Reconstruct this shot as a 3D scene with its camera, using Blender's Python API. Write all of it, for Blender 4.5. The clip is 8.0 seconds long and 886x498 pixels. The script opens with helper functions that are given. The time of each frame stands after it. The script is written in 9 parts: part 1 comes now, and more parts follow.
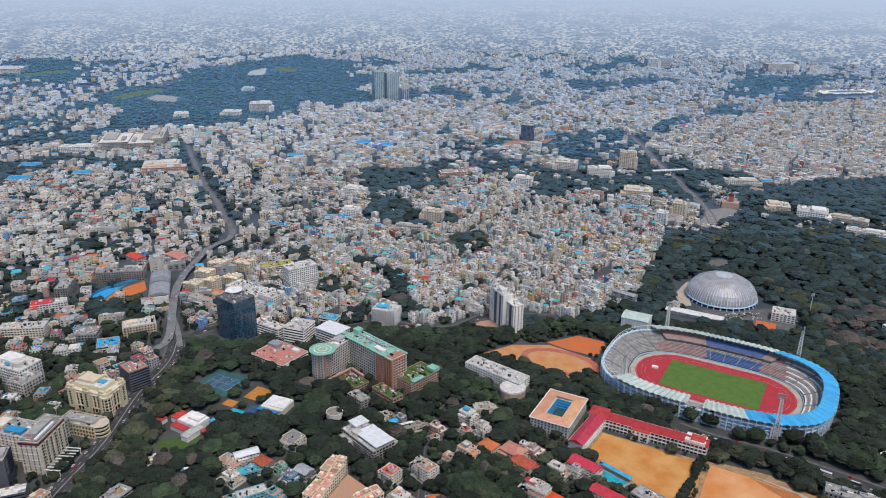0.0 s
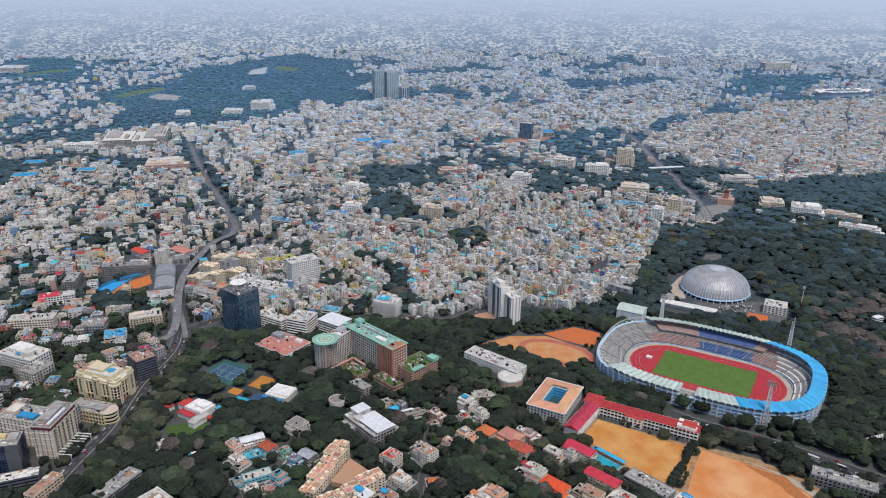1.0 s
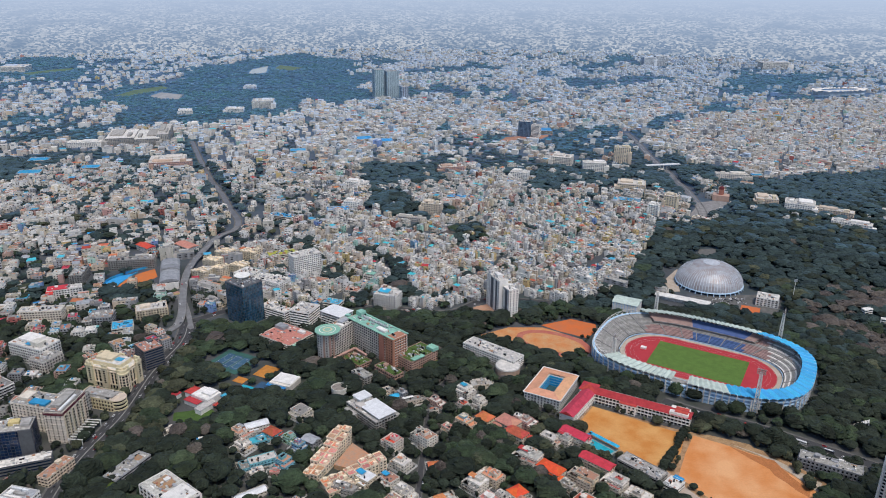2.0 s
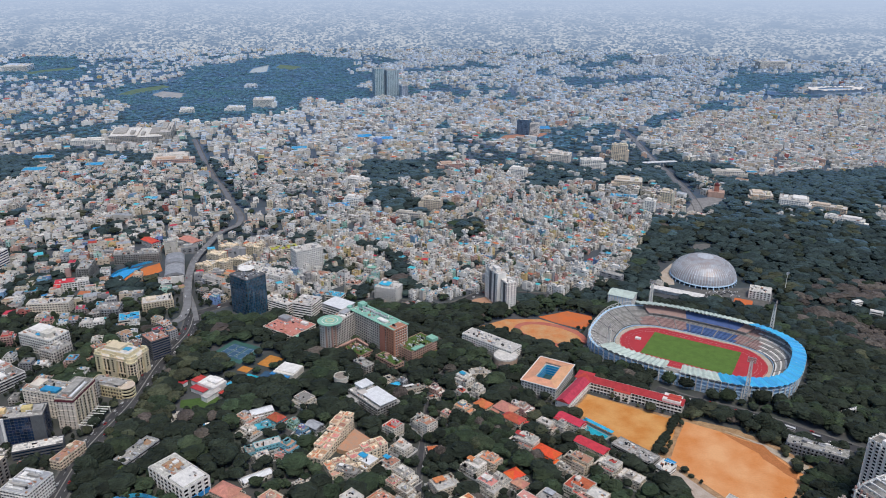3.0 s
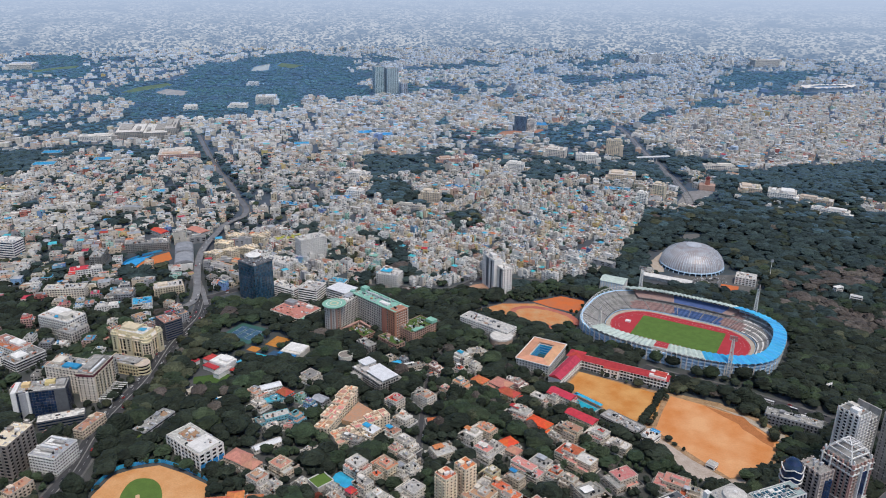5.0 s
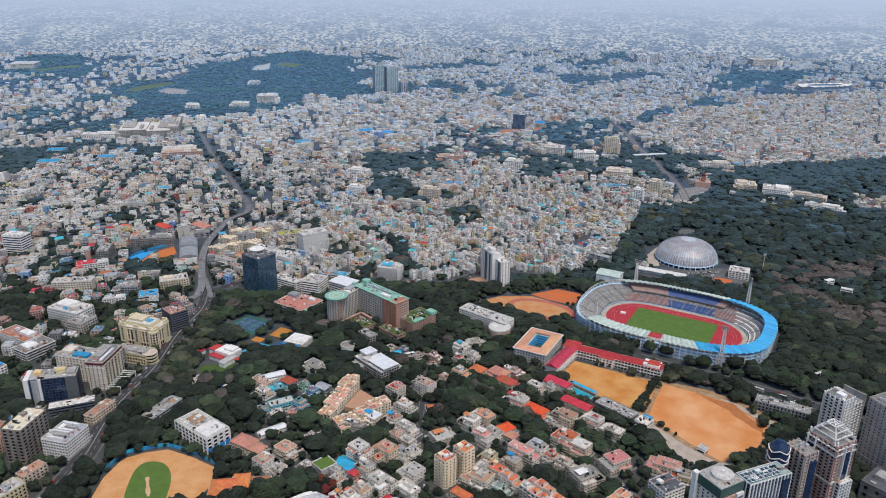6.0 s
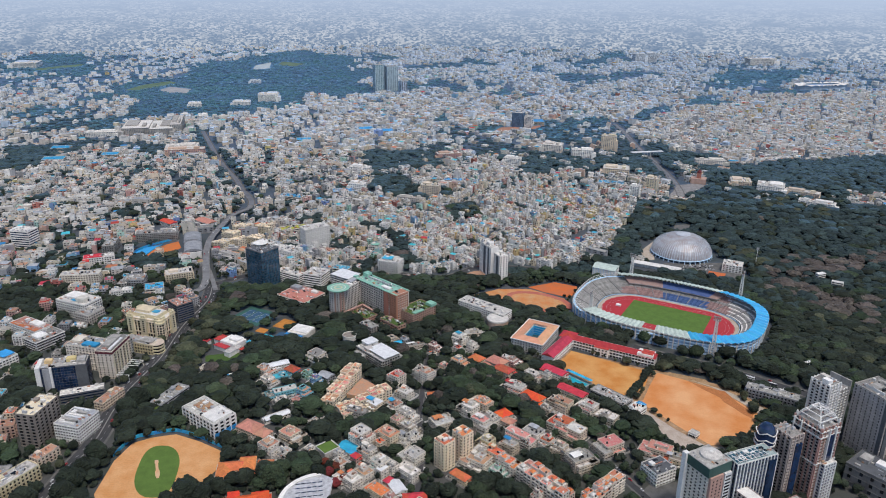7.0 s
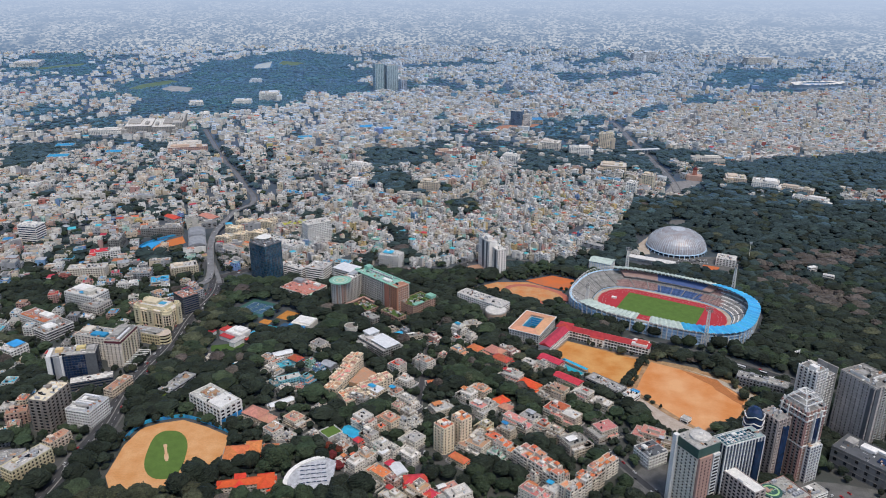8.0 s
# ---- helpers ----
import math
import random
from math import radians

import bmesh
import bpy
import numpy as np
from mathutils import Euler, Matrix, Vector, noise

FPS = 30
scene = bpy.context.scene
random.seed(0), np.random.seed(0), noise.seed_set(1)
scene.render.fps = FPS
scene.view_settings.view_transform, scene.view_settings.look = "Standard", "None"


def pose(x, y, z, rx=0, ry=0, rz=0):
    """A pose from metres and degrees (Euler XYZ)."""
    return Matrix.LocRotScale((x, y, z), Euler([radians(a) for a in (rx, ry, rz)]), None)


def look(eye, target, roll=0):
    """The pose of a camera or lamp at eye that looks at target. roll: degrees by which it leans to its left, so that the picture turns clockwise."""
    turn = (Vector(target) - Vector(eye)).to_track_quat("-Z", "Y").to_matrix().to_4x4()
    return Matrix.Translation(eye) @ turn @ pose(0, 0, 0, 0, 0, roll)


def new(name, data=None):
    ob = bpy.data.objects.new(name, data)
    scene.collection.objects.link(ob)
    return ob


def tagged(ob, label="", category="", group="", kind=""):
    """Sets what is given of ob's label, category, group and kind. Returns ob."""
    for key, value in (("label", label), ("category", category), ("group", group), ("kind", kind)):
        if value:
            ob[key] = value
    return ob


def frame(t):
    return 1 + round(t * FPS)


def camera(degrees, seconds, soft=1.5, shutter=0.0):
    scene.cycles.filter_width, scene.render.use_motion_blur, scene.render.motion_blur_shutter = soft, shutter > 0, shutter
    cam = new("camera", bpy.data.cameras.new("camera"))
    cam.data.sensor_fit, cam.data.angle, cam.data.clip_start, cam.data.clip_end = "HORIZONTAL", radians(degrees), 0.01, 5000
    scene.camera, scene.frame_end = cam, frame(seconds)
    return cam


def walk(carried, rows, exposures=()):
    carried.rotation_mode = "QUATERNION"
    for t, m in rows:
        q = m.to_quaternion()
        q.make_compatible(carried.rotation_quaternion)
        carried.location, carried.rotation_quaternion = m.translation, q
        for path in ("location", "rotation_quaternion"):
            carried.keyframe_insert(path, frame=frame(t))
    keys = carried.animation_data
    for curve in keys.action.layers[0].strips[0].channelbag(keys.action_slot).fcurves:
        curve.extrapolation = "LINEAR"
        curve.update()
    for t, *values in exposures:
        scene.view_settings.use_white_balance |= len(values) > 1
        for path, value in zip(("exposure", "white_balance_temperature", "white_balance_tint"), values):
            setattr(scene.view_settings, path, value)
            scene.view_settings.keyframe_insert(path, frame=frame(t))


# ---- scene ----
# camera: a drone gliding backwards over the city
LENS = 61.2
cam = camera(LENS, 8.0, soft=1.0)
# seconds, x, y, z, yaw, pitch, roll
PATH_ROWS = [
    (0.0, 0.00, 0.00, 460.00, 0.000, -20.569, 0.603),
    (1.0, 0.33, -25.05, 460.14, -0.035, -20.580, 0.605),
    (2.0, 0.64, -50.30, 460.29, -0.070, -20.592, 0.607),
    (3.0, 0.91, -75.76, 460.43, -0.105, -20.603, 0.609),
    (4.0, 1.15, -101.43, 460.58, -0.140, -20.614, 0.611),
    (5.0, 1.36, -127.32, 460.72, -0.175, -20.625, 0.613),
    (6.0, 1.54, -153.40, 460.87, -0.209, -20.636, 0.615),
    (7.0, 1.69, -179.70, 461.01, -0.244, -20.647, 0.617),
    (8.0, 1.80, -206.21, 461.15, -0.279, -20.659, 0.619),
]
walk(cam, [(t, pose(x, y, z, 0, 0, yaw) @ pose(0, 0, 0, 90 + pitch, 0, 0) @ pose(0, 0, 0, 0, 0, roll)) for t, x, y, z, yaw, pitch, roll in PATH_ROWS])

# ---------------------------------------------------------------- daylight
SUN_EL, SUN_AZ = 66.0, 152.0  # a bright, thinly overcast noon; azimuth clockwise from +y
world = bpy.data.worlds.new("sky")
scene.world = world
world.use_nodes = True
wn = world.node_tree
wn.nodes.clear()
sky = wn.nodes.new("ShaderNodeTexSky")
sky.sky_type = "NISHITA"
sky.sun_disc = False
sky.sun_elevation, sky.sun_rotation = radians(SUN_EL), radians(SUN_AZ)
sky.altitude, sky.air_density, sky.dust_density = 900, 1.1, 2.0
bg = wn.nodes.new("ShaderNodeBackground")
bg.inputs["Strength"].default_value = 0.133
wo = wn.nodes.new("ShaderNodeOutputWorld")
wn.links.new(sky.outputs[0], bg.inputs["Color"])
wn.links.new(bg.outputs[0], wo.inputs["Surface"])
sun = new("sun", bpy.data.lights.new("sun", "SUN"))
sun.data.energy, sun.data.angle, sun.data.color = 2.52, radians(18), (1.0, 0.93, 0.85)
a_, e_ = radians(SUN_AZ), radians(SUN_EL)
sun.matrix_world = look((math.sin(a_) * math.cos(e_) * 900, math.cos(a_) * math.cos(e_) * 900, math.sin(e_) * 900), (0, 0, 0))
scene.view_settings.exposure = 0.02

# ---------------------------------------------------------------- materials
M = {}


def mat(name, col, rough=0.85, metal=0.0, vary=0.12, hue=0.01, stain=0.25, size=6.0, grain=0.15, bump=0.0, spec=0.3, tint=None, streak=False, haze_sheen=0.0, blend=0.13, fleck=0.6):
    """Principled surface: colour varied piece by piece, stains of about size metres, fine grain and relief."""
    m = bpy.data.materials.new(name)
    m.use_nodes = True
    n, l = m.node_tree.nodes, m.node_tree.links
    p = n["Principled BSDF"]
    p.inputs["Roughness"].default_value, p.inputs["Metallic"].default_value = rough, metal
    p.inputs["Specular IOR Level"].default_value = spec
    if haze_sheen:  # blue-tinted sheen at glancing views, painted in for distant haze
        p.inputs["Sheen Weight"].default_value, p.inputs["Sheen Roughness"].default_value = haze_sheen, 0.35
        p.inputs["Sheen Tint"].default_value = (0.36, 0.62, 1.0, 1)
    geo, info = n.new("ShaderNodeNewGeometry"), n.new("ShaderNodeObjectInfo")
    add = n.new("ShaderNodeMath"); add.operation = "ADD"
    l.new(geo.outputs["Random Per Island"], add.inputs[0]); l.new(info.outputs["Random"], add.inputs[1])
    fr = n.new("ShaderNodeMath"); fr.operation = "FRACT"; l.new(add.outputs[0], fr.inputs[0])
    val = n.new("ShaderNodeMapRange"); l.new(fr.outputs[0], val.inputs["Value"])
    val.inputs["To Min"].default_value, val.inputs["To Max"].default_value = 1 - vary, 1 + vary
    mul7 = n.new("ShaderNodeMath"); mul7.operation = "MULTIPLY"; mul7.inputs[1].default_value = 7.31; l.new(fr.outputs[0], mul7.inputs[0])
    fr2 = n.new("ShaderNodeMath"); fr2.operation = "FRACT"; l.new(mul7.outputs[0], fr2.inputs[0])
    hu = n.new("ShaderNodeMapRange"); l.new(fr2.outputs[0], hu.inputs["Value"])
    hu.inputs["To Min"].default_value, hu.inputs["To Max"].default_value = 0.5 - hue, 0.5 + hue
    big = n.new("ShaderNodeTexNoise"); big.inputs["Scale"].default_value = 1.0 / size; big.inputs["Detail"].default_value = 4
    fine = n.new("ShaderNodeTexNoise"); fine.inputs["Scale"].default_value = 1.0 / fleck; fine.inputs["Detail"].default_value = 2
    if streak:
        mp = n.new("ShaderNodeMapping"); mp.inputs["Scale"].default_value = (1.0, 1.0, 0.18)
        l.new(geo.outputs["Position"], mp.inputs["Vector"])
        l.new(mp.outputs[0], big.inputs["Vector"])
    else:
        l.new(geo.outputs["Position"], big.inputs["Vector"])
    l.new(geo.outputs["Position"], fine.inputs["Vector"])
    ramp = n.new("ShaderNodeValToRGB")
    ramp.color_ramp.elements[0].position, ramp.color_ramp.elements[1].position = 0.49 - blend, 0.49 + blend
    other = tint or tuple(c * (1 - stain) for c in col)
    ramp.color_ramp.elements[0].color, ramp.color_ramp.elements[1].color = (*other, 1), (*col, 1)
    l.new(big.outputs["Fac"], ramp.inputs["Fac"])
    gv = n.new("ShaderNodeMapRange"); l.new(fine.outputs["Fac"], gv.inputs["Value"])
    gv.inputs["From Min"].default_value, gv.inputs["From Max"].default_value = 0.3, 0.7
    gv.inputs["To Min"].default_value, gv.inputs["To Max"].default_value = 1 - grain, 1 + grain
    vv = n.new("ShaderNodeMath"); vv.operation = "MULTIPLY"; l.new(val.outputs[0], vv.inputs[0]); l.new(gv.outputs[0], vv.inputs[1])
    hsv = n.new("ShaderNodeHueSaturation")
    l.new(hu.outputs[0], hsv.inputs["Hue"]); l.new(vv.outputs[0], hsv.inputs["Value"]); l.new(ramp.outputs[0], hsv.inputs["Color"])
    l.new(hsv.outputs[0], p.inputs["Base Color"])
    if bump:
        b = n.new("ShaderNodeBump"); b.inputs["Strength"].default_value = bump; b.inputs["Distance"].default_value = 0.5 * fleck
        l.new(fine.outputs["Fac"], b.inputs["Height"]); l.new(b.outputs[0], p.inputs["Normal"])
    M[name] = m
    return m


# plastered and painted walls
mat("white", (0.80, 0.77, 0.725), vary=0.10, stain=0.18, streak=True)
mat("offwhite", (0.67, 0.62, 0.55), vary=0.16, hue=0.02, stain=0.25, streak=True)
mat("cream", (0.69, 0.585, 0.45), vary=0.14, hue=0.02, stain=0.2, streak=True)
mat("grey", (0.36, 0.36, 0.37), vary=0.2, hue=0.02, stain=0.3, streak=True)
mat("pink", (0.55, 0.36, 0.30), vary=0.15, hue=0.03, stain=0.2, streak=True)
mat("yellow", (0.67, 0.52, 0.25), vary=0.15, hue=0.02, stain=0.2, streak=True)
mat("pale_yellow", (0.70, 0.60, 0.40), vary=0.06, stain=0.15, streak=True)
mat("blue", (0.22, 0.38, 0.56), vary=0.2, hue=0.04, stain=0.2, streak=True)
mat("pale_green", (0.40, 0.60, 0.52), vary=0.12, hue=0.03, stain=0.2, streak=True)
mat("brick", (0.44, 0.18, 0.13), vary=0.12, hue=0.02, stain=0.25, streak=True)
mat("concrete", (0.34, 0.33, 0.31), vary=0.12, stain=0.3, bump=0.2)
mat("dark_grey", (0.12, 0.125, 0.135), vary=0.1, stain=0.2)
# roofs
mat("terrace", (0.41, 0.39, 0.355), haze_sheen=0.15, vary=0.42, hue=0.02, stain=0.35, size=3.0, grain=0.22)
mat("terrace_light", (0.67, 0.63, 0.575), haze_sheen=0.15, vary=0.2, hue=0.01, stain=0.3, size=3.5)
mat("terrace_clay", (0.46, 0.22, 0.13), vary=0.2, hue=0.02, stain=0.3, size=3.0, tint=(0.36, 0.24, 0.18))
mat("tile_red", (0.50, 0.05, 0.06), vary=0.14, hue=0.012, stain=0.25, size=4.0, bump=0.3)
mat("tile_orange", (0.57, 0.185, 0.085), vary=0.16, hue=0.012, stain=0.25, size=3.0, bump=0.3)
mat("sheet_blue", (0.04, 0.34, 0.62), rough=0.5, vary=0.2, hue=0.02, stain=0.2, size=5.0)
mat("sheet_lime", (0.42, 0.46, 0.06), rough=0.5, vary=0.1, hue=0.02, stain=0.2)
mat("sheet_cyan", (0.07, 0.47, 0.60), rough=0.5, vary=0.15, hue=0.03, stain=0.2)
mat("sheet_grey", (0.42, 0.43, 0.45), rough=0.5, vary=0.2, stain=0.3, size=4.0)
mat("sheet_pale_green", (0.50, 0.58, 0.52), rough=0.6, vary=0.08, stain=0.2, size=5.0)
mat("copper_green", (0.27, 0.52, 0.41), rough=0.6, vary=0.08, stain=0.2, size=4.0)
mat("tank_black", (0.025, 0.025, 0.028), rough=0.5)
# glass, metal
mat("glass_dark", (0.018, 0.021, 0.026), rough=0.18, vary=0.5, stain=0.3, spec=0.5)
# blue glass: tone differs pane by pane, painting in patchy reflections
mat("glass_blue", (0.024, 0.078, 0.130), rough=0.08, vary=0.45, stain=0.3, spec=0.8)
mat("glass_deep_blue", (0.014, 0.032, 0.080), rough=0.12, vary=0.35, stain=0.3, spec=0.6)
mat("glass_teal", (0.03, 0.12, 0.16), rough=0.1, vary=0.3, stain=0.3, spec=0.6)
mat("steel", (0.55, 0.56, 0.58), rough=0.45, metal=0.6, vary=0.08)
mat("dome_metal", (0.43, 0.44, 0.47), rough=0.5, metal=0.3, vary=0.1, stain=0.35, size=9.0, tint=(0.36, 0.32, 0.31))
mat("dome_rib", (0.58, 0.60, 0.64), rough=0.5, metal=0.1, vary=0.08, stain=0.2)
# ground covers
mat("asphalt", (0.066, 0.066, 0.069), vary=0.05, stain=0.3, size=14.0, grain=0.12, tint=(0.045, 0.045, 0.048))
mat("pavement", (0.15, 0.147, 0.14), vary=0.05, stain=0.3, size=8.0)
mat("road_paint", (0.62, 0.62, 0.6), vary=0.1)
mat("clay", (0.53, 0.185, 0.046), vary=0.02, stain=0.2, size=22.0, grain=0.06, fleck=1.6, tint=(0.62, 0.30, 0.11), blend=0.15)
mat("clay_pale", (0.60, 0.25, 0.066), vary=0.02, stain=0.2, size=34.0, grain=0.05, fleck=1.6, tint=(0.70, 0.39, 0.17), blend=0.15)
mat("clay_pink", (0.66, 0.34, 0.16), vary=0.02, stain=0.2, size=16.0, grain=0.08, fleck=1.6, tint=(0.58, 0.25, 0.09), blend=0.16)
mat("earth", (0.30, 0.17, 0.09), vary=0.02, stain=0.3, size=7.0, grain=0.2, fleck=1.5, tint=(0.42, 0.26, 0.15))
mat("bank_red", (0.40, 0.13, 0.05), vary=0.02, size=6.0, grain=0.2, fleck=1.5, tint=(0.46, 0.15, 0.06))
mat("gravel_pale", (0.48, 0.41, 0.34), vary=0.02, stain=0.3, size=9.0, grain=0.12, fleck=1.5, tint=(0.40, 0.33, 0.26))
mat("clay_red", (0.60, 0.16, 0.04), vary=0.02, stain=0.2, size=14.0, grain=0.06, tint=(0.50, 0.16, 0.06))
mat("sand", (0.60, 0.42, 0.26), vary=0.02, stain=0.2, size=12.0, grain=0.08, tint=(0.62, 0.36, 0.18))
mat("track_red", (0.45, 0.050, 0.042), vary=0.03, stain=0.12, size=12.0, grain=0.05)
mat("turf", (0.11, 0.18, 0.035), vary=0.05, stain=0.18, size=9.0, grain=0.12)
mat("lawn", (0.07, 0.12, 0.028), vary=0.15, stain=0.25, size=6.0, grain=0.2)
mat("court_green", (0.045, 0.125, 0.105), vary=0.05, stain=0.2, size=7.0)
mat("court_blue", (0.045, 0.11, 0.19), vary=0.08, stain=0.2, size=7.0)
mat("court_orange", (0.55, 0.22, 0.05), vary=0.05, stain=0.2, size=7.0)
mat("pool_water", (0.03, 0.42, 0.52), rough=0.08, vary=0.1, stain=0.2, spec=0.5)
# planting
mat("leaf_dark", (0.030, 0.039, 0.026), rough=0.8, spec=0.15, haze_sheen=0.08, vary=0.34, hue=0.016, stain=0.4, size=11.0, grain=0.4, fleck=1.5, bump=0.5)
mat("leaf_mid", (0.043, 0.062, 0.033), rough=0.8, spec=0.15, haze_sheen=0.08, vary=0.34, hue=0.016, stain=0.4, size=11.0, grain=0.4, fleck=1.5, bump=0.5)
mat("leaf_olive", (0.066, 0.072, 0.042), rough=0.8, spec=0.15, haze_sheen=0.08, vary=0.34, hue=0.016, stain=0.4, size=11.0, grain=0.4, fleck=1.5, bump=0.5)
mat("leaf_brown", (0.112, 0.094, 0.080), rough=0.8, spec=0.15, haze_sheen=0.08, vary=0.34, hue=0.016, stain=0.4, size=11.0, grain=0.4, fleck=1.5, bump=0.5)
mat("leaf_bright", (0.11, 0.15, 0.025), rough=0.7, vary=0.35, hue=0.02, stain=0.3, size=9.0, grain=0.34, fleck=1.5, bump=0.7)
# leaf colour of the furthest trees, blue haze painted in
mat("leaf_far", (0.068, 0.130, 0.168), rough=0.8, spec=0.15, haze_sheen=1.0, vary=0.16, hue=0.03, stain=0.4, size=170.0, grain=0.12, tint=(0.062, 0.142, 0.150))
mat("bark", (0.10, 0.075, 0.055), vary=0.2, stain=0.3, size=0.8)
mat("car_white", (0.7, 0.7, 0.7), rough=0.3, vary=0.1)
mat("car_red", (0.4, 0.03, 0.03), rough=0.3, vary=0.2)
mat("car_dark", (0.06, 0.065, 0.075), rough=0.3, vary=0.4)
mat("rubber", (0.02, 0.02, 0.02), rough=0.9)
mat("lamp_glass", (0.35, 0.30, 0.27), rough=0.3, vary=0.3)
mat("seat_rose", (0.36, 0.24, 0.22), vary=0.15, stain=0.2)
mat("seat_blue", (0.08, 0.14, 0.30), vary=0.15, stain=0.2)
mat("stad_blue", (0.48, 0.65, 0.83), vary=0.08, stain=0.15, streak=True)
mat("stad_wall", (0.42, 0.58, 0.78), vary=0.08, stain=0.3, streak=True)
mat("sheet_stad_blue", (0.06, 0.39, 0.70), rough=0.5, vary=0.08, stain=0.12, size=7.0)
mat("roof_peach", (0.66, 0.34, 0.20), vary=0.05, stain=0.15, size=6.0)
mat("offwhite_clean", (0.68, 0.62, 0.52), vary=0.05, stain=0.12, streak=True)
mat("hospital_wall", (0.66, 0.62, 0.57), vary=0.08, stain=0.2, streak=True)
mat("hospital_trim", (0.46, 0.29, 0.23), vary=0.08, stain=0.2, streak=True)
mat("hotel_wall", (0.74, 0.66, 0.56), vary=0.06, stain=0.15, streak=True)
mat("maroon", (0.14, 0.03, 0.04), vary=0.05, stain=0.2)
mat("weathered", (0.42, 0.40, 0.37), vary=0.1, stain=0.35, streak=True)
mat("tower_stone", (0.52, 0.44, 0.39), vary=0.06, stain=0.2, streak=True)
mat("tower_pink", (0.47, 0.28, 0.23), vary=0.06, stain=0.2, streak=True)
# white and grey wall colours with distant haze mixed in
mat("cool_white", (0.735, 0.77, 0.80), vary=0.12, stain=0.2, streak=True, haze_sheen=1.0)
mat("cool_grey", (0.44, 0.52, 0.62), vary=0.16, stain=0.2, streak=True, haze_sheen=1.0)
mat("pale_water", (0.45, 0.5, 0.5), rough=0.15, vary=0.05, stain=0.1)
mat("court_teal", (0.03, 0.09, 0.11), vary=0.05, stain=0.2)
# roof colour paled and blued as painted haze
mat("haze_roof", (0.60, 0.65, 0.69), vary=0.2, stain=0.25, size=5.0, haze_sheen=1.0)
mat("dry_lawn", (0.12, 0.18, 0.08), vary=0.05, stain=0.3, size=30.0, haze_sheen=0.2)
mat("leaf_park", (0.039, 0.059, 0.055), rough=0.8, spec=0.15, haze_sheen=0.08, vary=0.34, hue=0.016, stain=0.4, size=11.0, grain=0.4, fleck=1.5, bump=0.5)
mat("deck_grey", (0.21, 0.21, 0.215), vary=0.05, stain=0.25, size=9.0)
mat("pool_deck", (0.34, 0.42, 0.40), vary=0.06, stain=0.3, size=4.0)
mat("crown_green", (0.045, 0.10, 0.085), rough=0.4, vary=0.05, stain=0.2)
mat("leaf_red", (0.17, 0.028, 0.02), rough=0.7, vary=0.3, hue=0.02, stain=0.3, size=6.0, grain=0.34, fleck=1.5, bump=0.7)
mat("grey_dark", (0.20, 0.19, 0.18), vary=0.1, stain=0.3, streak=True)
mat("brown_concrete", (0.33, 0.285, 0.245), vary=0.1, stain=0.35, streak=True)
mat("tile_bright", (0.74, 0.10, 0.035), vary=0.1, hue=0.01, stain=0.15, size=4.0, bump=0.3)
# cream wall colour and window glass, both with haze painted in
mat("cool_cream", (0.77, 0.745, 0.69), vary=0.12, hue=0.02, stain=0.2, streak=True, haze_sheen=1.0)
mat("glass_far", (0.13, 0.17, 0.22), rough=0.3, vary=0.3, haze_sheen=0.6)
mat("tile_rust", (0.50, 0.095, 0.06), vary=0.22, hue=0.018, stain=0.3, size=3.0, bump=0.3)
# leaf colour at middle distance, with a weaker painted haze
mat("leaf_mist", (0.052, 0.084, 0.086), rough=0.8, spec=0.15, haze_sheen=0.5, vary=0.18, hue=0.015, stain=0.3, size=30.0, grain=0.2, fleck=2.5)
mat("turquoise", (0.22, 0.48, 0.55), vary=0.15, hue=0.02, stain=0.2, streak=True)
mat("track_faded", (0.42, 0.13, 0.085), vary=0.02, stain=0.2, size=8.0, grain=0.12, tint=(0.46, 0.18, 0.11))
mat("ochre", (0.54, 0.33, 0.15), vary=0.02, stain=0.2, size=12.0, grain=0.12, fleck=1.5, tint=(0.56, 0.22, 0.06), blend=0.2)
mat("weathered_roof", (0.52, 0.52, 0.54), vary=0.05, stain=0.4, size=4.0, grain=0.2, tint=(0.34, 0.34, 0.35))
mat("plaza", (0.29, 0.28, 0.275), vary=0.05, stain=0.3, size=9.0)
mat("vault_grey", (0.30, 0.305, 0.32), rough=0.5, vary=0.14, stain=0.25, size=5.0)
mat("tower_grey", (0.50, 0.455, 0.42), vary=0.06, stain=0.25, streak=True)
# both far tower paints carry the blue sheen added for haze
mat("far_navy", (0.13, 0.21, 0.31), vary=0.08, stain=0.2, haze_sheen=0.3)
mat("far_fin", (0.42, 0.52, 0.57), vary=0.08, stain=0.2, haze_sheen=1.0)
mat("warm_white", (0.74, 0.68, 0.595), vary=0.10, stain=0.2, streak=True)
mat("warm_offwhite", (0.62, 0.54, 0.445), vary=0.14, hue=0.02, stain=0.25, streak=True)
mat("lime_paint", (0.42, 0.66, 0.30), vary=0.05, stain=0.2)
mat("sheet_white", (0.74, 0.74, 0.74), rough=0.5, vary=0.06, stain=0.15, size=5.0)
mat("terrace_rose", (0.55, 0.19, 0.15), vary=0.2, hue=0.015, stain=0.3, size=3.0, tint=(0.50, 0.30, 0.25))
mat("terrace_rust", (0.60, 0.20, 0.10), vary=0.18, hue=0.012, stain=0.3, size=3.0, tint=(0.52, 0.30, 0.20))
mat("tile_salmon", (0.55, 0.25, 0.18), vary=0.12, hue=0.012, stain=0.2, size=3.0, bump=0.3)
mat("tile_coral", (0.66, 0.19, 0.075), vary=0.14, hue=0.012, stain=0.2, size=3.0, bump=0.3)
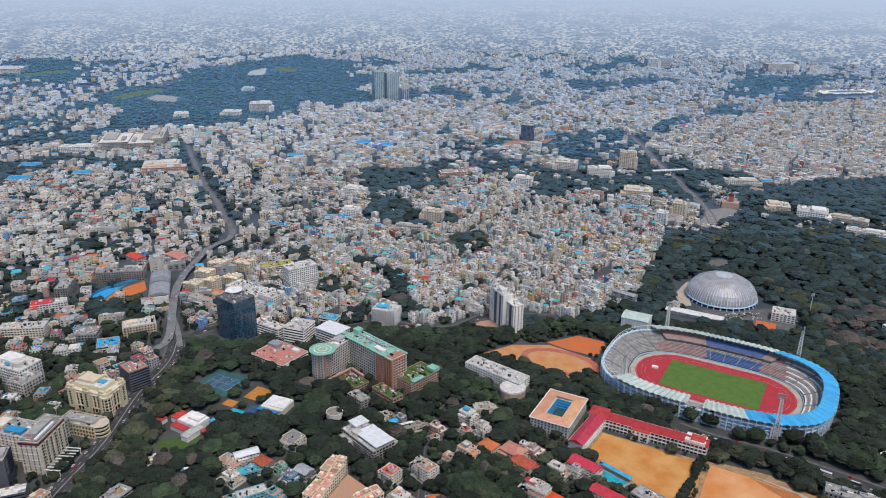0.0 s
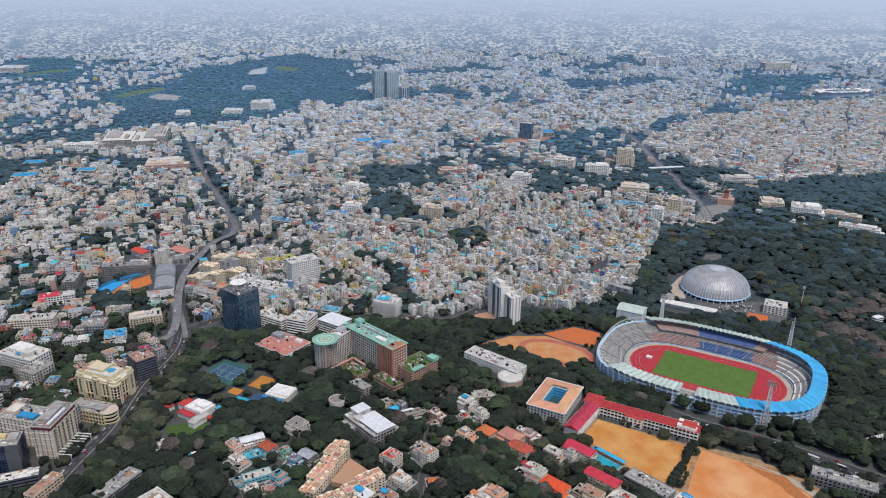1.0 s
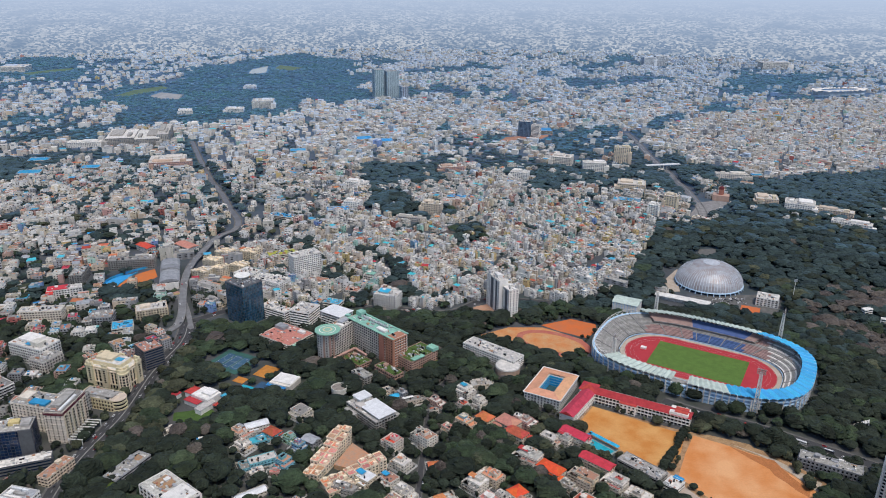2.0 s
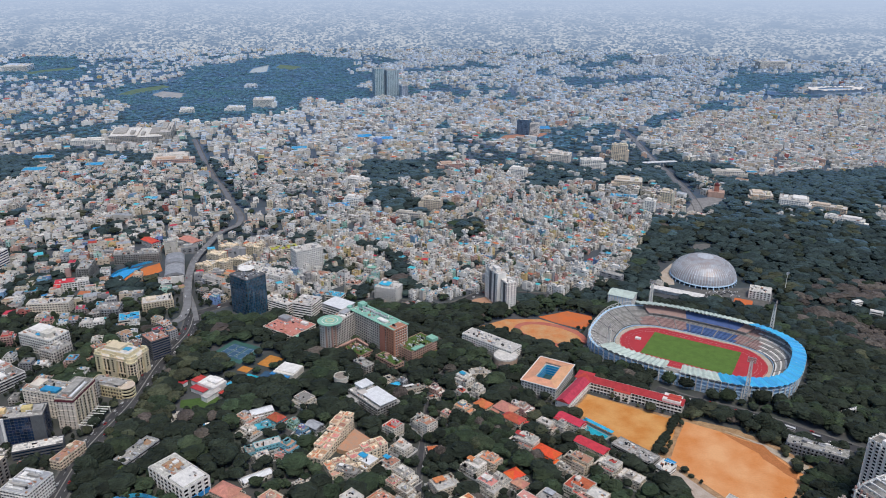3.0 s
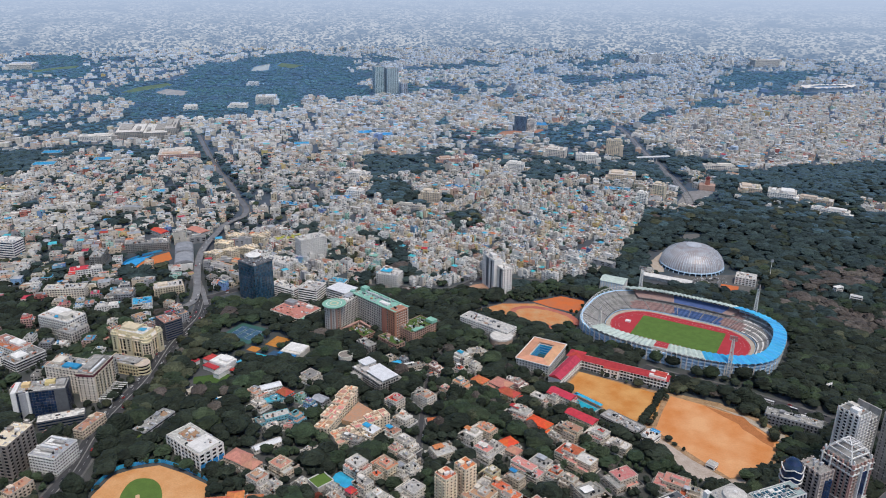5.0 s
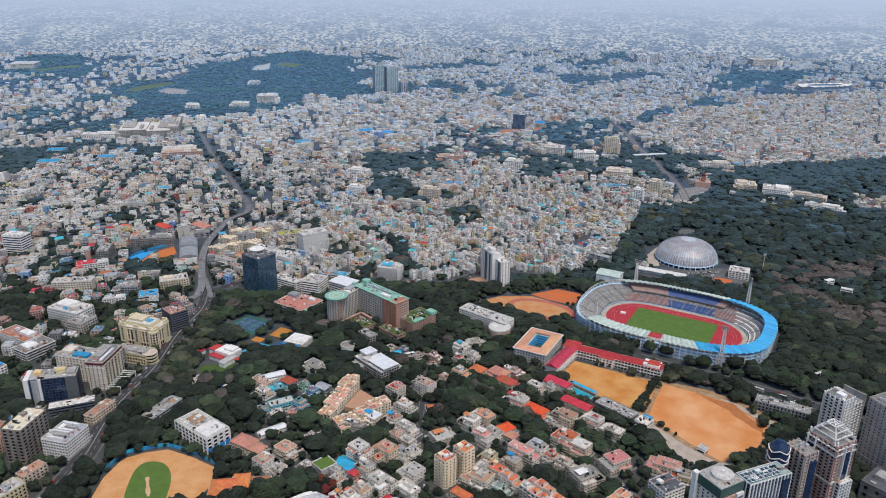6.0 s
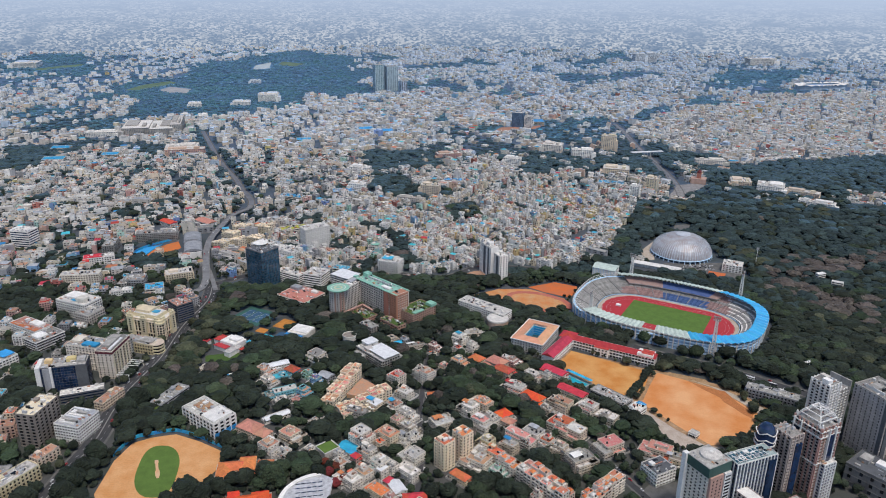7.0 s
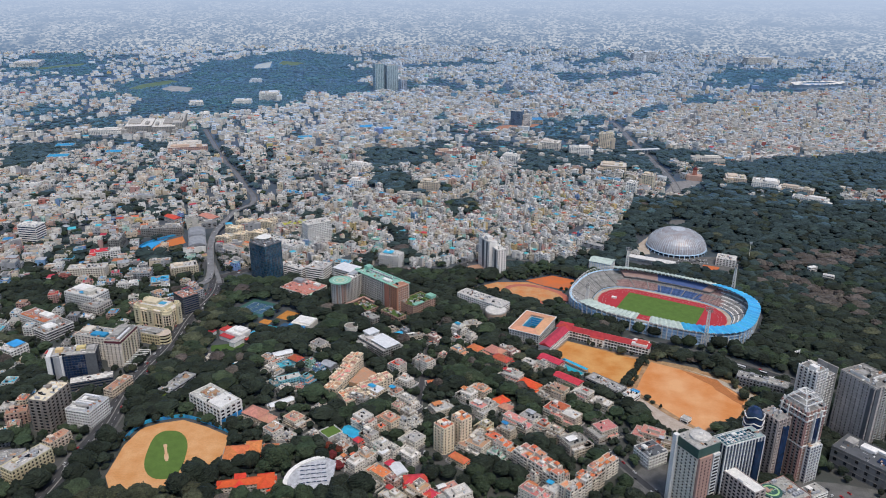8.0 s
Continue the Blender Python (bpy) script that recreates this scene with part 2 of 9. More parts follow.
mat("tile_scarlet", (0.60, 0.05, 0.05), vary=0.12, hue=0.012, stain=0.2, size=4.0, bump=0.3)
mat("cream_light", (0.88, 0.74, 0.55), vary=0.06, stain=0.15, streak=True)


# ground and far roads: blue sheen added as painted haze
mat("city_ground", (0.08, 0.076, 0.068), haze_sheen=1.0, vary=0.0, stain=0.3, size=45.0, grain=0.25, tint=(0.045, 0.052, 0.036))
mat("road_grey", (0.17, 0.165, 0.165), vary=0.04, stain=0.3, size=20.0, grain=0.15, haze_sheen=0.5)
mat("pale_earth", (0.43, 0.385, 0.32), vary=0.04, stain=0.3, size=20.0, grain=0.15, haze_sheen=0.5)

# ---------------------------------------------------------------- geometry helpers
class Soup:
    """Collects polygons and their material slots, and becomes one mesh."""

    def __init__(self):
        self.v, self.f, self.m, self.n = [], [], [], 0

    def add(self, verts, faces, slot=0):
        verts, faces = np.asarray(verts, float), np.asarray(faces, int)
        self.v.append(verts); self.f.append(faces + self.n)
        self.m.append(np.broadcast_to(np.asarray(slot, int), (len(faces),)).copy())
        self.n += len(verts)

    def boxes(self, cx, cy, z0, sx, sy, h, ang=0.0, slot=0, top=None, bottom=False):
        """Upright boxes; every argument is a number or an array. ang in radians."""
        cx, cy, z0, sx, sy, h, ang = np.broadcast_arrays(*[np.atleast_1d(np.asarray(a, float)) for a in (cx, cy, z0, sx, sy, h, ang)])
        k = len(cx)
        if not k:
            return
        c, s = np.cos(ang), np.sin(ang)
        px = np.array([-0.5, 0.5, 0.5, -0.5]); py = np.array([-0.5, -0.5, 0.5, 0.5])
        lx, ly = sx[:, None] * px, sy[:, None] * py
        gx, gy = cx[:, None] + lx * c[:, None] - ly * s[:, None], cy[:, None] + lx * s[:, None] + ly * c[:, None]
        v = np.empty((k, 8, 3))
        v[:, :4, 0] = v[:, 4:, 0] = gx; v[:, :4, 1] = v[:, 4:, 1] = gy
        v[:, :4, 2] = z0[:, None]; v[:, 4:, 2] = (z0 + h)[:, None]
        q = [(0, 1, 5, 4), (1, 2, 6, 5), (2, 3, 7, 6), (3, 0, 4, 7), (4, 5, 6, 7)] + ([(3, 2, 1, 0)] if bottom else [])
        q = np.array(q)
        f = (q[None] + 8 * np.arange(k)[:, None, None]).reshape(-1, 4)
        sl = np.repeat(np.broadcast_to(np.asarray(slot, int), (k,))[:, None], len(q), 1).copy()
        if top is not None:
            sl[:, 4] = np.broadcast_to(np.asarray(top, int), (k,))
        self.add(v.reshape(-1, 3), f, sl.reshape(-1))

    def box(self, cx, cy, z0, sx, sy, h, ang=0.0, slot=0, top=None, bottom=True):
        self.boxes(cx, cy, z0, sx, sy, h, ang, slot, top, bottom)

    def prism(self, poly, z0, z1, slot=0, top=None):
        k = len(poly); p = np.asarray(poly, float)
        v = np.vstack([np.c_[p, np.full(k, z0)], np.c_[p, np.full(k, z1)]])
        i = np.arange(k); j = (i + 1) % k
        self.add(v, np.c_[i, j, j + k, i + k], slot)
        self.add(np.c_[p, np.full(k, z1)], np.arange(k)[None], slot if top is None else top)

    def tube(self, cx, cy, z0, r0, z1, r1, n=16, slot=0, top=None):
        t = np.arange(n) * 2 * math.pi / n
        a = np.c_[cx + r0 * np.cos(t), cy + r0 * np.sin(t), np.full(n, z0)]
        b = np.c_[cx + r1 * np.cos(t), cy + r1 * np.sin(t), np.full(n, z1)]
        i = np.arange(n); j = (i + 1) % n
        self.add(np.vstack([a, b]), np.c_[i, j, j + n, i + n], slot)
        self.add(b, np.arange(n)[None], slot if top is None else top)

    def beam(self, a, b, w, slot=0):
        a, b = Vector(a), Vector(b)
        d = (b - a).normalized()
        s = d.cross(Vector((0, 0, 1))) if abs(d.z) < 0.95 else d.cross(Vector((1, 0, 0)))
        s.normalize(); u = d.cross(s)
        v = [p + s * (w / 2) * i + u * (w / 2) * j for p in (a, b) for i, j in ((-1, -1), (1, -1), (1, 1), (-1, 1))]
        self.add([tuple(p) for p in v], [(0, 1, 5, 4), (1, 2, 6, 5), (2, 3, 7, 6), (3, 0, 4, 7), (4, 5, 6, 7), (3, 2, 1, 0)], slot)

    def mesh(self, name, mats, flat=True):
        me = bpy.data.meshes.new(name)
        v = np.vstack(self.v)
        me.vertices.add(len(v)); me.vertices.foreach_set("co", v.ravel())
        size = np.concatenate([np.full(len(f), f.shape[1]) for f in self.f])
        loops = np.concatenate([f.ravel() for f in self.f])
        start = np.r_[0, np.cumsum(size)[:-1]]
        me.loops.add(len(loops)); me.loops.foreach_set("vertex_index", loops.astype(np.int32))
        me.polygons.add(len(size))
        me.polygons.foreach_set("loop_start", start.astype(np.int32))
        me.polygons.foreach_set("material_index", np.concatenate(self.m).astype(np.int32))
        for m in mats:
            me.materials.append(M[m])
        me.update(calc_edges=True)
        if flat:
            me.shade_flat()
        else:
            me.shade_smooth()
        return me


def part(name, soup, mats, parent=None, label="", flat=True):
    """Links a soup as one mesh object under a thing or a part."""
    ob = new(name, soup.mesh(name, mats if isinstance(mats, (list, tuple)) else [mats], flat))
    if parent:
        ob.parent = parent
    return tagged(ob, label)


def thing(name, x, y, z, ang, label, category, group="", kind=""):
    ob = new(name)
    ob.matrix_basis = pose(x, y, z, 0, 0, ang)
    ob.empty_display_size = 0.5
    return tagged(ob, label, category, group, kind)


# ---------------------------------------------------------------- plan: what is taken, wooded or open
CELL, X0, Y0, NX, NY = 4.0, -3300.0, 250.0, 1700, 1150
GX, GY = np.meshgrid(X0 + CELL * (np.arange(NX) + 0.5), Y0 + CELL * (np.arange(NY) + 0.5))
TAKEN = np.zeros((NY, NX), bool)
WOOD = np.zeros((NY, NX), np.float32)


def within(poly, x, y):
    x, y = np.asarray(x, float), np.asarray(y, float)
    r = np.zeros(x.shape, bool)
    for (x1, y1), (x2, y2) in zip(poly, poly[1:] + poly[:1]):
        if y1 != y2:
            r ^= ((y1 > y) != (y2 > y)) & (x < (x2 - x1) * (y - y1) / (y2 - y1) + x1)
    return r


def window_of(x1, x2, y1, y2):
    i1, i2 = max(int((x1 - X0) / CELL), 0), min(int((x2 - X0) / CELL) + 2, NX)
    j1, j2 = max(int((y1 - Y0) / CELL), 0), min(int((y2 - Y0) / CELL) + 2, NY)
    return slice(max(j1, 0), max(j2, 0)), slice(max(i1, 0), max(i2, 0))


def paint(plan, poly, value):
    xs, ys = [p[0] for p in poly], [p[1] for p in poly]
    w = window_of(min(xs), max(xs), min(ys), max(ys))
    plan[w][within(poly, GX[w], GY[w])] = value


def rect(x, y, w, d, ang, grow=0.0):
    c, s = math.cos(radians(ang)), math.sin(radians(ang))
    w, d = w / 2 + grow, d / 2 + grow
    return [(x + a * c - b * s, y + a * s + b * c) for a, b in ((-w, -d), (w, -d), (w, d), (-w, d))]


def take(x, y, w, d, ang, grow=1.5):
    paint(TAKEN, rect(x, y, w, d, ang, grow), True)


def take_line(pts, width):
    for (x1, y1), (x2, y2) in zip(pts, pts[1:]):
        l = math.hypot(x2 - x1, y2 - y1)
        paint(TAKEN, rect((x1 + x2) / 2, (y1 + y2) / 2, l + width * 0.6, width, math.degrees(math.atan2(y2 - y1, x2 - x1))), True)


def wood_at(x, y):
    """Share of trees, with ragged edges to the woods."""
    x, y = np.asarray(x, float), np.asarray(y, float)
    k = np.clip(y / 110, 5, 15) + np.clip((y - 2000) / 22, 0, 45)
    return lookup(WOOD, x + k * (lumps(x, y, 90, 51) * 0.5 + lumps(x, y, 260, 52) * 0.5), y + k * 1.5 * (lumps(x, y, 90, 53) * 0.4 + lumps(x, y, 260, 54) * 0.6))


def lumps(x, y, size, seed):
    """Smooth random field, about -1 to 1."""
    r = np.random.default_rng(seed); out = np.zeros(np.shape(x))
    for k in range(14):
        a = r.uniform(0, 2 * math.pi); f = 2 * math.pi / (size * r.uniform(0.6, 1.8))
        out += np.sin((x * math.cos(a) + y * math.sin(a)) * f + r.uniform(0, 6.28))
    return out / 4.0


def lookup(plan, x, y):
    i = np.clip(((np.asarray(x) - X0) / CELL).astype(int), 0, NX - 1)
    j = np.clip(((np.asarray(y) - Y0) / CELL).astype(int), 0, NY - 1)
    return plan[j, i]


def smooth(pts, step=12.0):
    """A rounded polyline through pts (Catmull-Rom)."""
    p = [np.array(q, float) for q in pts]
    p = [2 * p[0] - p[1]] + p + [2 * p[-1] - p[-2]]
    out = []
    for a, b, c, d in zip(p, p[1:], p[2:], p[3:]):
        k = max(2, int(np.linalg.norm(c - b) / step))
        for t in np.arange(k) / k:
            out.append(0.5 * (2 * b + (c - a) * t + (2 * a - 5 * b + 4 * c - d) * t * t + (3 * b - a - 3 * c + d) * t ** 3))
    out.append(p[-2])
    return np.array(out)


def offset_line(line, off):
    t = np.gradient(line[:, :2], axis=0)
    t /= np.linalg.norm(t, axis=1)[:, None]
    return line[:, :2] + np.c_[-t[:, 1], t[:, 0]] * off


def ribbon(soup, line, off1, off2, z0, z1, slot=0):
    """A strip along line between two offsets to its left, from z0 up to z1 (numbers or one per point)."""
    a, b = offset_line(line, off1), offset_line(line, off2)
    k = len(line); z0, z1 = np.broadcast_to(z0, (k,)), np.broadcast_to(z1, (k,))
    v = np.vstack([np.c_[a, z0], np.c_[a, z1], np.c_[b, z1], np.c_[b, z0]])
    i = np.arange(k - 1); j = i + 1
    for p, q in ((0, 1), (1, 2), (2, 3)):
        soup.add(v, np.c_[i + p * k, i + q * k, j + q * k, j + p * k], slot)
    soup.add(v[[0, k, 2 * k, 3 * k]], [(0, 1, 2, 3)], slot)
    soup.add(v[[k - 1, 2 * k - 1, 3 * k - 1, 4 * k - 1]], [(3, 2, 1, 0)], slot)

# ---------------------------------------------------------------- ground, roads, fields
def flat(name, poly, z, material, label="", category="", kind="structure", block=True):
    s = Soup(); s.prism(poly, 0.0, z, 0)
    ob = part(name, s, material)
    if block:
        paint(TAKEN, list(poly), True)
    return tagged(ob, label, category, "", kind)


s = Soup()
gx, gy = np.meshgrid(np.linspace(-7000, 7000, 29), np.linspace(-6000, 7000, 27))
i, j = np.meshgrid(np.arange(28), np.arange(26)); k = (j * 29 + i).ravel()
s.add(np.c_[gx.ravel(), gy.ravel(), np.zeros(gx.size)], np.c_[k, k + 1, k + 30, k + 29], 0)
tagged(part("ground", s, "city_ground"), "dusty grey city ground of earth, yards and lanes", "ground", "", "structure")

ROADS = {
    "main": ([(-364, 300), (-358, 380), (-355, 430), (-352, 475), (-357, 560), (-346, 650), (-347, 740), (-338, 819), (-347, 879)], 20),
    "far": ([(-386, 1287), (-395, 1325), (-428, 1393), (-473, 1496), (-532, 1613), (-617, 1809), (-700, 2010)], 10),
    "east": ([(-347, 879), (-280, 925), (-166, 893), (-96, 932), (6, 916), (70, 962), (160, 955)], 12),
    "avenue": ([(519, 1361), (532, 1421), (543, 1517), (545, 1625), (547, 1742), (544, 1858), (552, 2037), (550, 2177)], 14),
    "school": ([(255, 690), (289, 666), (340, 640), (400, 598), (470, 545)], 12),
    "street": ([(-25, 330), (-15, 433), (-19, 516), (-15, 619), (-8, 690), (12, 740)], 5),
    "lane": ([(138, 515), (147, 496), (160, 464), (178, 428), (196, 392), (222, 345)], 6.5),
}
LINES = {}
for key, (pts, width) in ROADS.items():
    line = smooth(pts); LINES[key] = line
    s = Soup(); ribbon(s, line, -width / 2, width / 2, 0.0, 0.14)
    road = tagged(part("road", s, "road_grey" if key in ("far", "avenue") else "asphalt"), "worn grey asphalt city road", "road", "", "structure")
    s = Soup(); ribbon(s, line, width / 2, width / 2 + (2.5 if width > 6 else 1.0), 0.0, 0.3); ribbon(s, line, -width / 2 - (2.5 if width > 6 else 1.0), -width / 2, 0.0, 0.3)
    tagged(part("pavement", s, "pavement"), "raised grey paved footway along the road", "pavement", "", "structure")
    if width > 12.5:
        s = Soup(); ribbon(s, line, -0.5, 0.5, 0.14, 0.7)
        part("median", s, "concrete", road, "low concrete median")
        s = Soup()
        for o in (-width / 4, width / 4):
            for q in range(0, len(line) - 1, 1):
                ribbon(s, np.array([line[q], line[q] * 0.6 + line[q + 1] * 0.4]), o - 0.12, o + 0.12, 0.14, 0.16)
        part("lane_marking", s, "road_paint", road, "dashed white lane marking")
    take_line([tuple(q) for q in line[::2]] + [tuple(line[-1])], width + (2 if width > 6 else -2))

# flyover: ramps up past the junction, curves through the quarter and comes down again
pts = [(-372, 845), (-359, 861), (-361, 893), (-378, 950), (-396, 1018), (-405, 1080), (-404, 1135), (-402, 1190), (-394, 1228), (-385, 1258), (-386, 1287)]
line = smooth(pts); LINES["flyover"] = line
run = np.r_[0, np.cumsum(np.linalg.norm(np.diff(line, axis=0), axis=1))]
deck = np.minimum(1, np.minimum(run / 90, (run[-1] - run) / 90)); deck = 0.2 + 6.8 * deck * deck * (3 - 2 * deck)
fly = thing("flyover", 0, 0, 0, 0, "grey concrete road flyover curving on piers between houses", "flyover", "", "structure")
s = Soup(); ribbon(s, line, -5.6, 5.6, np.maximum(deck - 1.2, 0), deck); part("deck", s, "deck_grey", fly, "worn pale asphalt deck")
for o in (-5.6, 5.2):
    s = Soup(); ribbon(s, line, o, o + 0.4, deck - 0.3, deck + 1.0); part("parapet", s, "plaza", fly, "pale concrete side parapet")
for q in range(4, len(line) - 4, 2):
    if deck[q] > 3:
        s = Soup(); s.tube(line[q][0], line[q][1], 0, 0.9, deck[q] - 1.2, 0.9, 10); s.box(line[q][0], line[q][1], deck[q] - 2.0, 9, 1.4, 0.8, math.atan2(line[q + 1][1] - line[q - 1][1], line[q + 1][0] - line[q - 1][0]) + math.pi / 2)
        part("pier", s, "concrete", fly)
take_line([tuple(q) for q in line[::2]] + [tuple(line[-1])], 17)
slip = smooth([(-378, 950), (-368, 928), (-356, 903), (-346, 880), (-337, 858)])
fall = np.linspace(7.0, 0.25, len(slip)); fall[0] = 6.9
s = Soup(); ribbon(s, slip, -3.4, 3.4, np.maximum(fall - 1.2, 0), fall); part("slip_ramp", s, "deck_grey", fly, "worn pale asphalt ramp down to the junction")
for o in (-3.4, 3.0):
    s = Soup(); ribbon(s, slip[2:], o, o + 0.4, fall[2:] - 0.3, fall[2:] + 1.0); part("ramp_parapet", s, "plaza", fly, "pale concrete side parapet")
take_line([tuple(q) for q in slip[::2]] + [tuple(slip[-1])], 11)

flat("yard", [(190, 395), (203, 410), (233, 415), (220, 370), (184, 364)], 0.1, "pavement", "grey paved yard with parked motorcycles beside the lane", "yard")

# bare clay playing fields and sandy edges
flat("yard", [(166, 680), (252, 634), (300, 616), (345, 588), (372, 545), (366, 526), (336, 494), (306, 470), (280, 466), (256, 500), (226, 548), (200, 562), (142, 642)], 0.08, "earth", "trodden brown earth round the playing fields", "yard", block=False)
flat("playground", [(172, 676), (250, 629), (263, 632), (246, 592), (228, 571), (205, 570), (150, 642)], 0.2, "clay", "orange clay school playground beside the red-roofed school", "playground")
flat("playground", [(268, 622), (296, 606), (326, 585), (345, 556), (356, 532), (333, 500), (304, 478), (284, 474), (262, 505), (232, 553), (250, 590)], 0.2, "clay_pale", "wide orange clay playing field with worn pale patches", "playground")
flat("path", [(222, 566), (229, 546), (255, 503), (280, 472), (300, 472), (290, 460), (264, 463), (245, 480), (238, 500), (219, 534), (210, 552)], 0.12, "gravel_pale", "pale sandy track beside the playing field", "path")
flat("path", [(300, 609), (338, 582), (368, 545), (358, 532), (345, 560), (326, 588)], 0.1, "gravel_pale", "pale sandy strip beside the playing field", "path")
flat("clay_bank", [(300, 603), (319, 588), (336, 580), (342, 555), (352, 534), (346, 524), (339, 533), (334, 545), (327, 556), (326, 566), (312, 584)], 0.26, "bank_red", "reddish earth bank along the playing field", "bank")
flat("works_yard", [(264, 612), (283, 624), (322, 607), (339, 558), (325, 545), (306, 565), (293, 591)], 0.09, "earth", "dug brown earth and rubble beside the playing field", "yard")
flat("practice_field", [(52, 848), (92, 872), (140, 873), (188, 838), (190, 806), (148, 786), (100, 826)], 0.15, "ochre", "worn orange clay practice ground with an oval track", "field")
flat("practice_field", [(138, 880), (182, 900), (214, 884), (212, 868), (196, 842), (160, 862)], 0.22, "clay_red", "bright red-orange clay court ground", "field")
oval = [(148 + 40 * math.cos(t) - 16 * math.sin(t), 828 - 24 * math.cos(t) - 22 * math.sin(t)) for t in np.arange(40) * math.pi / 20]
s = Soup(); ribbon(s, np.array(oval + oval[:2]), -4.2, 4.2, 0.15, 0.24); tagged(part("running_track", s, "track_faded"), "faded red oval running track on the practice ground", "track", "", "structure")
cr = [(-319, 440), (-312, 470), (-295, 480), (-273, 486), (-245, 474), (-218, 458), (-213, 430), (-222, 408), (-247, 378), (-275, 368), (-303, 366), (-317, 390)]
flat("cricket_ground", cr, 0.15, "clay_pink", "orange clay cricket ground ringed by a blue fence", "cricket ground")
ov = [(-271 + 20 * abs(math.cos(t)) ** 0.8 * np.sign(math.cos(t)) - 9 * math.sin(t), 426 + 40 * abs(math.sin(t)) ** 0.8 * np.sign(math.sin(t))) for t in np.arange(36) * math.pi / 18]
flat("outfield", ov, 0.24, "turf", "mown green cricket outfield", "lawn")
s = Soup(); s.box(-272, 428, 0.2, 2.6, 30, 0.1, radians(22)); s.box(-269.4, 421.5, 0.2, 4.2, 9, 0.085, radians(22)); s.box(-276.5, 439.1, 0.2, 3.6, 5, 0.085, radians(22))
tagged(part("cricket_pitch", s, "sand"), "worn pale cricket pitch strip", "cricket pitch", "", "structure")


def fence(pts, height, material, label, posts=6.0):
    e = thing("fence", 0, 0, 0, 0, label, "fence")
    ln = smooth(pts, posts)
    for a, b in zip(ln, ln[1:]):
        s = Soup(); ribbon(s, np.array([a, b]), -0.06, 0.06, 0.2, height); part("panel", s, material, e)
        s = Soup(); s.tube(a[0], a[1], 0, 0.12, height + 0.3, 0.12, 6); part("post", s, "steel", e)


fence([(-322, 446), (-314, 475), (-295, 485), (-273, 490), (-244, 478), (-216, 461)], 4.5, "sheet_blue", "blue sheet fence along the cricket ground")

# woods and planted areas of the plan (share of ground under trees)
paint(WOOD, [(-335, 330), (-330, 860), (-240, 850), (-150, 900), (40, 905), (150, 940), (220, 930), (480, 960), (480, 330)], 0.92)
paint(WOOD, [(-95, 330), (-110, 480), (-60, 640), (20, 740), (125, 680), (160, 610), (215, 510), (262, 470), (300, 440), (250, 395), (215, 330)], 0.9)
paint(WOOD, [(375, 1225), (430, 1345), (480, 1320), (560, 1375), (700, 1330), (860, 1330), (1000, 1250), (1500, 1500), (1500, 560), (380, 380), (360, 560), (300, 640), (262, 690), (480, 720), (470, 900), (395, 960), (330, 1000), (300, 1040)], 1.0)
paint(WOOD, [(560, 1375), (640, 1560), (790, 1545), (900, 1400), (860, 1320), (700, 1330)], 0.85)
paint(WOOD, [(640, 1580), (690, 1640), (1100, 1720), (1700, 1800), (1700, 1350), (900, 1400), (790, 1560)], 0.95)
paint(WOOD, [(190, 905), (225, 960), (260, 1010), (300, 1040), (330, 1000), (300, 930), (250, 905)], 1.0)
paint(WOOD, [(-40, 880), (20, 895), (80, 900), (140, 905), (200, 920), (220, 960), (150, 950), (60, 945), (-30, 900)], 0.95)
paint(WOOD, [(-20, 830), (50, 880), (50, 850), (100, 815), (90, 770), (60, 740), (20, 700), (-20, 720), (-35, 790)], 0.95)
paint(WOOD, [(180, 740), (215, 760), (330, 672), (290, 664), (262, 690), (200, 720)], 1.0)
paint(WOOD, [(-330, 480), (-325, 600), (-325, 700), (-320, 800), (-300, 850), (-240, 830), (-190, 780), (-150, 740), (-120, 700), (-110, 640), (-130, 600), (-200, 560), (-215, 500), (-260, 520)], 1.0)
paint(WOOD, [(-215, 330), (-215, 400), (-190, 420), (-120, 400), (-95, 420), (-60, 400), (-70, 330)], 0.9)
paint(WOOD, [(-330, 360), (-300, 350), (-250, 375), (-220, 330), (-340, 320)], 0.9)
paint(WOOD, [(-205, 540), (-150, 600), (-125, 530), (-110, 470), (-150, 455), (-190, 490)], 0.7)
paint(WOOD, [(20, 560), (60, 600), (105, 560), (90, 500), (40, 510)], 0.6)
paint(WOOD, [(-10, 330), (-5, 420), (60, 420), (120, 380), (130, 330)], 0.6)
paint(WOOD, [(170, 440), (200, 520), (250, 470), (230, 420)], 0.75)
paint(WOOD, [(-900, 600), (-340, 330), (-345, 900), (-420, 1050), (-800, 1100)], 0.29)
paint(WOOD, [(-330, 330), (-322, 440), (-345, 445), (-356, 400), (-350, 330)], 1.0)
paint(WOOD, [(-325, 500), (-345, 500), (-345, 560), (-325, 560)], 1.0)
paint(WOOD, [(-625, 770), (-620, 830), (-560, 830), (-560, 770)], 0.95)
paint(WOOD, [(-500, 925), (-500, 970), (-445, 970), (-450, 925)], 0.95)
paint(WOOD, [(-640, 330), (-430, 330), (-440, 520), (-480, 700), (-640, 760)], 0.5)
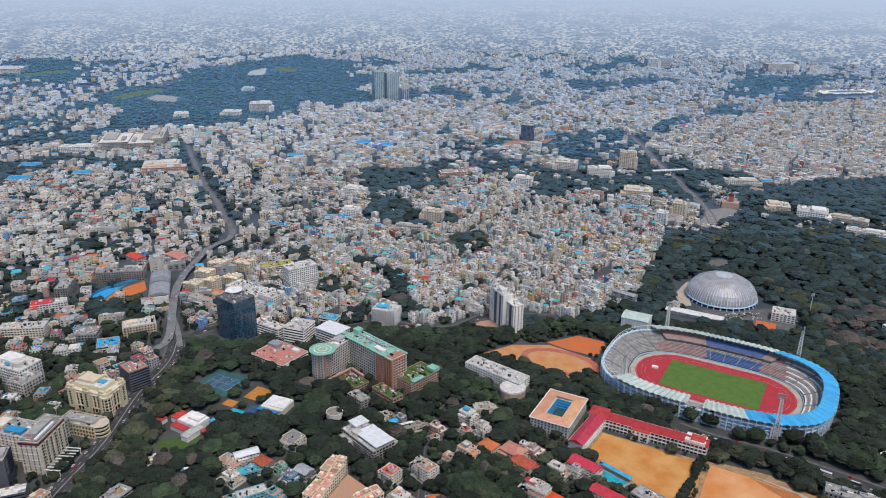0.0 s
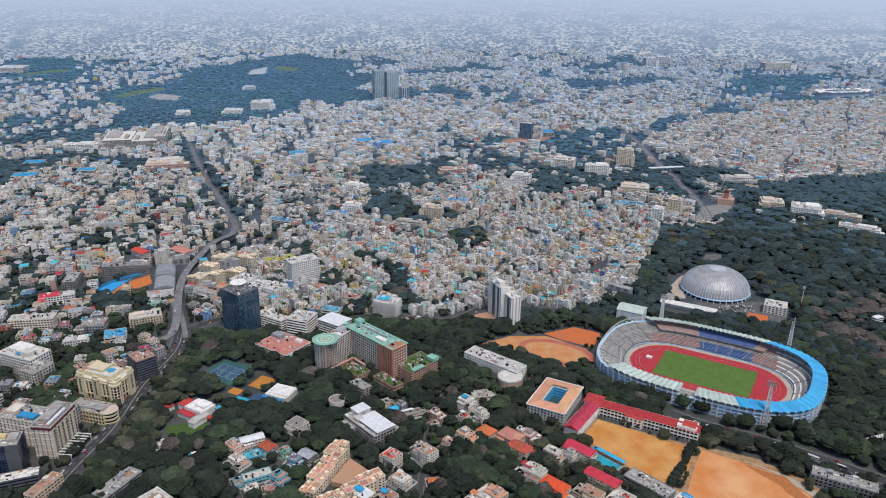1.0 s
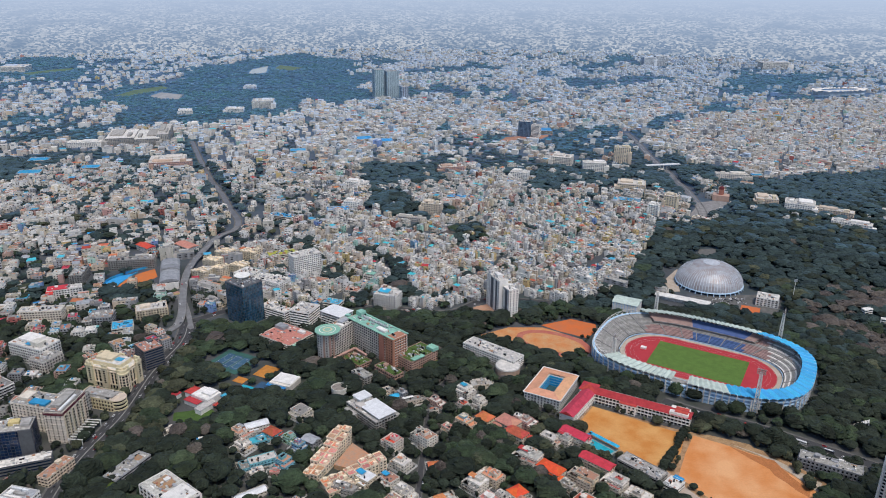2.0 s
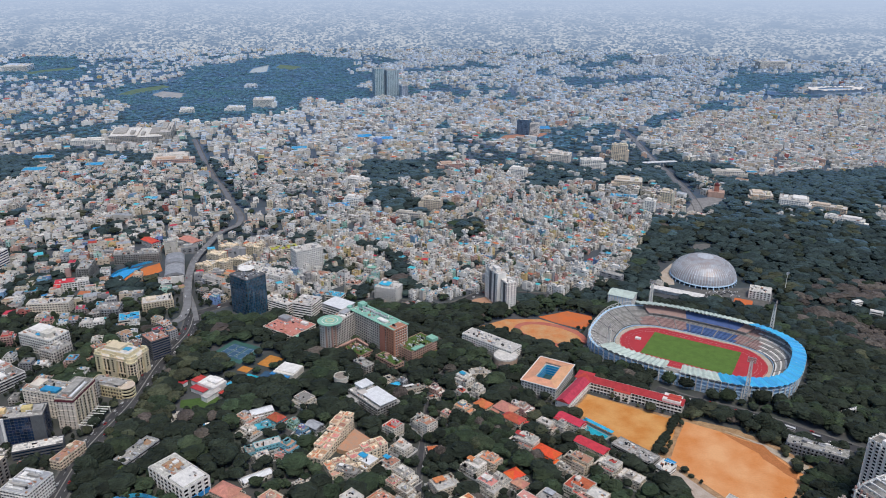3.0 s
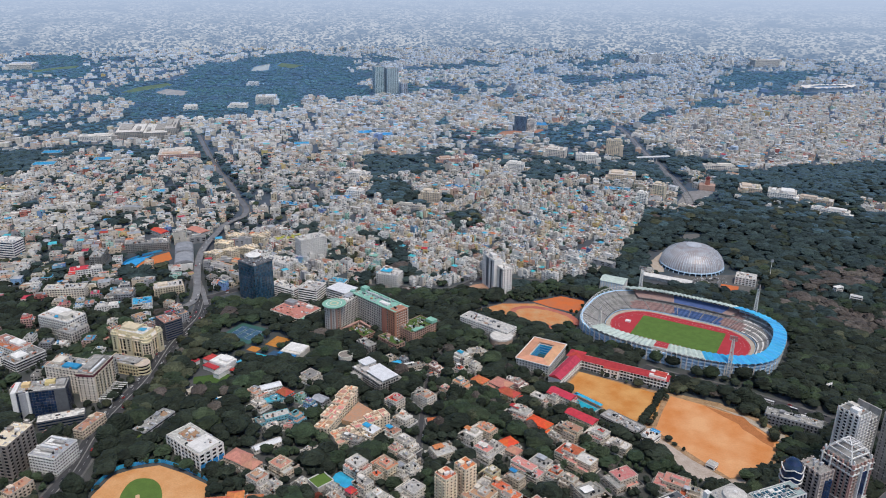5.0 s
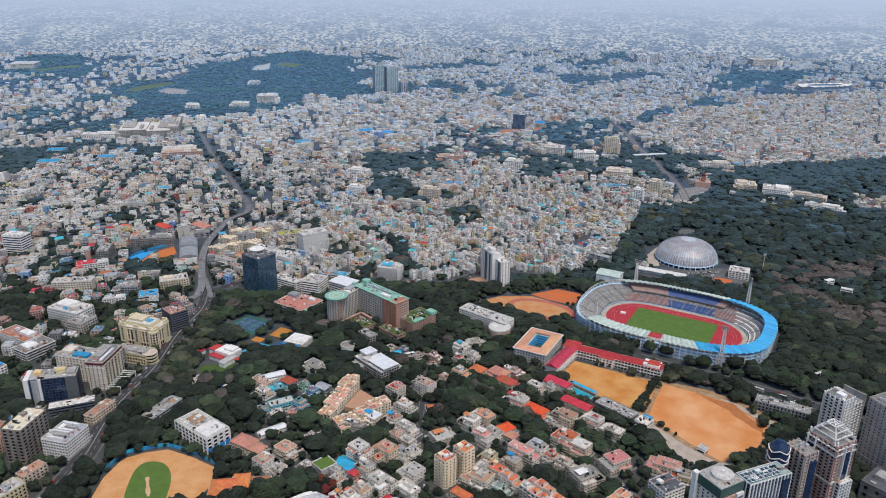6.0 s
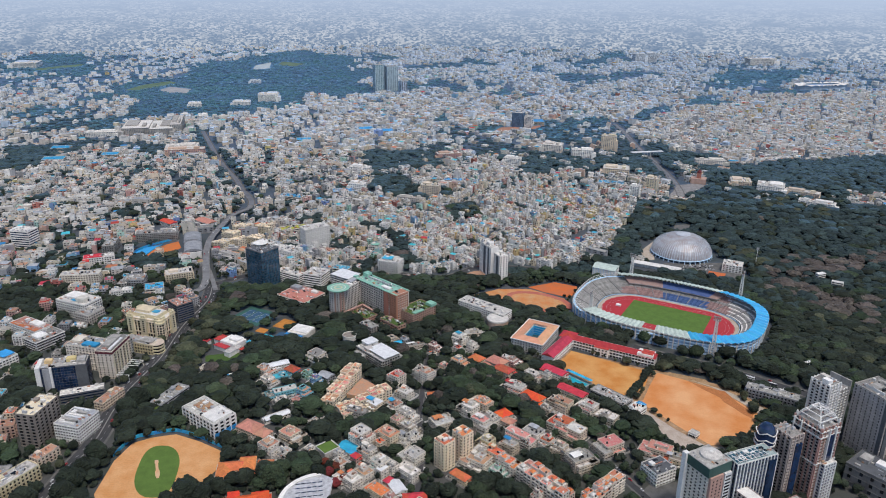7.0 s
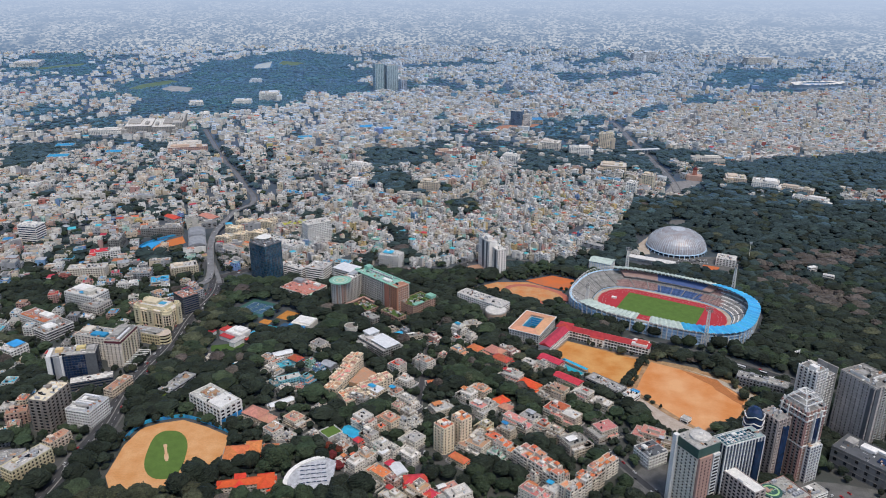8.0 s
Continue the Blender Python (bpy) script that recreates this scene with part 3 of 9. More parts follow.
for poly in ([(-141, 1197), (-98, 1125), (-53, 1032), (-24, 963), (-54, 951), (-101, 1079), (-146, 1155)], [(-266, 1202), (-230, 1212), (-206, 1137), (-222, 1098)], [(-126, 979), (-115, 1004), (-85, 895), (-128, 894), (-153, 972)], [(23, 1257), (76, 1287), (75, 1212), (25, 1194)], [(-189, 1070), (-152, 1085), (-131, 1030), (-157, 997), (-180, 1009)]):
    paint(WOOD, poly, 0.8)
flat("junction", [(484, 1360), (528, 1440), (539, 1469), (586, 1486), (604, 1472), (580, 1422), (539, 1386), (514, 1351)], 0.18, "plaza", "wide paved road junction before public buildings", "junction")
flat("parking", [(452, 1186), (484, 1192), (478, 1160), (440, 1146)], 0.1, "pavement", "pale parking yard among park trees", "parking")
for key in ("far", "avenue"):
    ln = LINES[key]
    for o in (-16, 16):
        sd = offset_line(ln, o)
        for a, b in zip(sd[::3], sd[3::3]):
            paint(WOOD, rect((a[0] + b[0]) / 2, (a[1] + b[1]) / 2, np.hypot(*(b - a)) + 6, 18, math.degrees(math.atan2(b[1] - a[1], b[0] - a[0]))), 0.8)
# greens further out
EAST = [(600, 1650), (700, 1630), (1100, 1745), (1600, 1900), (2150, 2950), (1500, 2850), (1130, 2720), (640, 2180), (590, 1850)]


def woodland(share, *poly):
    """A patch of trees; where they close up, undergrowth in haze-tinted leaf colour lies below."""
    paint(WOOD, poly, share)
    if share > 0.75:
        n_ = sum(ob.name.startswith("woodland_floor") for ob in bpy.data.objects)
        flat("woodland_floor", poly, 0.03 + 0.004 * n_, "leaf_far" if poly[0][1] > 2000 else "leaf_mist", "low undergrowth in haze-tinted leaf colour below park trees", "undergrowth", block=False)


woodland(0.74, (-10, 2097), (61, 1782), (150, 1681), (215, 1568), (324, 1594), (375, 1511), (489, 1578), (518, 1421), (581, 1560), (564, 1803), (541, 2051), (444, 2119), (290, 2189), (270, 2025), (364, 1851), (242, 1789), (165, 1872), (23, 2216))
woodland(0.72, (-210, 1798), (-154, 1645), (-82, 1601), (6, 1726), (-8, 1835), (-104, 1775))
woodland(0.9, (-163, 1533), (-151, 1416), (-47, 1333), (28, 1352), (29, 1422), (-57, 1438), (-84, 1536))
woodland(0.9, (16, 1233), (66, 1244), (75, 1310), (22, 1298))
woodland(0.85, (571, 1803), (568, 1698), (612, 1640), (690, 1600), (740, 1640), (720, 1754), (649, 1816))
woodland(0.97, (642, 1629), (696, 1586), (785, 1634), (1050, 1727), (1400, 1800), (1400, 1330), (859, 1379), (695, 1427), (613, 1480))
woodland(0.85, (1290, 3131), (1491, 3578), (1738, 3597), (1569, 3229), (1401, 3064))
woodland(0.95, (2150, 4205), (2500, 4700), (3300, 4700), (2900, 4100), (2425, 4125))
woodland(0.6, (-320, 1000), (-270, 1040), (-200, 1130), (-160, 1120), (-230, 1020))
woodland(0.7, (-480, 870), (-420, 920), (-400, 880), (-440, 830))
paint(WOOD, [(-1050, 1150), (-420, 1110), (-330, 1200), (-560, 1560), (-1000, 1560)], 0.12)
woodland(0.42, (-2499, 3868), (-1908, 4009), (-1307, 3899), (-1138, 3229), (-1288, 2969), (-1194, 2569), (-987, 2242), (-874, 1828), (-1018, 1659), (-1073, 1467))
woodland(0.55, (-1692, 3517), (-1610, 3870), (-1321, 3897), (-1119, 3289), (-1163, 3081), (-1288, 2969), (-1327, 2839), (-1524, 3162))
woodland(1.0, (-1293, 2811), (-1283, 2986), (-1157, 3064), (-1132, 3211), (-1216, 3604), (-1048, 3765), (-977, 4100), (-825, 4300), (-560, 4024), (-411, 3927), (-418, 3626), (-400, 3407), (-317, 3217), (-271, 2881), (-282, 2762), (-368, 2621), (-499, 2679), (-517, 2464), (-524, 2351), (-636, 2302), (-718, 2198), (-786, 2214), (-846, 2260), (-863, 2200), (-944, 2186), (-1041, 2365), (-1142, 2572), (-1212, 2594), (-1278, 2697))
woodland(1.0, (-944, 2186), (-989, 2091), (-953, 1975), (-1037, 1987), (-1083, 1953), (-1127, 2067), (-1095, 2178), (-1016, 2201), (-1041, 2365))
woodland(0.97, (-1241, 2444), (-1294, 2453), (-1294, 2563), (-1278, 2697), (-1212, 2594), (-1211, 2494))
woodland(0.97, (-2096, 3461), (-2116, 3597), (-2204, 3815), (-2055, 3995), (-1890, 3898), (-1699, 3563), (-1540, 3198), (-1576, 3139), (-1714, 3223), (-1759, 3162), (-1905, 3114))
woodland(0.8, (-1427, 2248), (-1379, 2368), (-1288, 2418), (-1241, 2444), (-1187, 2282), (-1226, 2209), (-1295, 2186), (-1360, 2126))
woodland(0.95, (-1205, 1995), (-1195, 2144), (-1147, 2234), (-1099, 2207), (-1135, 2093), (-1125, 1983), (-1165, 1949))
woodland(0.95, (-1155, 1754), (-1088, 1798), (-983, 1866), (-889, 1885), (-871, 1821), (-940, 1770), (-912, 1676), (-968, 1704), (-953, 1586), (-992, 1531), (-1017, 1504))
woodland(0.9, (-903, 1862), (-866, 1828), (-697, 1850), (-684, 1910), (-780, 2111), (-769, 2157), (-700, 2028), (-624, 1839), (-519, 1593), (-524, 1538), (-585, 1677), (-653, 1783), (-711, 1754), (-732, 1689), (-798, 1750), (-872, 1787))
woodland(0.9, (-204, 1724), (-171, 1777), (-82, 1781), (-75, 1717), (-83, 1638), (-119, 1554), (-166, 1552), (-188, 1634))
woodland(0.9, (-21, 1784), (17, 1890), (32, 1834), (27, 1702), (2, 1613), (-66, 1556), (-75, 1610), (-27, 1670))
woodland(0.95, (-19, 2295), (19, 2297), (27, 2153), (-8, 2106))
woodland(0.92, (323, 2263), (392, 2171), (500, 2273), (546, 2226), (509, 2088), (508, 1966), (451, 1925), (402, 1923), (348, 1883), (320, 1798), (286, 1955), (257, 2076), (285, 2166))
woodland(0.84, (226, 1774), (306, 1758), (313, 1654), (280, 1569), (193, 1514), (171, 1565), (198, 1710))
woodland(0.85, (106, 2157), (192, 2116), (176, 2013), (118, 2027))
woodland(0.65, (204, 1951), (237, 1878), (253, 1743), (220, 1710), (183, 1792))
woodland(1.0, (563, 2180), (644, 2332), (763, 2492), (855, 2533), (982, 2705), (1106, 2781), (1050, 2606), (941, 2514), (858, 2475), (785, 2360), (681, 2253), (576, 2118))
woodland(0.9, (516, 1928), (549, 1968), (530, 1787), (534, 1634), (559, 1527), (518, 1476), (479, 1524), (485, 1661), (492, 1786))
woodland(0.7, (399, 1658), (449, 1631), (478, 1577), (425, 1522), (396, 1573))
woodland(0.85, (589, 1931), (646, 1934), (635, 1839), (570, 1769), (550, 1808))
woodland(0.92, (1262, 3415), (1489, 3559), (1724, 3622), (1849, 3588), (1653, 3308), (1499, 3100), (1321, 2990), (1189, 2888), (1223, 3048), (1184, 3147))
woodland(0.9, (614, 3714), (782, 3929), (929, 4051), (925, 3890), (785, 3635), (628, 3533))
woodland(0.85, (877, 4189), (1158, 4639), (1074, 4208), (901, 3993))
woodland(0.95, (204, 3984), (247, 3988), (224, 3296), (189, 2944), (161, 2942), (196, 3393))
woodland(0.9, (98, 3018), (140, 3106), (146, 2864), (99, 2816))
woodland(0.8, (206, 2914), (277, 2799), (273, 2635), (235, 2685))
woodland(0.9, (-128, 3582), (-17, 3591), (-29, 3375), (-108, 3369))
woodland(0.85, (451, 2429), (497, 2524), (497, 2409), (453, 2321))
woodland(0.85, (420, 3516), (518, 3636), (516, 3418), (424, 3311))
woodland(0.85, (566, 3227), (627, 3288), (599, 3054), (551, 3050))
outer = (GY > 2700) & (lumps(GX, GY * 0.6, 300, 77) < -0.64) & ~within(EAST, GX, GY)  # copses on the plain
WOOD[outer] = np.maximum(WOOD[outer], 0.85)
paint(WOOD, [(-1308, 3178), (-1369, 3413), (-1240, 3467), (-1150, 3228), (-1174, 3115)], 0.1)
flat("pond", [(-883, 3389), (-908, 3561), (-862, 3707), (-817, 3458)], 0.3, "pale_water", "pale bright pond in the far park", "pond")
flat("park_lawn", [(-1227, 2757), (-1213, 2894), (-1140, 3013), (-1089, 2967), (-1130, 2853), (-1179, 2746)], 0.3, "dry_lawn", "open green lawn of the far park", "lawn")
flat("park_lawn", [(-1879, 3350), (-1813, 3485), (-1738, 3559), (-1716, 3449), (-1789, 3378), (-1824, 3293)], 0.3, "dry_lawn", "open green lawn beside a far hall", "lawn")
flat("park_lawn", [(-810, 3593), (-810, 3736), (-681, 3651), (-715, 3533)], 0.3, "dry_lawn", "bright clearing beside the far pond", "lawn")
flat("parade_ground", [(-1099, 2766), (-1086, 2856), (-979, 2803), (-970, 2703), (-1033, 2699)], 0.35, "pale_earth", "bare sandy parade ground", "ground")
flat("building_site", [(146, 2019), (276, 2074), (327, 2151), (184, 2107)], 0.3, "terrace_clay", "bare reddish earth of a building site", "site")

# ---------------------------------------------------------------- buildings
def around(w, d):
    """The four facades of a w by d block: middle, direction along it (radians), length."""
    return ((0, -d / 2, 0.0, w), (w / 2, 0, math.pi / 2, d), (0, d / 2, math.pi, w), (-w / 2, 0, -math.pi / 2, d))


def facade_boxes(s, side, offs, z, width, depth, h, out=0.0, slot=0):
    """Boxes set against one facade at distances offs along it, standing out of the wall."""
    mx, my, a, _ = side
    offs = np.asarray(offs, float)
    c, sn = math.cos(a), math.sin(a)
    if depth <= 0.1:
        width, h, z = np.broadcast_to(width, offs.shape), np.broadcast_to(h, offs.shape), np.broadcast_to(z, offs.shape)
        bx, by = mx + offs * c + (out + depth) * sn, my + offs * sn - (out + depth) * c
        v = np.stack([np.stack([bx + k * width / 2 * c, by + k * width / 2 * sn, z + q * h], -1) for k, q in ((-1, 0), (1, 0), (1, 1), (-1, 1))], 1)
        s.add(v.reshape(-1, 3), np.arange(4 * len(offs)).reshape(-1, 4), slot)
        return
    o = out + depth / 2
    s.boxes(mx + offs * c + o * sn, my + offs * sn - o * c, z, width, depth, h, a, slot, bottom=depth > 0.1)


def rim(s, x, y, w, d, z0, z1, t):
    """A parapet in one piece round a w by d roof."""
    c = np.array([(-1, -1), (1, -1), (1, 1), (-1, 1)]) / 2
    o, i = c * [w, d] + [x, y], c * [w - 2 * t, d - 2 * t] + [x, y]
    v = np.vstack([np.c_[o, np.full(4, z0)], np.c_[o, np.full(4, z1)], np.c_[i, np.full(4, z1)], np.c_[i, np.full(4, z0)]])
    k = np.arange(4); n = (k + 1) % 4
    s.add(v, np.vstack([np.c_[k, n, n + 4, k + 4], np.c_[k + 4, n + 4, n + 8, k + 8], np.c_[k + 8, n + 8, n + 12, k + 12]]))


def roof_gear(e, w, d, h, rng, wall, stair=True, tanks=1):
    if stair:
        s = Soup(); s.box(-w * 0.22, d * 0.18, h + 0.1, min(4.2, w * 0.35), min(5, d * 0.4), 2.7); s.box(-w * 0.22, d * 0.18, h + 2.8, min(4.8, w * 0.4), min(5.6, d * 0.45), 0.15)
        part("stair_head", s, wall, e)
    for q in range(tanks):
        s = Soup(); x, y = w * rng.uniform(-0.35, 0.35), d * rng.uniform(-0.35, 0.1); r = rng.uniform(0.7, 1.1)
        s.tube(x, y, h + 0.5, r, h + 2.1, r * 0.95, 10); s.tube(x, y, h + 2.1, r * 0.95, h + 2.4, r * 0.4, 10); s.box(x, y, h + 0.1, r * 1.6, r * 1.6, 0.4)
        part("water_tank", s, rng.choice(["tank_black", "tank_black", "white", "sheet_grey"]), e)


def building(name, label, x, y, w, d, h, ang, wall="white", roof="terrace_light", style="grid", glass="glass_dark", bay=3.6, storey=3.4, top=None,
             category="building", group="", stair=True, tanks=1, z=0.0, trim=None, parapet=0.9, block=True, parent=None, gear=True, open_share=0.55):
    """A flat-roofed block with a parapet, rows of windows storey by storey and what stands on its roof."""
    rng = random.Random(int(x * 7 + y * 13))
    e = parent or thing(name, x, y, z, ang, label, category, group)
    if block and not parent:
        take(x, y, w, d, ang)
    trim = trim or wall
    s = Soup(); s.box(0, 0, 0, w, d, h); part("wall", s, glass if style == "glass" else wall, e)
    s = Soup(); s.box(0, 0, h, w - 0.5, d - 0.5, 0.14)
    if w * d > 300:  # roof clutter: ducts, screed patches, plant
        for q in range(int(min(10, w * d / 120))):
            s.box(w * rng.uniform(-0.4, 0.4), d * rng.uniform(-0.4, 0.4), h + 0.14, rng.uniform(1.5, 6), rng.uniform(1, 4), rng.uniform(0.05, 1.3), slot=rng.choice([0, 0, 1]))
    part("roof", s, [roof, "sheet_grey"], e)
    if w * d > 180 and y < 1500 and roof != "white":  # tanks, ducts, sheds and stores on the terrace
        s = Soup()
        for q in range(int(min(34, w * d / 32))):
            a_, b_ = w * rng.uniform(-0.45, 0.45), d * rng.uniform(-0.45, 0.45)
            s.box(a_, b_, h + 0.14, rng.choice([0.8, 1.2, 1.8, 3.0, 5.0]), rng.choice([0.8, 1.2, 1.8, 2.6]), rng.choice([0.4, 0.8, 1.2, 1.8, 2.6]), slot=rng.choice([0, 0, 1, 1, 2, 3, 4]), bottom=False)
        tagged(part("roof_clutter", s, ["white", "sheet_grey", "glass_dark", "weathered", "terrace_clay"], e), "tanks, ducts and sheds on the roof", "", "", "stuff")
    s = Soup(); rim(s, 0, 0, w + 0.3, d + 0.3, h - 0.3, h + parapet, 0.3)
    part("parapet", s, trim, e)
    n = max(1, int(round(h / storey))); fh = h / n
    for k in range(n):
        zz = k * fh
        s, t = Soup(), Soup()
        for si, side in enumerate(around(w, d)):
            m = max(1, int(side[3] / bay)); offs = (np.arange(m) - (m - 1) / 2) * side[3] / m
            if style in ("grid", "fins"):
                facade_boxes(s, side, offs, zz + 0.9, side[3] / m * open_share, 0.06, fh * 0.52)
            elif style == "band":
                facade_boxes(s, side, [0], zz + 1.0, side[3] - 1.6, 0.06, fh * 0.5)
            elif style == "balcony":
                facade_boxes(s, side, offs, zz + (0.5 if open_share < 0.6 else 0.25), side[3] / m * (open_share - 0.09), 0.05, fh * (open_share if open_share < 0.6 else 0.8))
                facade_boxes(t, side, offs, zz - 0.1, side[3] / m * 0.74, 1.3, 0.2)
                facade_boxes(t, side, offs, zz + 0.1, side[3] / m * 0.74, 0.12, 0.9, out=1.18)
            elif style == "glass":
                facade_boxes(t, side, [0], zz - 0.12, side[3] + 0.1, 0.1, 0.3)
                facade_boxes(s, side, offs, zz + 0.25, side[3] / m - 0.2, 0.05, fh - 0.4)
            if style in ("grid", "band"):
                facade_boxes(t, side, [0], zz + fh * 0.5 + 1.0, side[3] + 0.9, 0.45, 0.16)
        if s.n:
            tagged(part("glazing", s, glass, e), "", "", "", "stuff")
        if t.n and (style != "grid" or k % 2 == 0 or h < 30):
            tagged(part("balcony" if style == "balcony" else "ledge", t, "dark_grey" if style == "glass" else trim, e), "", "", "", "stuff")
    if style in ("fins", "glass"):
        for side in around(w, d):
            m = max(1, int(side[3] / bay)); offs = (np.arange(m + 1) - m / 2) * side[3] / m
            s = Soup(); facade_boxes(s, side, offs, 0, 0.9 if style == "fins" else 0.14, 0.6 if style == "fins" else 0.14, h)
            tagged(part("colonnade" if style == "fins" else "mullion_grid", s, trim if style == "fins" else "dark_grey", e), "", "", "", "stuff")
    if gear:
        roof_gear(e, w, d, h + 0.04, rng, wall, stair, tanks)
    return e


def block(e, name, x, y, z, w, d, h, material, ang=0.0, label=""):
    s = Soup(); s.box(x, y, z, w, d, h, radians(ang)); return part(name, s, material, e, label)


def hip(s, x, y, z, w, d, rise, over=0.5, slot=0, ridge=None):
    """A hipped roof over a w by d rectangle."""
    w, d = w + 2 * over, d + 2 * over
    r = max(0.0, (max(w, d) - min(w, d)) / 2) if ridge is None else ridge
    rx, ry = (r, 0) if w >= d else (0, r)
    v = [(x - w / 2, y - d / 2, z), (x + w / 2, y - d / 2, z), (x + w / 2, y + d / 2, z), (x - w / 2, y + d / 2, z), (x - rx, y - ry, z + rise), (x + rx, y + ry, z + rise)]
    v += [(a, b, c - 0.18) for a, b, c in v[:4]]
    f4 = [(0, 1, 5, 4), (2, 3, 4, 5)] if w >= d else [(1, 2, 5, 4), (3, 0, 4, 5)]
    f3 = [(1, 2, 5), (3, 0, 4)] if w >= d else [(0, 1, 4), (2, 3, 5)]
    k = len(s.f)
    s.add(v, f4 + [(0, 6, 7, 1), (1, 7, 8, 2), (2, 8, 9, 3), (3, 9, 6, 0), (9, 8, 7, 6)], slot)
    s.add(v, f3, slot)


def gable(s, x, y, z, w, d, rise, over=0.5, slot=0):
    """A pitched sheet roof with its ridge along x."""
    w, d = w + 2 * over, d + 2 * over
    v = [(x - w / 2, y - d / 2, z), (x + w / 2, y - d / 2, z), (x + w / 2, y + d / 2, z), (x - w / 2, y + d / 2, z), (x - w / 2, y, z + rise), (x + w / 2, y, z + rise)]
    s.add(v, [(0, 1, 5, 4), (2, 3, 4, 5), (3, 2, 1, 0)], slot); s.add(v, [(1, 2, 5), (3, 0, 4)], slot)


def house(x, y, w, d, floors, ang, wall, roof, kind, group="", label=""):
    """A family house or small apartment house: flat terraces with parapets, a hipped tile roof or a sheet roof."""
    rng = random.Random(int(x * 31 + y * 17))
    fh = 3.1; h = floors * fh; paint_ = {"white": "warm_white", "offwhite": "warm_offwhite"}.get(wall, wall)
    words = {"flat": "flat roof terrace", "hip": "hipped tile roof", "sheet": "pitched sheet roof"}[kind]
    tones = {"tile_red": "red ", "tile_orange": "orange ", "tile_bright": "bright orange-red ", "tile_scarlet": "scarlet ", "tile_coral": "coral-orange ", "tile_salmon": "salmon-pink ", "tile_rust": "rust-red ", "terrace_rose": "rose-red ", "terrace_rust": "rust-orange ", "sheet_white": "white ", "lawn": "planted ", "terrace_clay": "clay-red ", "sheet_blue": "blue ", "sheet_cyan": "turquoise ", "terrace": "grey ", "terrace_light": "pale ", "sheet_grey": "grey ", "terrace_mix": "grey "}
    e = thing("house", x, y, 0, ang, label or f"{wall.replace('_', ' ')} plastered house with {tones.get(roof, '')}{words} among trees", "house", group)
    take(x, y, w, d, ang, 1.0)
    s, roofs, para = Soup(), Soup(), Soup()
    vols = [(0, 0, w, d, h)]
    if kind == "flat":  # stepped blocks with terraces at several heights
        a, b = rng.choice([-1, 1]), rng.choice([-1, 1])
        vols = [(a * w * 0.12, b * d * 0.1, w * 0.76, d * 0.8, h)]
        if floors > 1:
            vols.append((-a * w * 0.3, 0, w * 0.4, d, h - fh)); vols.append((0, -b * d * 0.33, w * 0.9, d * 0.34, h - fh * rng.choice([1, 1, 2])))
        else:
            vols.append((0, 0, w * 0.9, d * 0.6, h - 0.6))
        if rng.random() < 0.6:
            vols.append((a * w * rng.uniform(0, 0.22), b * d * rng.uniform(0, 0.2), w * rng.uniform(0.28, 0.42), d * rng.uniform(0.3, 0.5), h + 2.8))
    else:
        if rng.random() < 0.7:
            vols.append((w * rng.choice([-0.3, 0.3]), d * rng.choice([-0.34, 0.34]), w * rng.uniform(0.4, 0.6), d * rng.uniform(0.4, 0.6), h - (fh if floors > 1 else 0.5)))
    for vx, vy, vw, vd, vh in vols:
        s.box(vx, vy, 0, vw, vd, vh)
        if kind == "flat":
            roofs.box(vx, vy, vh, vw - 0.4, vd - 0.4, 0.1, slot=0 if rng.random() < 0.6 else rng.choice([1, 2, 2, 3]))
            rim(para, vx, vy, vw + 0.2, vd + 0.2, vh - 0.15, vh + 0.85, 0.24)
        elif kind == "hip":
            hip(roofs, vx, vy, vh, vw, vd, min(vw, vd) * 0.27)
        else:
            gable(roofs, vx, vy, vh, vw, vd, min(vw, vd) * 0.2)
    part("wall", s, paint_, e)
    part("roof", roofs, ["tile_rust" if roof == "tile_red" else roof, "terrace_clay", "terrace", "terrace_light"], e)
    clutter = Soup()
    for vx, vy, vw, vd, vh in vols if kind == "flat" else []:
        for q in range(rng.randrange(2, 6)):
            clutter.box(vx + vw * rng.uniform(-0.38, 0.38), vy + vd * rng.uniform(-0.38, 0.38), vh + 0.1, rng.uniform(0.6, 2.6), rng.uniform(0.6, 2.2), rng.uniform(0.15, 1.9), slot=rng.choice([0, 0, 1, 2, 3, 4]), bottom=False)
    if clutter.n:
        tagged(part("roof_clutter", clutter, ["warm_white", "sheet_grey", "glass_dark", "terrace_clay", "terrace"], e), "sheds, heaters and lumber on the roof", "", "", "stuff")
    s_ = Soup(); rim(s_, 0, 0, w + 5, d + 5, 0, rng.uniform(1.6, 2.4), 0.25)
    part("boundary_wall", s_, rng.choice(["offwhite", "weathered", "white"]), e)
    if kind == "flat":
        part("parapet", para, paint_, e)
        roof_gear(e, w * 0.7, d * 0.7, h + 0.02, rng, paint_, rng.random() < 0.3, rng.choice([1, 1, 2]))
        if rng.random() < 0.35:
            p = Soup(); gable(p, -w * 0.2, d * 0.1, h + 2.2, w * 0.4, d * 0.35, 0.5, 0.2); part("awning", p, rng.choice(["sheet_grey", "tile_red", "sheet_blue", "white", "tile_orange"]), e)
    s, t = Soup(), Soup()
    for vx, vy, vw, vd, vh in vols[:3]:
        for k in range(int(vh / fh + 0.3)):
            for mx_, my_, ang_, ln_ in around(vw, vd):
                side = (mx_ + vx, my_ + vy, ang_, ln_)
                m = max(1, int(ln_ / 3.2)); offs = (np.arange(m) - (m - 1) / 2) * ln_ / m
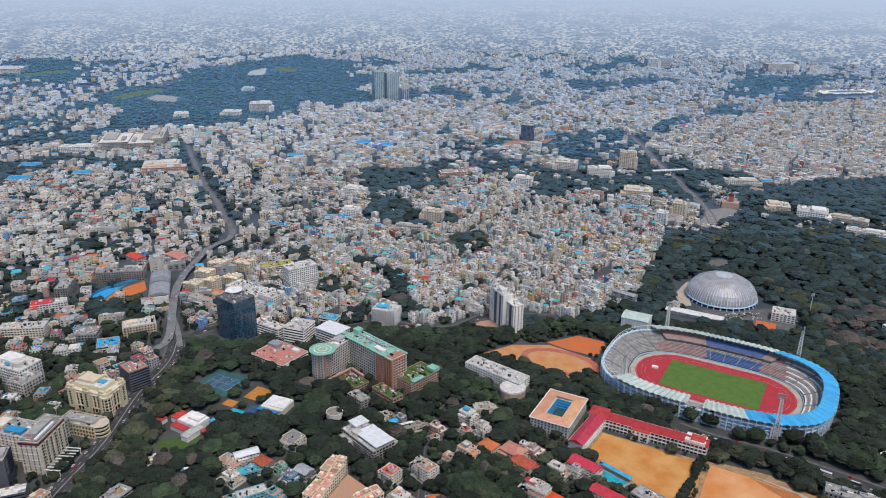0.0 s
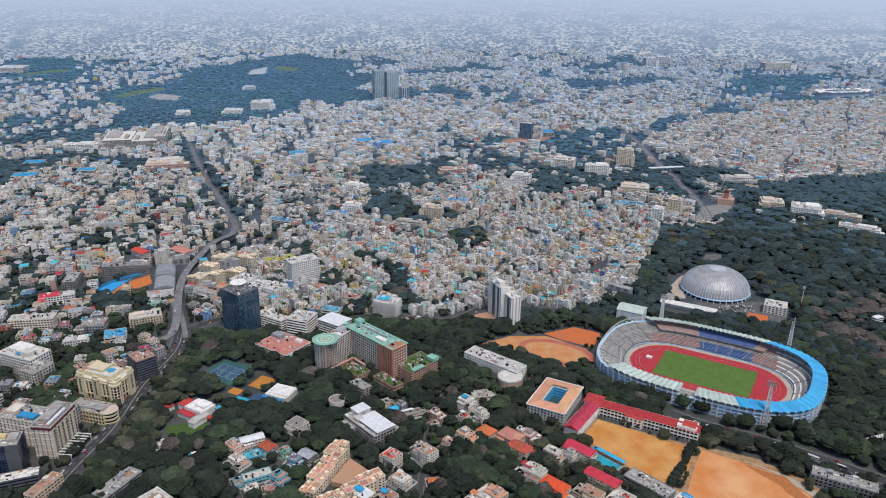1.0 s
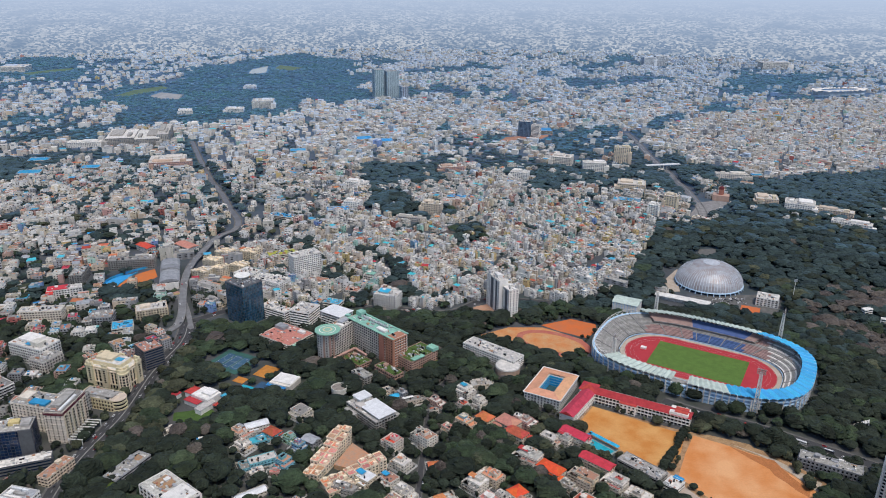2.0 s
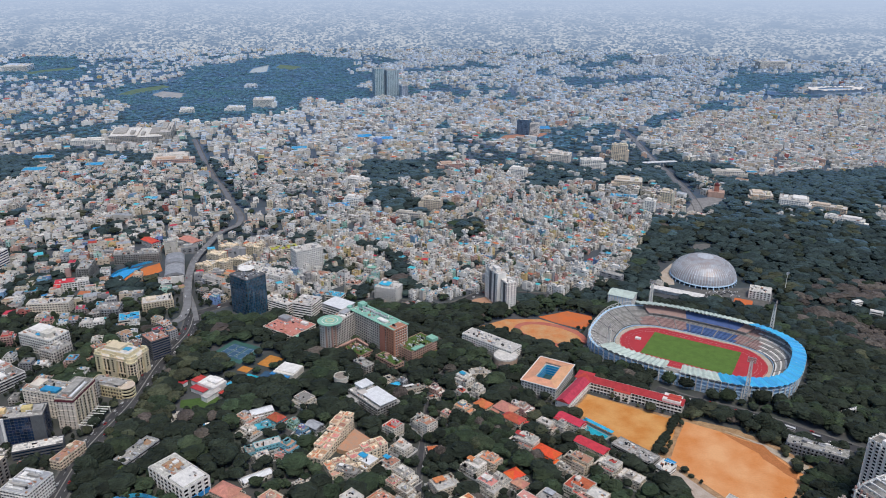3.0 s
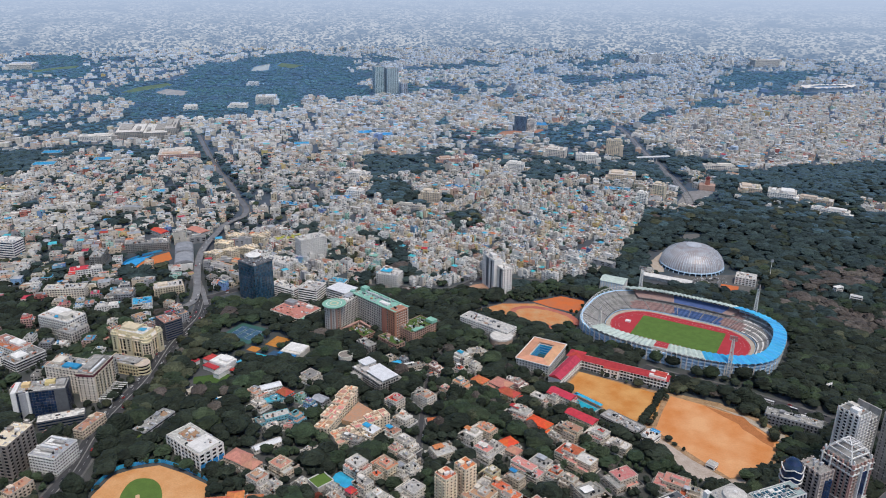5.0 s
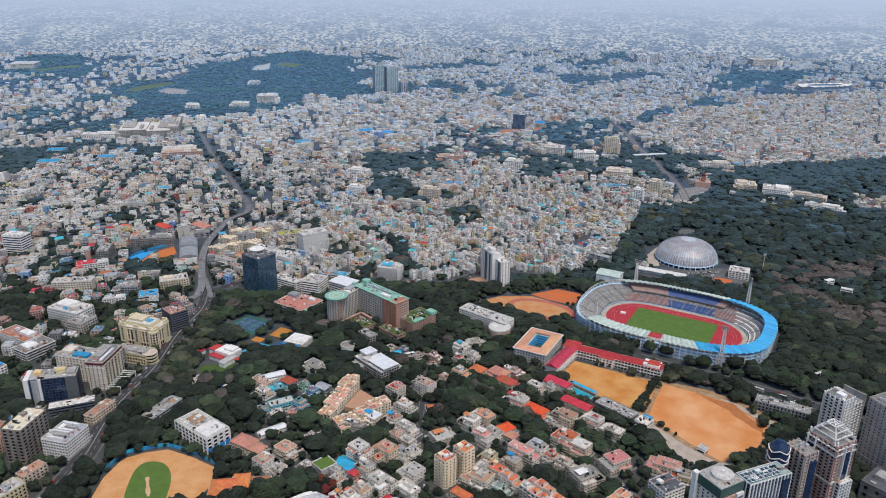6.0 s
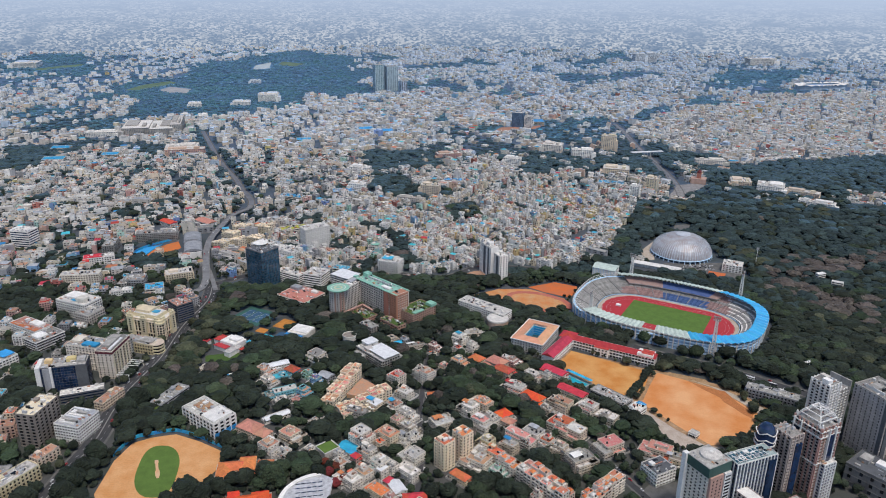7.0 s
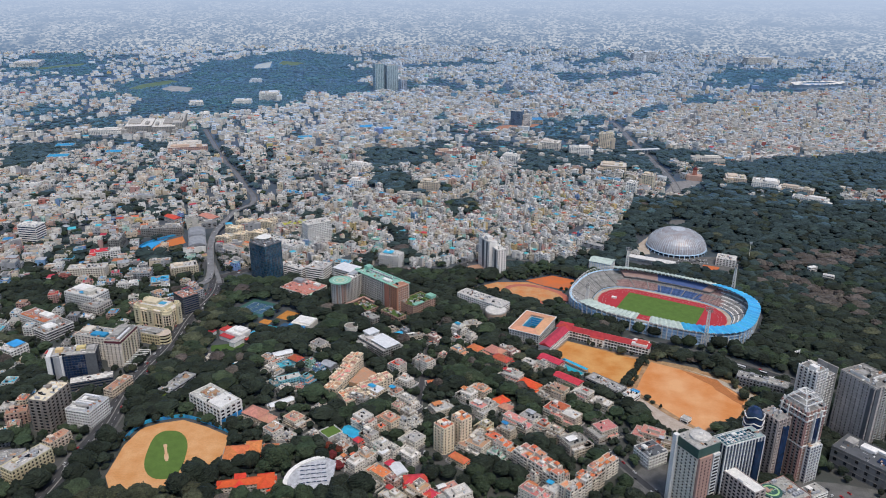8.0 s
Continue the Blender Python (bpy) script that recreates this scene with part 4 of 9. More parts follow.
                facade_boxes(s, side, offs, k * fh + 0.9, 1.4, 0.06, 1.4); facade_boxes(t, side, offs, k * fh + 2.4, 1.8, 0.5, 0.1)
                if k and rng.random() < 0.4:
                    facade_boxes(t, side, [0], k * fh - 0.1, ln_ * 0.5, 1.2, 0.18); facade_boxes(t, side, [0], k * fh + 0.08, ln_ * 0.5, 0.1, 0.85, out=1.1)
    tagged(part("glazing", s, "glass_dark", e), "dark window panes", "", "", "stuff")
    tagged(part("ledge", t, paint_, e), "sunshades and balcony slabs", "", "", "stuff")
    return e

# ---------------------------------------------------------------- the athletics stadium
SX, SY, SA = 323.0, 779.0, -30.0
RING = 96


def oval_ring(a, b, n=3.0, count=RING):
    t = np.arange(count) * 2 * math.pi / count
    c, s = np.cos(t), np.sin(t)
    r = (np.abs(c / a) ** n + np.abs(s / b) ** n) ** (-1 / n)
    return np.c_[r * c, r * s]


def ring_faces(s, p, z0, q, z1, slot=0, keep=None):
    k = len(p); i = np.arange(k); j = (i + 1) % k
    if keep is not None:
        i, j = i[keep], j[keep]
    s.add(np.vstack([np.c_[p, np.broadcast_to(z0, (k,))], np.c_[q, np.broadcast_to(z1, (k,))]]), np.c_[i, j, j + k, i + k], slot)


st = thing("stadium", SX, SY, 0, SA, "oval athletics stadium with blue and pale green roofs round red track", "stadium")
t = np.arange(48) * 2 * math.pi / 48
trk = np.c_[np.sign(np.cos(t)) * 42 + 50 * np.cos(t), 50 * np.sin(t)]
paint(TAKEN, [tuple(p) for p in (oval_ring(134, 97) @ np.array([[math.cos(radians(SA)), math.sin(radians(SA))], [-math.sin(radians(SA)), math.cos(radians(SA))]]) + [SX, SY])], True)
s = Soup(); s.prism(oval_ring(118, 78), 0, 0.15); part("apron", s, "pavement", st, "grey concrete apron")
lw = trk * [1.06, 1.13]
s = Soup(); s.prism(lw, 0, 0.2); part("verge", s, "gravel_pale", st, "trodden sandy verge")
s = Soup(); s.prism(trk, 0, 0.26); part("track", s, "track_red", st, "red synthetic running track")
s = Soup(); s.box(-0.5, 0, 0, 112, 68, 0.34); part("pitch", s, "turf", st, "mown green football pitch")
for k in (1, 4, 8):
    q = np.c_[np.sign(np.cos(t)) * 42 + (37 + 1.5 * k) * np.cos(t), (37 + 1.5 * k) * np.sin(t)]
    s = Soup(); ribbon(s, np.vstack([q, q[:2]]), -0.06, 0.06, 0.26, 0.28); part("lane_line", s, "road_paint", st, "white lane line")
s = Soup(); s.box(-70, 2, 0.26, 7, 5, 2.2); part("camera_hut", s, "white", st, "small white hut beside the track")
# raked terraces, step by step
STEPS = 15
INNER, OUTER = (99, 57), (126, 89)
for k in range(STEPS):
    f0, f1 = k / STEPS, (k + 1) / STEPS
    p0 = oval_ring(INNER[0] + (OUTER[0] - INNER[0]) * f0, INNER[1] + (OUTER[1] - INNER[1]) * f0)
    p1 = oval_ring(INNER[0] + (OUTER[0] - INNER[0]) * f1, INNER[1] + (OUTER[1] - INNER[1]) * f1)
    z0, z1 = 1.2 + 13.0 * f0, 1.2 + 13.0 * f1
    mid = (p0 + np.roll(p0, -1, 0)) / 2
    slot = np.zeros(RING, int)
    grand = (mid[:, 1] > 40) & (mid[:, 0] > -80) & (mid[:, 0] < 75)
    slot[grand] = 1
    slot[grand & (mid[:, 0] > -22) & (mid[:, 0] < 42)] = 2
    slot[grand & (mid[:, 0] > -22) & (mid[:, 0] < 42) & (k in (6, 7))] = 0
    slot[grand & ((k == 7) | (k == 8))] = 0
    slot[(mid[:, 0] > 70) & (k % 3 == 0)] = 3
    s = Soup(); ring_faces(s, p0, z0, p0, z1, slot); ring_faces(s, p0, z1, p1, z1, slot)
    part("terrace_step", s, ["concrete", "seat_rose", "seat_blue", "white"], st)
p0, p1 = oval_ring(*INNER), oval_ring(*OUTER)
for k in range(0, RING, 4):
    s = Soup(); s.beam((*p0[k], 1.9), (*p1[k], 14.9), 1.1); part("aisle", s, "plaza", st, "pale concrete stair aisle")
s = Soup(); q0, q1 = oval_ring(97.4, 55.4), oval_ring(97, 55); ring_faces(s, q1, 0.15, q1, 1.6); ring_faces(s, q1, 1.6, q0, 1.6); ring_faces(s, q0, 1.6, q0, 0.15); part("pitch_wall", s, "stad_blue", st, "low pale blue wall round the track")
# outer wall: slabs, panels and columns
po, pi = oval_ring(129, 92), oval_ring(126, 89)
for z0, z1 in ((0.0, 0.6), (4.6, 5.2), (9.2, 9.8), (13.6, 14.6)):
    s = Soup(); ring_faces(s, po, z0, po, z1); ring_faces(s, po, z1, pi, z1); ring_faces(s, pi, z0, po, z0); part("floor_slab", s, "stad_blue", st, "pale blue ring beam")
s = Soup(); ring_faces(s, pi, 0, pi, 14.6); part("outer_wall", s, "stad_wall", st, "pale blue and white outer wall")
col = Soup(); col.box(0, 0, 0, 1.5, 1.0, 16.0); cm = col.mesh("column", ["white"])
pan = Soup(); pan.box(0, 0, 0, 3.6, 0.3, 2.2); pm = pan.mesh("facade_panel", ["stad_blue"])
for k in range(RING):
    a, b = po[k], po[(k + 1) % RING]
    ang = math.degrees(math.atan2(b[1] - a[1], b[0] - a[0]))
    o = new("column", cm); o.parent = st; o.matrix_basis = pose(a[0], a[1], 0, 0, 0, ang)
    for z0 in (0.6, 5.2):
        o = new("facade_panel", pm); o.parent = st; o.matrix_basis = pose((a[0] + b[0]) / 2, (a[1] + b[1]) / 2, z0, 0, 0, ang)
# roof sheets on raking trusses, open over the west end and at a stair gap
ri, ro = oval_ring(114.5, 78.5), oval_ring(131, 93)
for k in range(RING):
    j = (k + 1) % RING
    mx, my = (ro[k] + ro[j]) / 2
    if mx < -100 or (mx < -88 and my < 0 and mx < -96) or (my < 0 and -13 < mx < 9):
        if mx < -100:
            s = Soup(); s.beam((*po[k], 14), (*(po[k] * 0.985), 20.5), 0.5); s.beam((*(po[k] * 0.985), 20.5), (*(po[j] * 0.985), 20.5), 0.4); s.beam((*(po[k] * 0.985), 20.5), (*(po[k] * 0.93), 19.0), 0.35)
            part("frame_post", s, "white", st, "bare white steel roof bay")
        continue
    blue = mx > 63 if my > 0 else mx > 52
    d1, d2 = ri[k], ri[j]; o1, o2 = ro[k], ro[j]
    s = Soup()
    lift = 1.3
    m1, m2 = (d1 + d2) / 2, (o1 + o2) / 2
    for u1, u2, w1, w2, za, zb in ((d1, m1, o1, m2, 0.0, lift), (m1, d2, m2, o2, lift, 0.0)):
        v = [(*u1, 22 + za), (*u2, 22 + zb), (*w2, 19.2 + zb), (*w1, 19.2 + za)]
        v += [(x_, y_, z_ - 0.3) for x_, y_, z_ in v]
        s.add(v, [(0, 1, 2, 3), (7, 6, 5, 4), (0, 4, 5, 1), (1, 5, 6, 2), (2, 6, 7, 3), (3, 7, 4, 0)])
    part("roof_panel", s, "sheet_stad_blue" if blue else "sheet_pale_green", st)
    s = Soup(); s.beam((*o1, 19.0), (*d1, 21.6), 0.5); s.beam((*o1, 14.0), (*o1, 19.2), 0.5); s.beam((*(o1 * 0.6 + d1 * 0.4), 12.0), (*(d1 * 0.6 + o1 * 0.4), 21), 0.3)
    part("roof_truss", s, "white", st)
# upper deck of the main stand
dk = [q for q in range(RING) if ro[q][1] > 60 and -84 < ro[q][0] < 72]
u0, u1, u2 = oval_ring(112, 73), oval_ring(118, 80), oval_ring(124, 87)
keep = np.array(dk)
s = Soup(); ring_faces(s, u0, 10.8, u0, 12.2, 0, keep); ring_faces(s, u0, 12.2, u1, 14.5, np.where((u0[keep, 0] > -22) & (u0[keep, 0] < 42), 2, 1), keep); ring_faces(s, u1, 14.5, u2, 17.0, np.where((u0[keep, 0] > -22) & (u0[keep, 0] < 42), 2, 1), keep); ring_faces(s, u0, 10.8, u2, 12.0, 0, keep)
tagged(part("upper_deck", s, ["concrete", "seat_rose", "seat_blue"], st), "upper deck of rose and blue seats", "", "", "stuff")


def mast(x, y, h, ang):
    e = thing("floodlight_mast", x, y, 0, ang, "white lattice floodlight mast beside the stadium", "floodlight", "stadium floodlights")
    for a, b in ((-1, -1), (1, -1), (1, 1), (-1, 1)):
        s = Soup(); s.beam((a * 2.2, b * 2.2, 0), (a * 1.1, b * 1.1, h), 1.05); part("leg", s, "white", e)
    s = Soup()
    n = 10
    for k in range(n):
        z0, z1 = h * k / n, h * (k + 1) / n; r0, r1 = 2.2 - 1.1 * k / n, 2.2 - 1.1 * (k + 1) / n
        for (a, b), (c, d) in (((-1, -1), (1, -1)), ((1, -1), (1, 1)), ((1, 1), (-1, 1)), ((-1, 1), (-1, -1))):
            s.beam((a * r0, b * r0, z0), (c * r1, d * r1, z1), 0.5); s.beam((a * r1, b * r1, z1), (c * r1, d * r1, z1), 0.5)
    part("bracing", s, "white", e)
    s = Soup(); s.box(0, -0.6, h - 1, 9, 0.5, 0.5); s.box(0, -0.6, h + 2.0, 9, 0.5, 0.4); s.box(0, -0.6, h + 5.0, 9, 0.5, 0.4)
    for q in (-4.3, 0, 4.3):
        s.box(q, -0.6, h - 1, 0.4, 0.4, 6.5)
    hd = part("head_frame", s, "steel", e)
    for r in range(3):
        for c in range(6):
            s = Soup(); s.box(-3.9 + c * 1.55, -1.1, h - 0.6 + r * 2.1, 1.2, 0.6, 1.3); part("lamp", s, "lamp_glass", hd)


mast(303, 910, 40, 150); mast(446, 832, 44, 60); mast(350, 667, 50, -30); mast(212, 765, 40, -120)

# ---------------------------------------------------------------- domed indoor arena
DX, DY, DR = 419.0, 1032.0, 50.0
dome = thing("domed_arena", DX, DY, 0, 0, "grey ribbed metal dome of an indoor sports arena among trees", "arena")
take(DX, DY, 2 * DR + 14, 2 * DR + 14, 0)
prof = [(50, 5), (49.4, 9), (47.8, 14), (45, 19), (40.5, 24), (34.5, 28.2), (27.5, 31.6), (19.5, 34.2), (12, 35.6)]
s = Soup()
N = 72
th = np.arange(N) * 2 * math.pi / N
i_ = np.arange(N); j_ = (i_ + 1) % N
s.add(np.vstack([np.c_[r0 * np.cos(th), r0 * np.sin(th), np.full(N, z0)] for r0, z0 in prof]), np.vstack([np.c_[i_, j_, j_ + N, i_ + N] + q * N for q in range(len(prof) - 1)]))
part("shell", s, "dome_metal", dome, "weathered grey metal shell")
for k in range(N):
    s = Soup()
    c, n_ = math.cos(th[k]), math.sin(th[k])
    for (r0, z0), (r1, z1) in list(zip(prof, prof[1:]))[:6]:
        s.beam(((r0 + 0.2) * c, (r0 + 0.2) * n_, z0 + 0.2), ((r1 + 0.2) * c, (r1 + 0.2) * n_, z1 + 0.25), 0.9 if z0 < 22 else 0.45)
    part("rib", s, "dome_rib", dome)
s = Soup(); s.tube(0, 0, 35.0, 12.5, 36.4, 12.2, 48); s.tube(0, 0, 36.4, 10.5, 37.2, 4, 48); part("crown_ring", s, "dome_rib", dome, "round ventilator ring")
s = Soup(); s.tube(0, 0, 0, 47, 5.2, 47, 48); part("drum_wall", s, "glass_deep_blue", dome, "dark blue glazed drum")
s = Soup(); s.tube(0, 0, 4.2, 51.5, 5.4, 51, 72); part("ring_beam", s, "stad_blue", dome, "pale blue ring beam")
for k in range(36):
    a = k * math.pi / 18
    s = Soup(); s.beam((52 * math.cos(a), 52 * math.sin(a), 0), (49.5 * math.cos(a), 49.5 * math.sin(a), 5.2), 1.1); part("buttress", s, "stad_blue", dome)
flat("forecourt", [(375, 985), (480, 990), (500, 950), (470, 915), (440, 925), (420, 955), (372, 962)], 0.12, "pavement", "grey paved forecourt with parked cars", "forecourt")
flat("forecourt", [(350, 1040), (385, 1090), (450, 1095), (440, 1075), (375, 1050), (365, 1000), (352, 1000)], 0.11, "gravel_pale", "bare sandy ground beside the dome", "forecourt")
flat("clay_court", rect(448, 936, 26, 26, -25), 0.25, "clay_red", "red clay practice court", "court")
building("sports_office", "white concrete sports office with an open gallery", 481, 958, 30, 24, 12, -25, "white", "terrace_light", "fins", bay=5)
# swimming hall and long canopy
e = thing("sports_hall", 268, 934, 0, -28, "white sports hall with a shallow pale roof", "hall"); take(268, 934, 38, 28, -28)
block(e, "wall", 0, 0, 0, 36, 26, 14, "white")
s = Soup(); gable(s, 0, 0, 14, 36, 26, 3.0, 0.8); part("roof", s, "sheet_pale_green", e, "pale sheet roof")
for k in range(9):
    block(e, "rib", -16 + k * 4, -13.2, 0, 0.6, 0.5, 14, "stad_blue")
e = thing("long_shed", 357, 962, 0, -28, "long white canopy roof beside the stadium", "shed"); take(357, 962, 80, 16, -28)
s = Soup(); gable(s, 0, 0, 6.2, 78, 15, 1.6, 0.5); part("roof", s, "white", e, "white sheet roof"); block(e, "wall", 0, 1, 0, 76, 11, 5.6, "white")
for k in range(14):
    for b in (-6.5, 6.5):
        block(e, "post", -36 + k * 5.5, b, 0, 0.4, 0.4, 6.3, "steel")

# ---------------------------------------------------------------- school with red roofs, courtyard college
def roofed_wing(name, label, x, y, w, d, h, ang, roof="tile_red", wall="white", rise=4.2, galleries=True):
    e = thing(name, x, y, 0, ang, label, "school"); take(x, y, w, d, ang)
    block(e, "wall", 0, 0, 0, w, d, h, wall)
    s = Soup(); gable(s, 0, 0, h, w, d, rise, 1.2); part("roof", s, roof, e)
    n = int(h / 3.6)
    for k in range(n):
        for sd in (-1, 1):
            s = Soup(); m = int(w / 4)
            s.boxes((np.arange(m) - (m - 1) / 2) * w / m, sd * (d / 2 + 0.04), k * h / n + 0.6, w / m * 0.72, 0.08, h / n * 0.66, 0, bottom=True); tagged(part("glazing", s, "glass_dark", e), "", "", "", "stuff")
            block(e, "gallery", 0, sd * (d / 2 + 0.7), k * h / n + h / n - 0.3, w, 1.5, 0.3, wall)
            s = Soup(); s.boxes((np.arange(m + 1) - m / 2) * w / m, sd * (d / 2 + 1.2), k * h / n, 0.4, 0.4, h / n, 0, bottom=True); tagged(part("colonnade", s, wall, e), "", "", "", "stuff")
    return e


e = roofed_wing("school_building", "long white school wing with red tile roof beside clay playground", 219, 668, 116, 14, 12, -28)
block(e, "porch", -8, -9.5, 0, 18, 5, 11.6, "white"); block(e, "porch_roof", -8, -9, 11.6, 19, 6.5, 0.5, "tile_red", label="red lean-to roof of the porch")
for q in range(4):
    for k in range(3):
        block(e, "porch_window", -14.6 + 4.4 * q, -12.05, 1 + 3.6 * k, 2.0, 0.16, 1.9, "glass_dark")
block(e, "end_pavilion", 46, 0, 12, 20, 15, 3.2, "white"); block(e, "end_roof", 48, 0, 15.4, 14, 12, 0.4, "tile_red")
roofed_wing("school_building", "white school side wing with a red tile roof", 152, 664, 56, 14, 12, 56)
e = thing("corner_pavilion", 171, 697, 0, -28, "corner pavilion of the school under a red pyramid roof", "school"); take(171, 697, 18, 18, -28)
block(e, "wall", 0, 0, 0, 18, 18, 13, "white"); s = Soup(); hip(s, 0, 0, 13, 18, 18, 5, 1.0); part("roof", s, "tile_red", e)

cx, cy, ca = 128, 701, -28
e = thing("college_building", cx, cy, 0, ca, "four-storey cream college round a courtyard with an orange tile roof", "college"); take(cx, cy, 46, 64, ca)
for k, (bx, by, bw, bd) in enumerate(((0, -24.5, 42, 13), (0, 24.5, 42, 13), (-15, 0, 12, 36), (15, 0, 12, 36))):
    block(e, "wall", bx, by, 0, bw, bd, 14, "white")
ri_, ro_ = [(-9.5, -18.5), (9.5, -18.5), (9.5, 18.5), (-9.5, 18.5)], [(-22, -32), (22, -32), (22, 32), (-22, 32)]
s = Soup()
for k in range(4):
    a, b, c, d = ro_[k], ro_[(k + 1) % 4], ri_[(k + 1) % 4], ri_[k]
    s.add([(*a, 14.2), (*b, 14.2), (*c, 16.2), (*d, 16.2), (*a, 13.9), (*b, 13.9), (*c, 15.9), (*d, 15.9)], [(0, 1, 2, 3), (7, 6, 5, 4), (0, 4, 5, 1), (2, 6, 7, 3)])
part("roof", s, "roof_peach", e, "peach-orange tile roof sloping to the courtyard")
s = Soup()
for k in range(4):
    a, b = ro_[k], ro_[(k + 1) % 4]; s.beam((*a, 14.5), (*b, 14.5), 0.9)
part("parapet", s, "white", e)
s = Soup(); s.box(0, 0, 0, 19, 37, 0.3); part("courtyard_floor", s, "court_teal", e)
for k in range(4):
    s = Soup()
    for side in around(17.8, 35.8):
        facade_boxes(s, (side[0], side[1], side[2] + math.pi, side[3]), [0], 0.6 + 3.4 * k, side[3] - 0.6, 0.12, 2.7)
    part("gallery_glazing", s, "sheet_blue", e, "blue painted courtyard galleries")
    s = Soup()
    for side in around(42, 62):
        m = int(side[3] / 3.6); facade_boxes(s, side, (np.arange(m) - (m - 1) / 2) * side[3] / m, 1 + 3.4 * k, 1.8, 0.06, 1.9)
    tagged(part("glazing", s, "glass_dark", e), "", "", "", "stuff")

# pool shelter and its neighbours by the playground
e = thing("pool_shelter", 166, 602, 0, -46, "blue sheet canopy beside a small turquoise pool", "shelter"); take(166, 602, 38, 16, -46)
s = Soup(); s.box(0, -1, 0, 34, 15, 0.2); part("deck", s, "pool_deck", e, "paved pool edge")
s = Soup(); s.box(0, -2.5, 0.2, 30, 10, 0.25); part("pool", s, "pool_water", e, "turquoise water")
s = Soup(); s.beam((-18, 6.5, 5.5), (18, 6.5, 5.5), 0.5); s.box(0, 5.6, 5.2, 36, 4.6, 0.3); part("roof_strip", s, "sheet_blue", e, "long blue sheet roof")
s = Soup(); s.box(-16.5, 0, 5.2, 3, 12, 0.3); part("roof_end", s, "sheet_blue", e)
for q in range(6):
    block(e, "post", -17 + q * 6.8, 7.5, 0, 0.35, 0.35, 5.2, "blue")
for r in (-5.5, 0):
    block(e, "post", -17.5, r, 0, 0.35, 0.35, 5.2, "blue")
building("classroom_block", "low grey classroom block with a weathered flat roof", 198, 560, 46, 17, 7, -46, "concrete", "terrace", "band", stair=False)
building("classroom_block", "white end block with a blue sheet lean-to", 222, 535, 14, 16, 7, -46, "white", "terrace_light", "band", stair=False)
e = thing("lean_to", 228, 541, 0, -46, "small blue sheet roof on posts", "shed")
block(e, "roof", 0, 0, 7.6, 10, 6, 0.25, "sheet_blue")
for a, b in ((-4, -2), (4, -2), (4, 2), (-4, 2)):
    block(e, "post", a, b, 0, 0.3, 0.3, 7.6, "steel")
building("scorer_hut", "small white hut at the edge of the playing field", 271, 490, 9, 8, 5, -46, "white", "terrace_light", "band", stair=False, tanks=0)
building("barrack", "long grey block with weathered roofs among trees", 383, 563, 56, 15, 11, -30, "grey", "terrace", "balcony")
building("round_hall_block", "white institute block with a stepped roof terrace", 66, 787, 78, 22, 12, -39, "white", "terrace_light", "grid", tanks=3)
e = thing("auditorium", 82, 752, 0, 0, "round white auditorium beside the institute block", "auditorium"); take(82, 752, 30, 30, 0)
s = Soup(); s.tube(0, 0, 0, 15, 8, 15, 40); part("wall", s, "pink", e); s = Soup(); s.tube(0, 0, 8, 15.4, 9.6, 14.6, 40); part("roof", s, "terrace_light", e, "pale round roof")

# ---------------------------------------------------------------- hospital with green roofs and a helipad
e = building("hospital", "eleven-storey hospital wing with a green roof and brick end", -80, 795, 86, 22, 39, -44, "hospital_wall", "copper_green", "balcony", bay=3.6, open_share=0.58, category="hospital", tanks=0, trim="hospital_wall", stair=False)
block(e, "end_tower", 37, -2, 0, 14.4, 22.4, 39.5, "brick", label="brick-red end tower"); block(e, "roof_plant", 14, -4, 39.2, 16, 6, 2.2, "white")
block(e, "brick_bay", 22, -11.8, 0, 9, 2.2, 38.5, "brick", label="brick-red projecting bay")
for q in range(9):
    block(e, "roof_cooler", -34 + 5.4 * q, 4, 39.3, 3.4, 3.0, 2.2, "sheet_grey", label="grey cooling unit")
block(e, "eave", 0, -11.6, 39.2, 88, 2.6, 0.9, "copper_green"); block(e, "eave", 0, 11.6, 39.2, 88, 2.6, 0.9, "copper_green"); block(e, "stair_tower", -38, 6, 39, 9, 9, 6, "copper_green")
for k in range(11):
    s = Soup()
    for q in (-1, 1):
        s.boxes(37 + np.array([-4, 0, 4]), q * 11.25 - 2, 1 + 3.5 * k, 1.5, 0.1, 1.7, 0, bottom=True)
    s.boxes(44.25, np.array([-9, -5, -1, 3, 7]), 1 + 3.5 * k, 0.1, 1.5, 1.7, 0, bottom=True)
    tagged(part("glazing", s, "glass_dark", e), "", "", "", "stuff")
e = building("hospital", "pale balconied hospital wing carrying a round green helipad", -129, 800, 62, 18, 37, 60, "hospital_wall", "terrace_light", "balcony", bay=3.4, open_share=0.58, category="hospital", tanks=0, trim="hospital_wall", stair=False)
for q in (-30.4, -24, 30):
    block(e, "brick_pier", q, -9.9, 0, 2.4, 1.8, 37.5, "hospital_trim", label="brick-pink pier")
block(e, "end_wall", -31.6, 0, 0, 1.4, 16, 37.6, "hospital_wall"); block(e, "end_stripe", -32.5, -2, 0, 0.6, 2.6, 37, "hospital_trim", label="brick-pink stripe")
s = Soup(); s.boxes(-32.4, np.tile([-6, 3, 6.5], 10), np.repeat(1.4 + 3.5 * np.arange(10), 3), 0.12, 1.6, 1.5, 0, bottom=True); tagged(part("end_glazing", s, "glass_dark", e), "", "", "", "stuff")
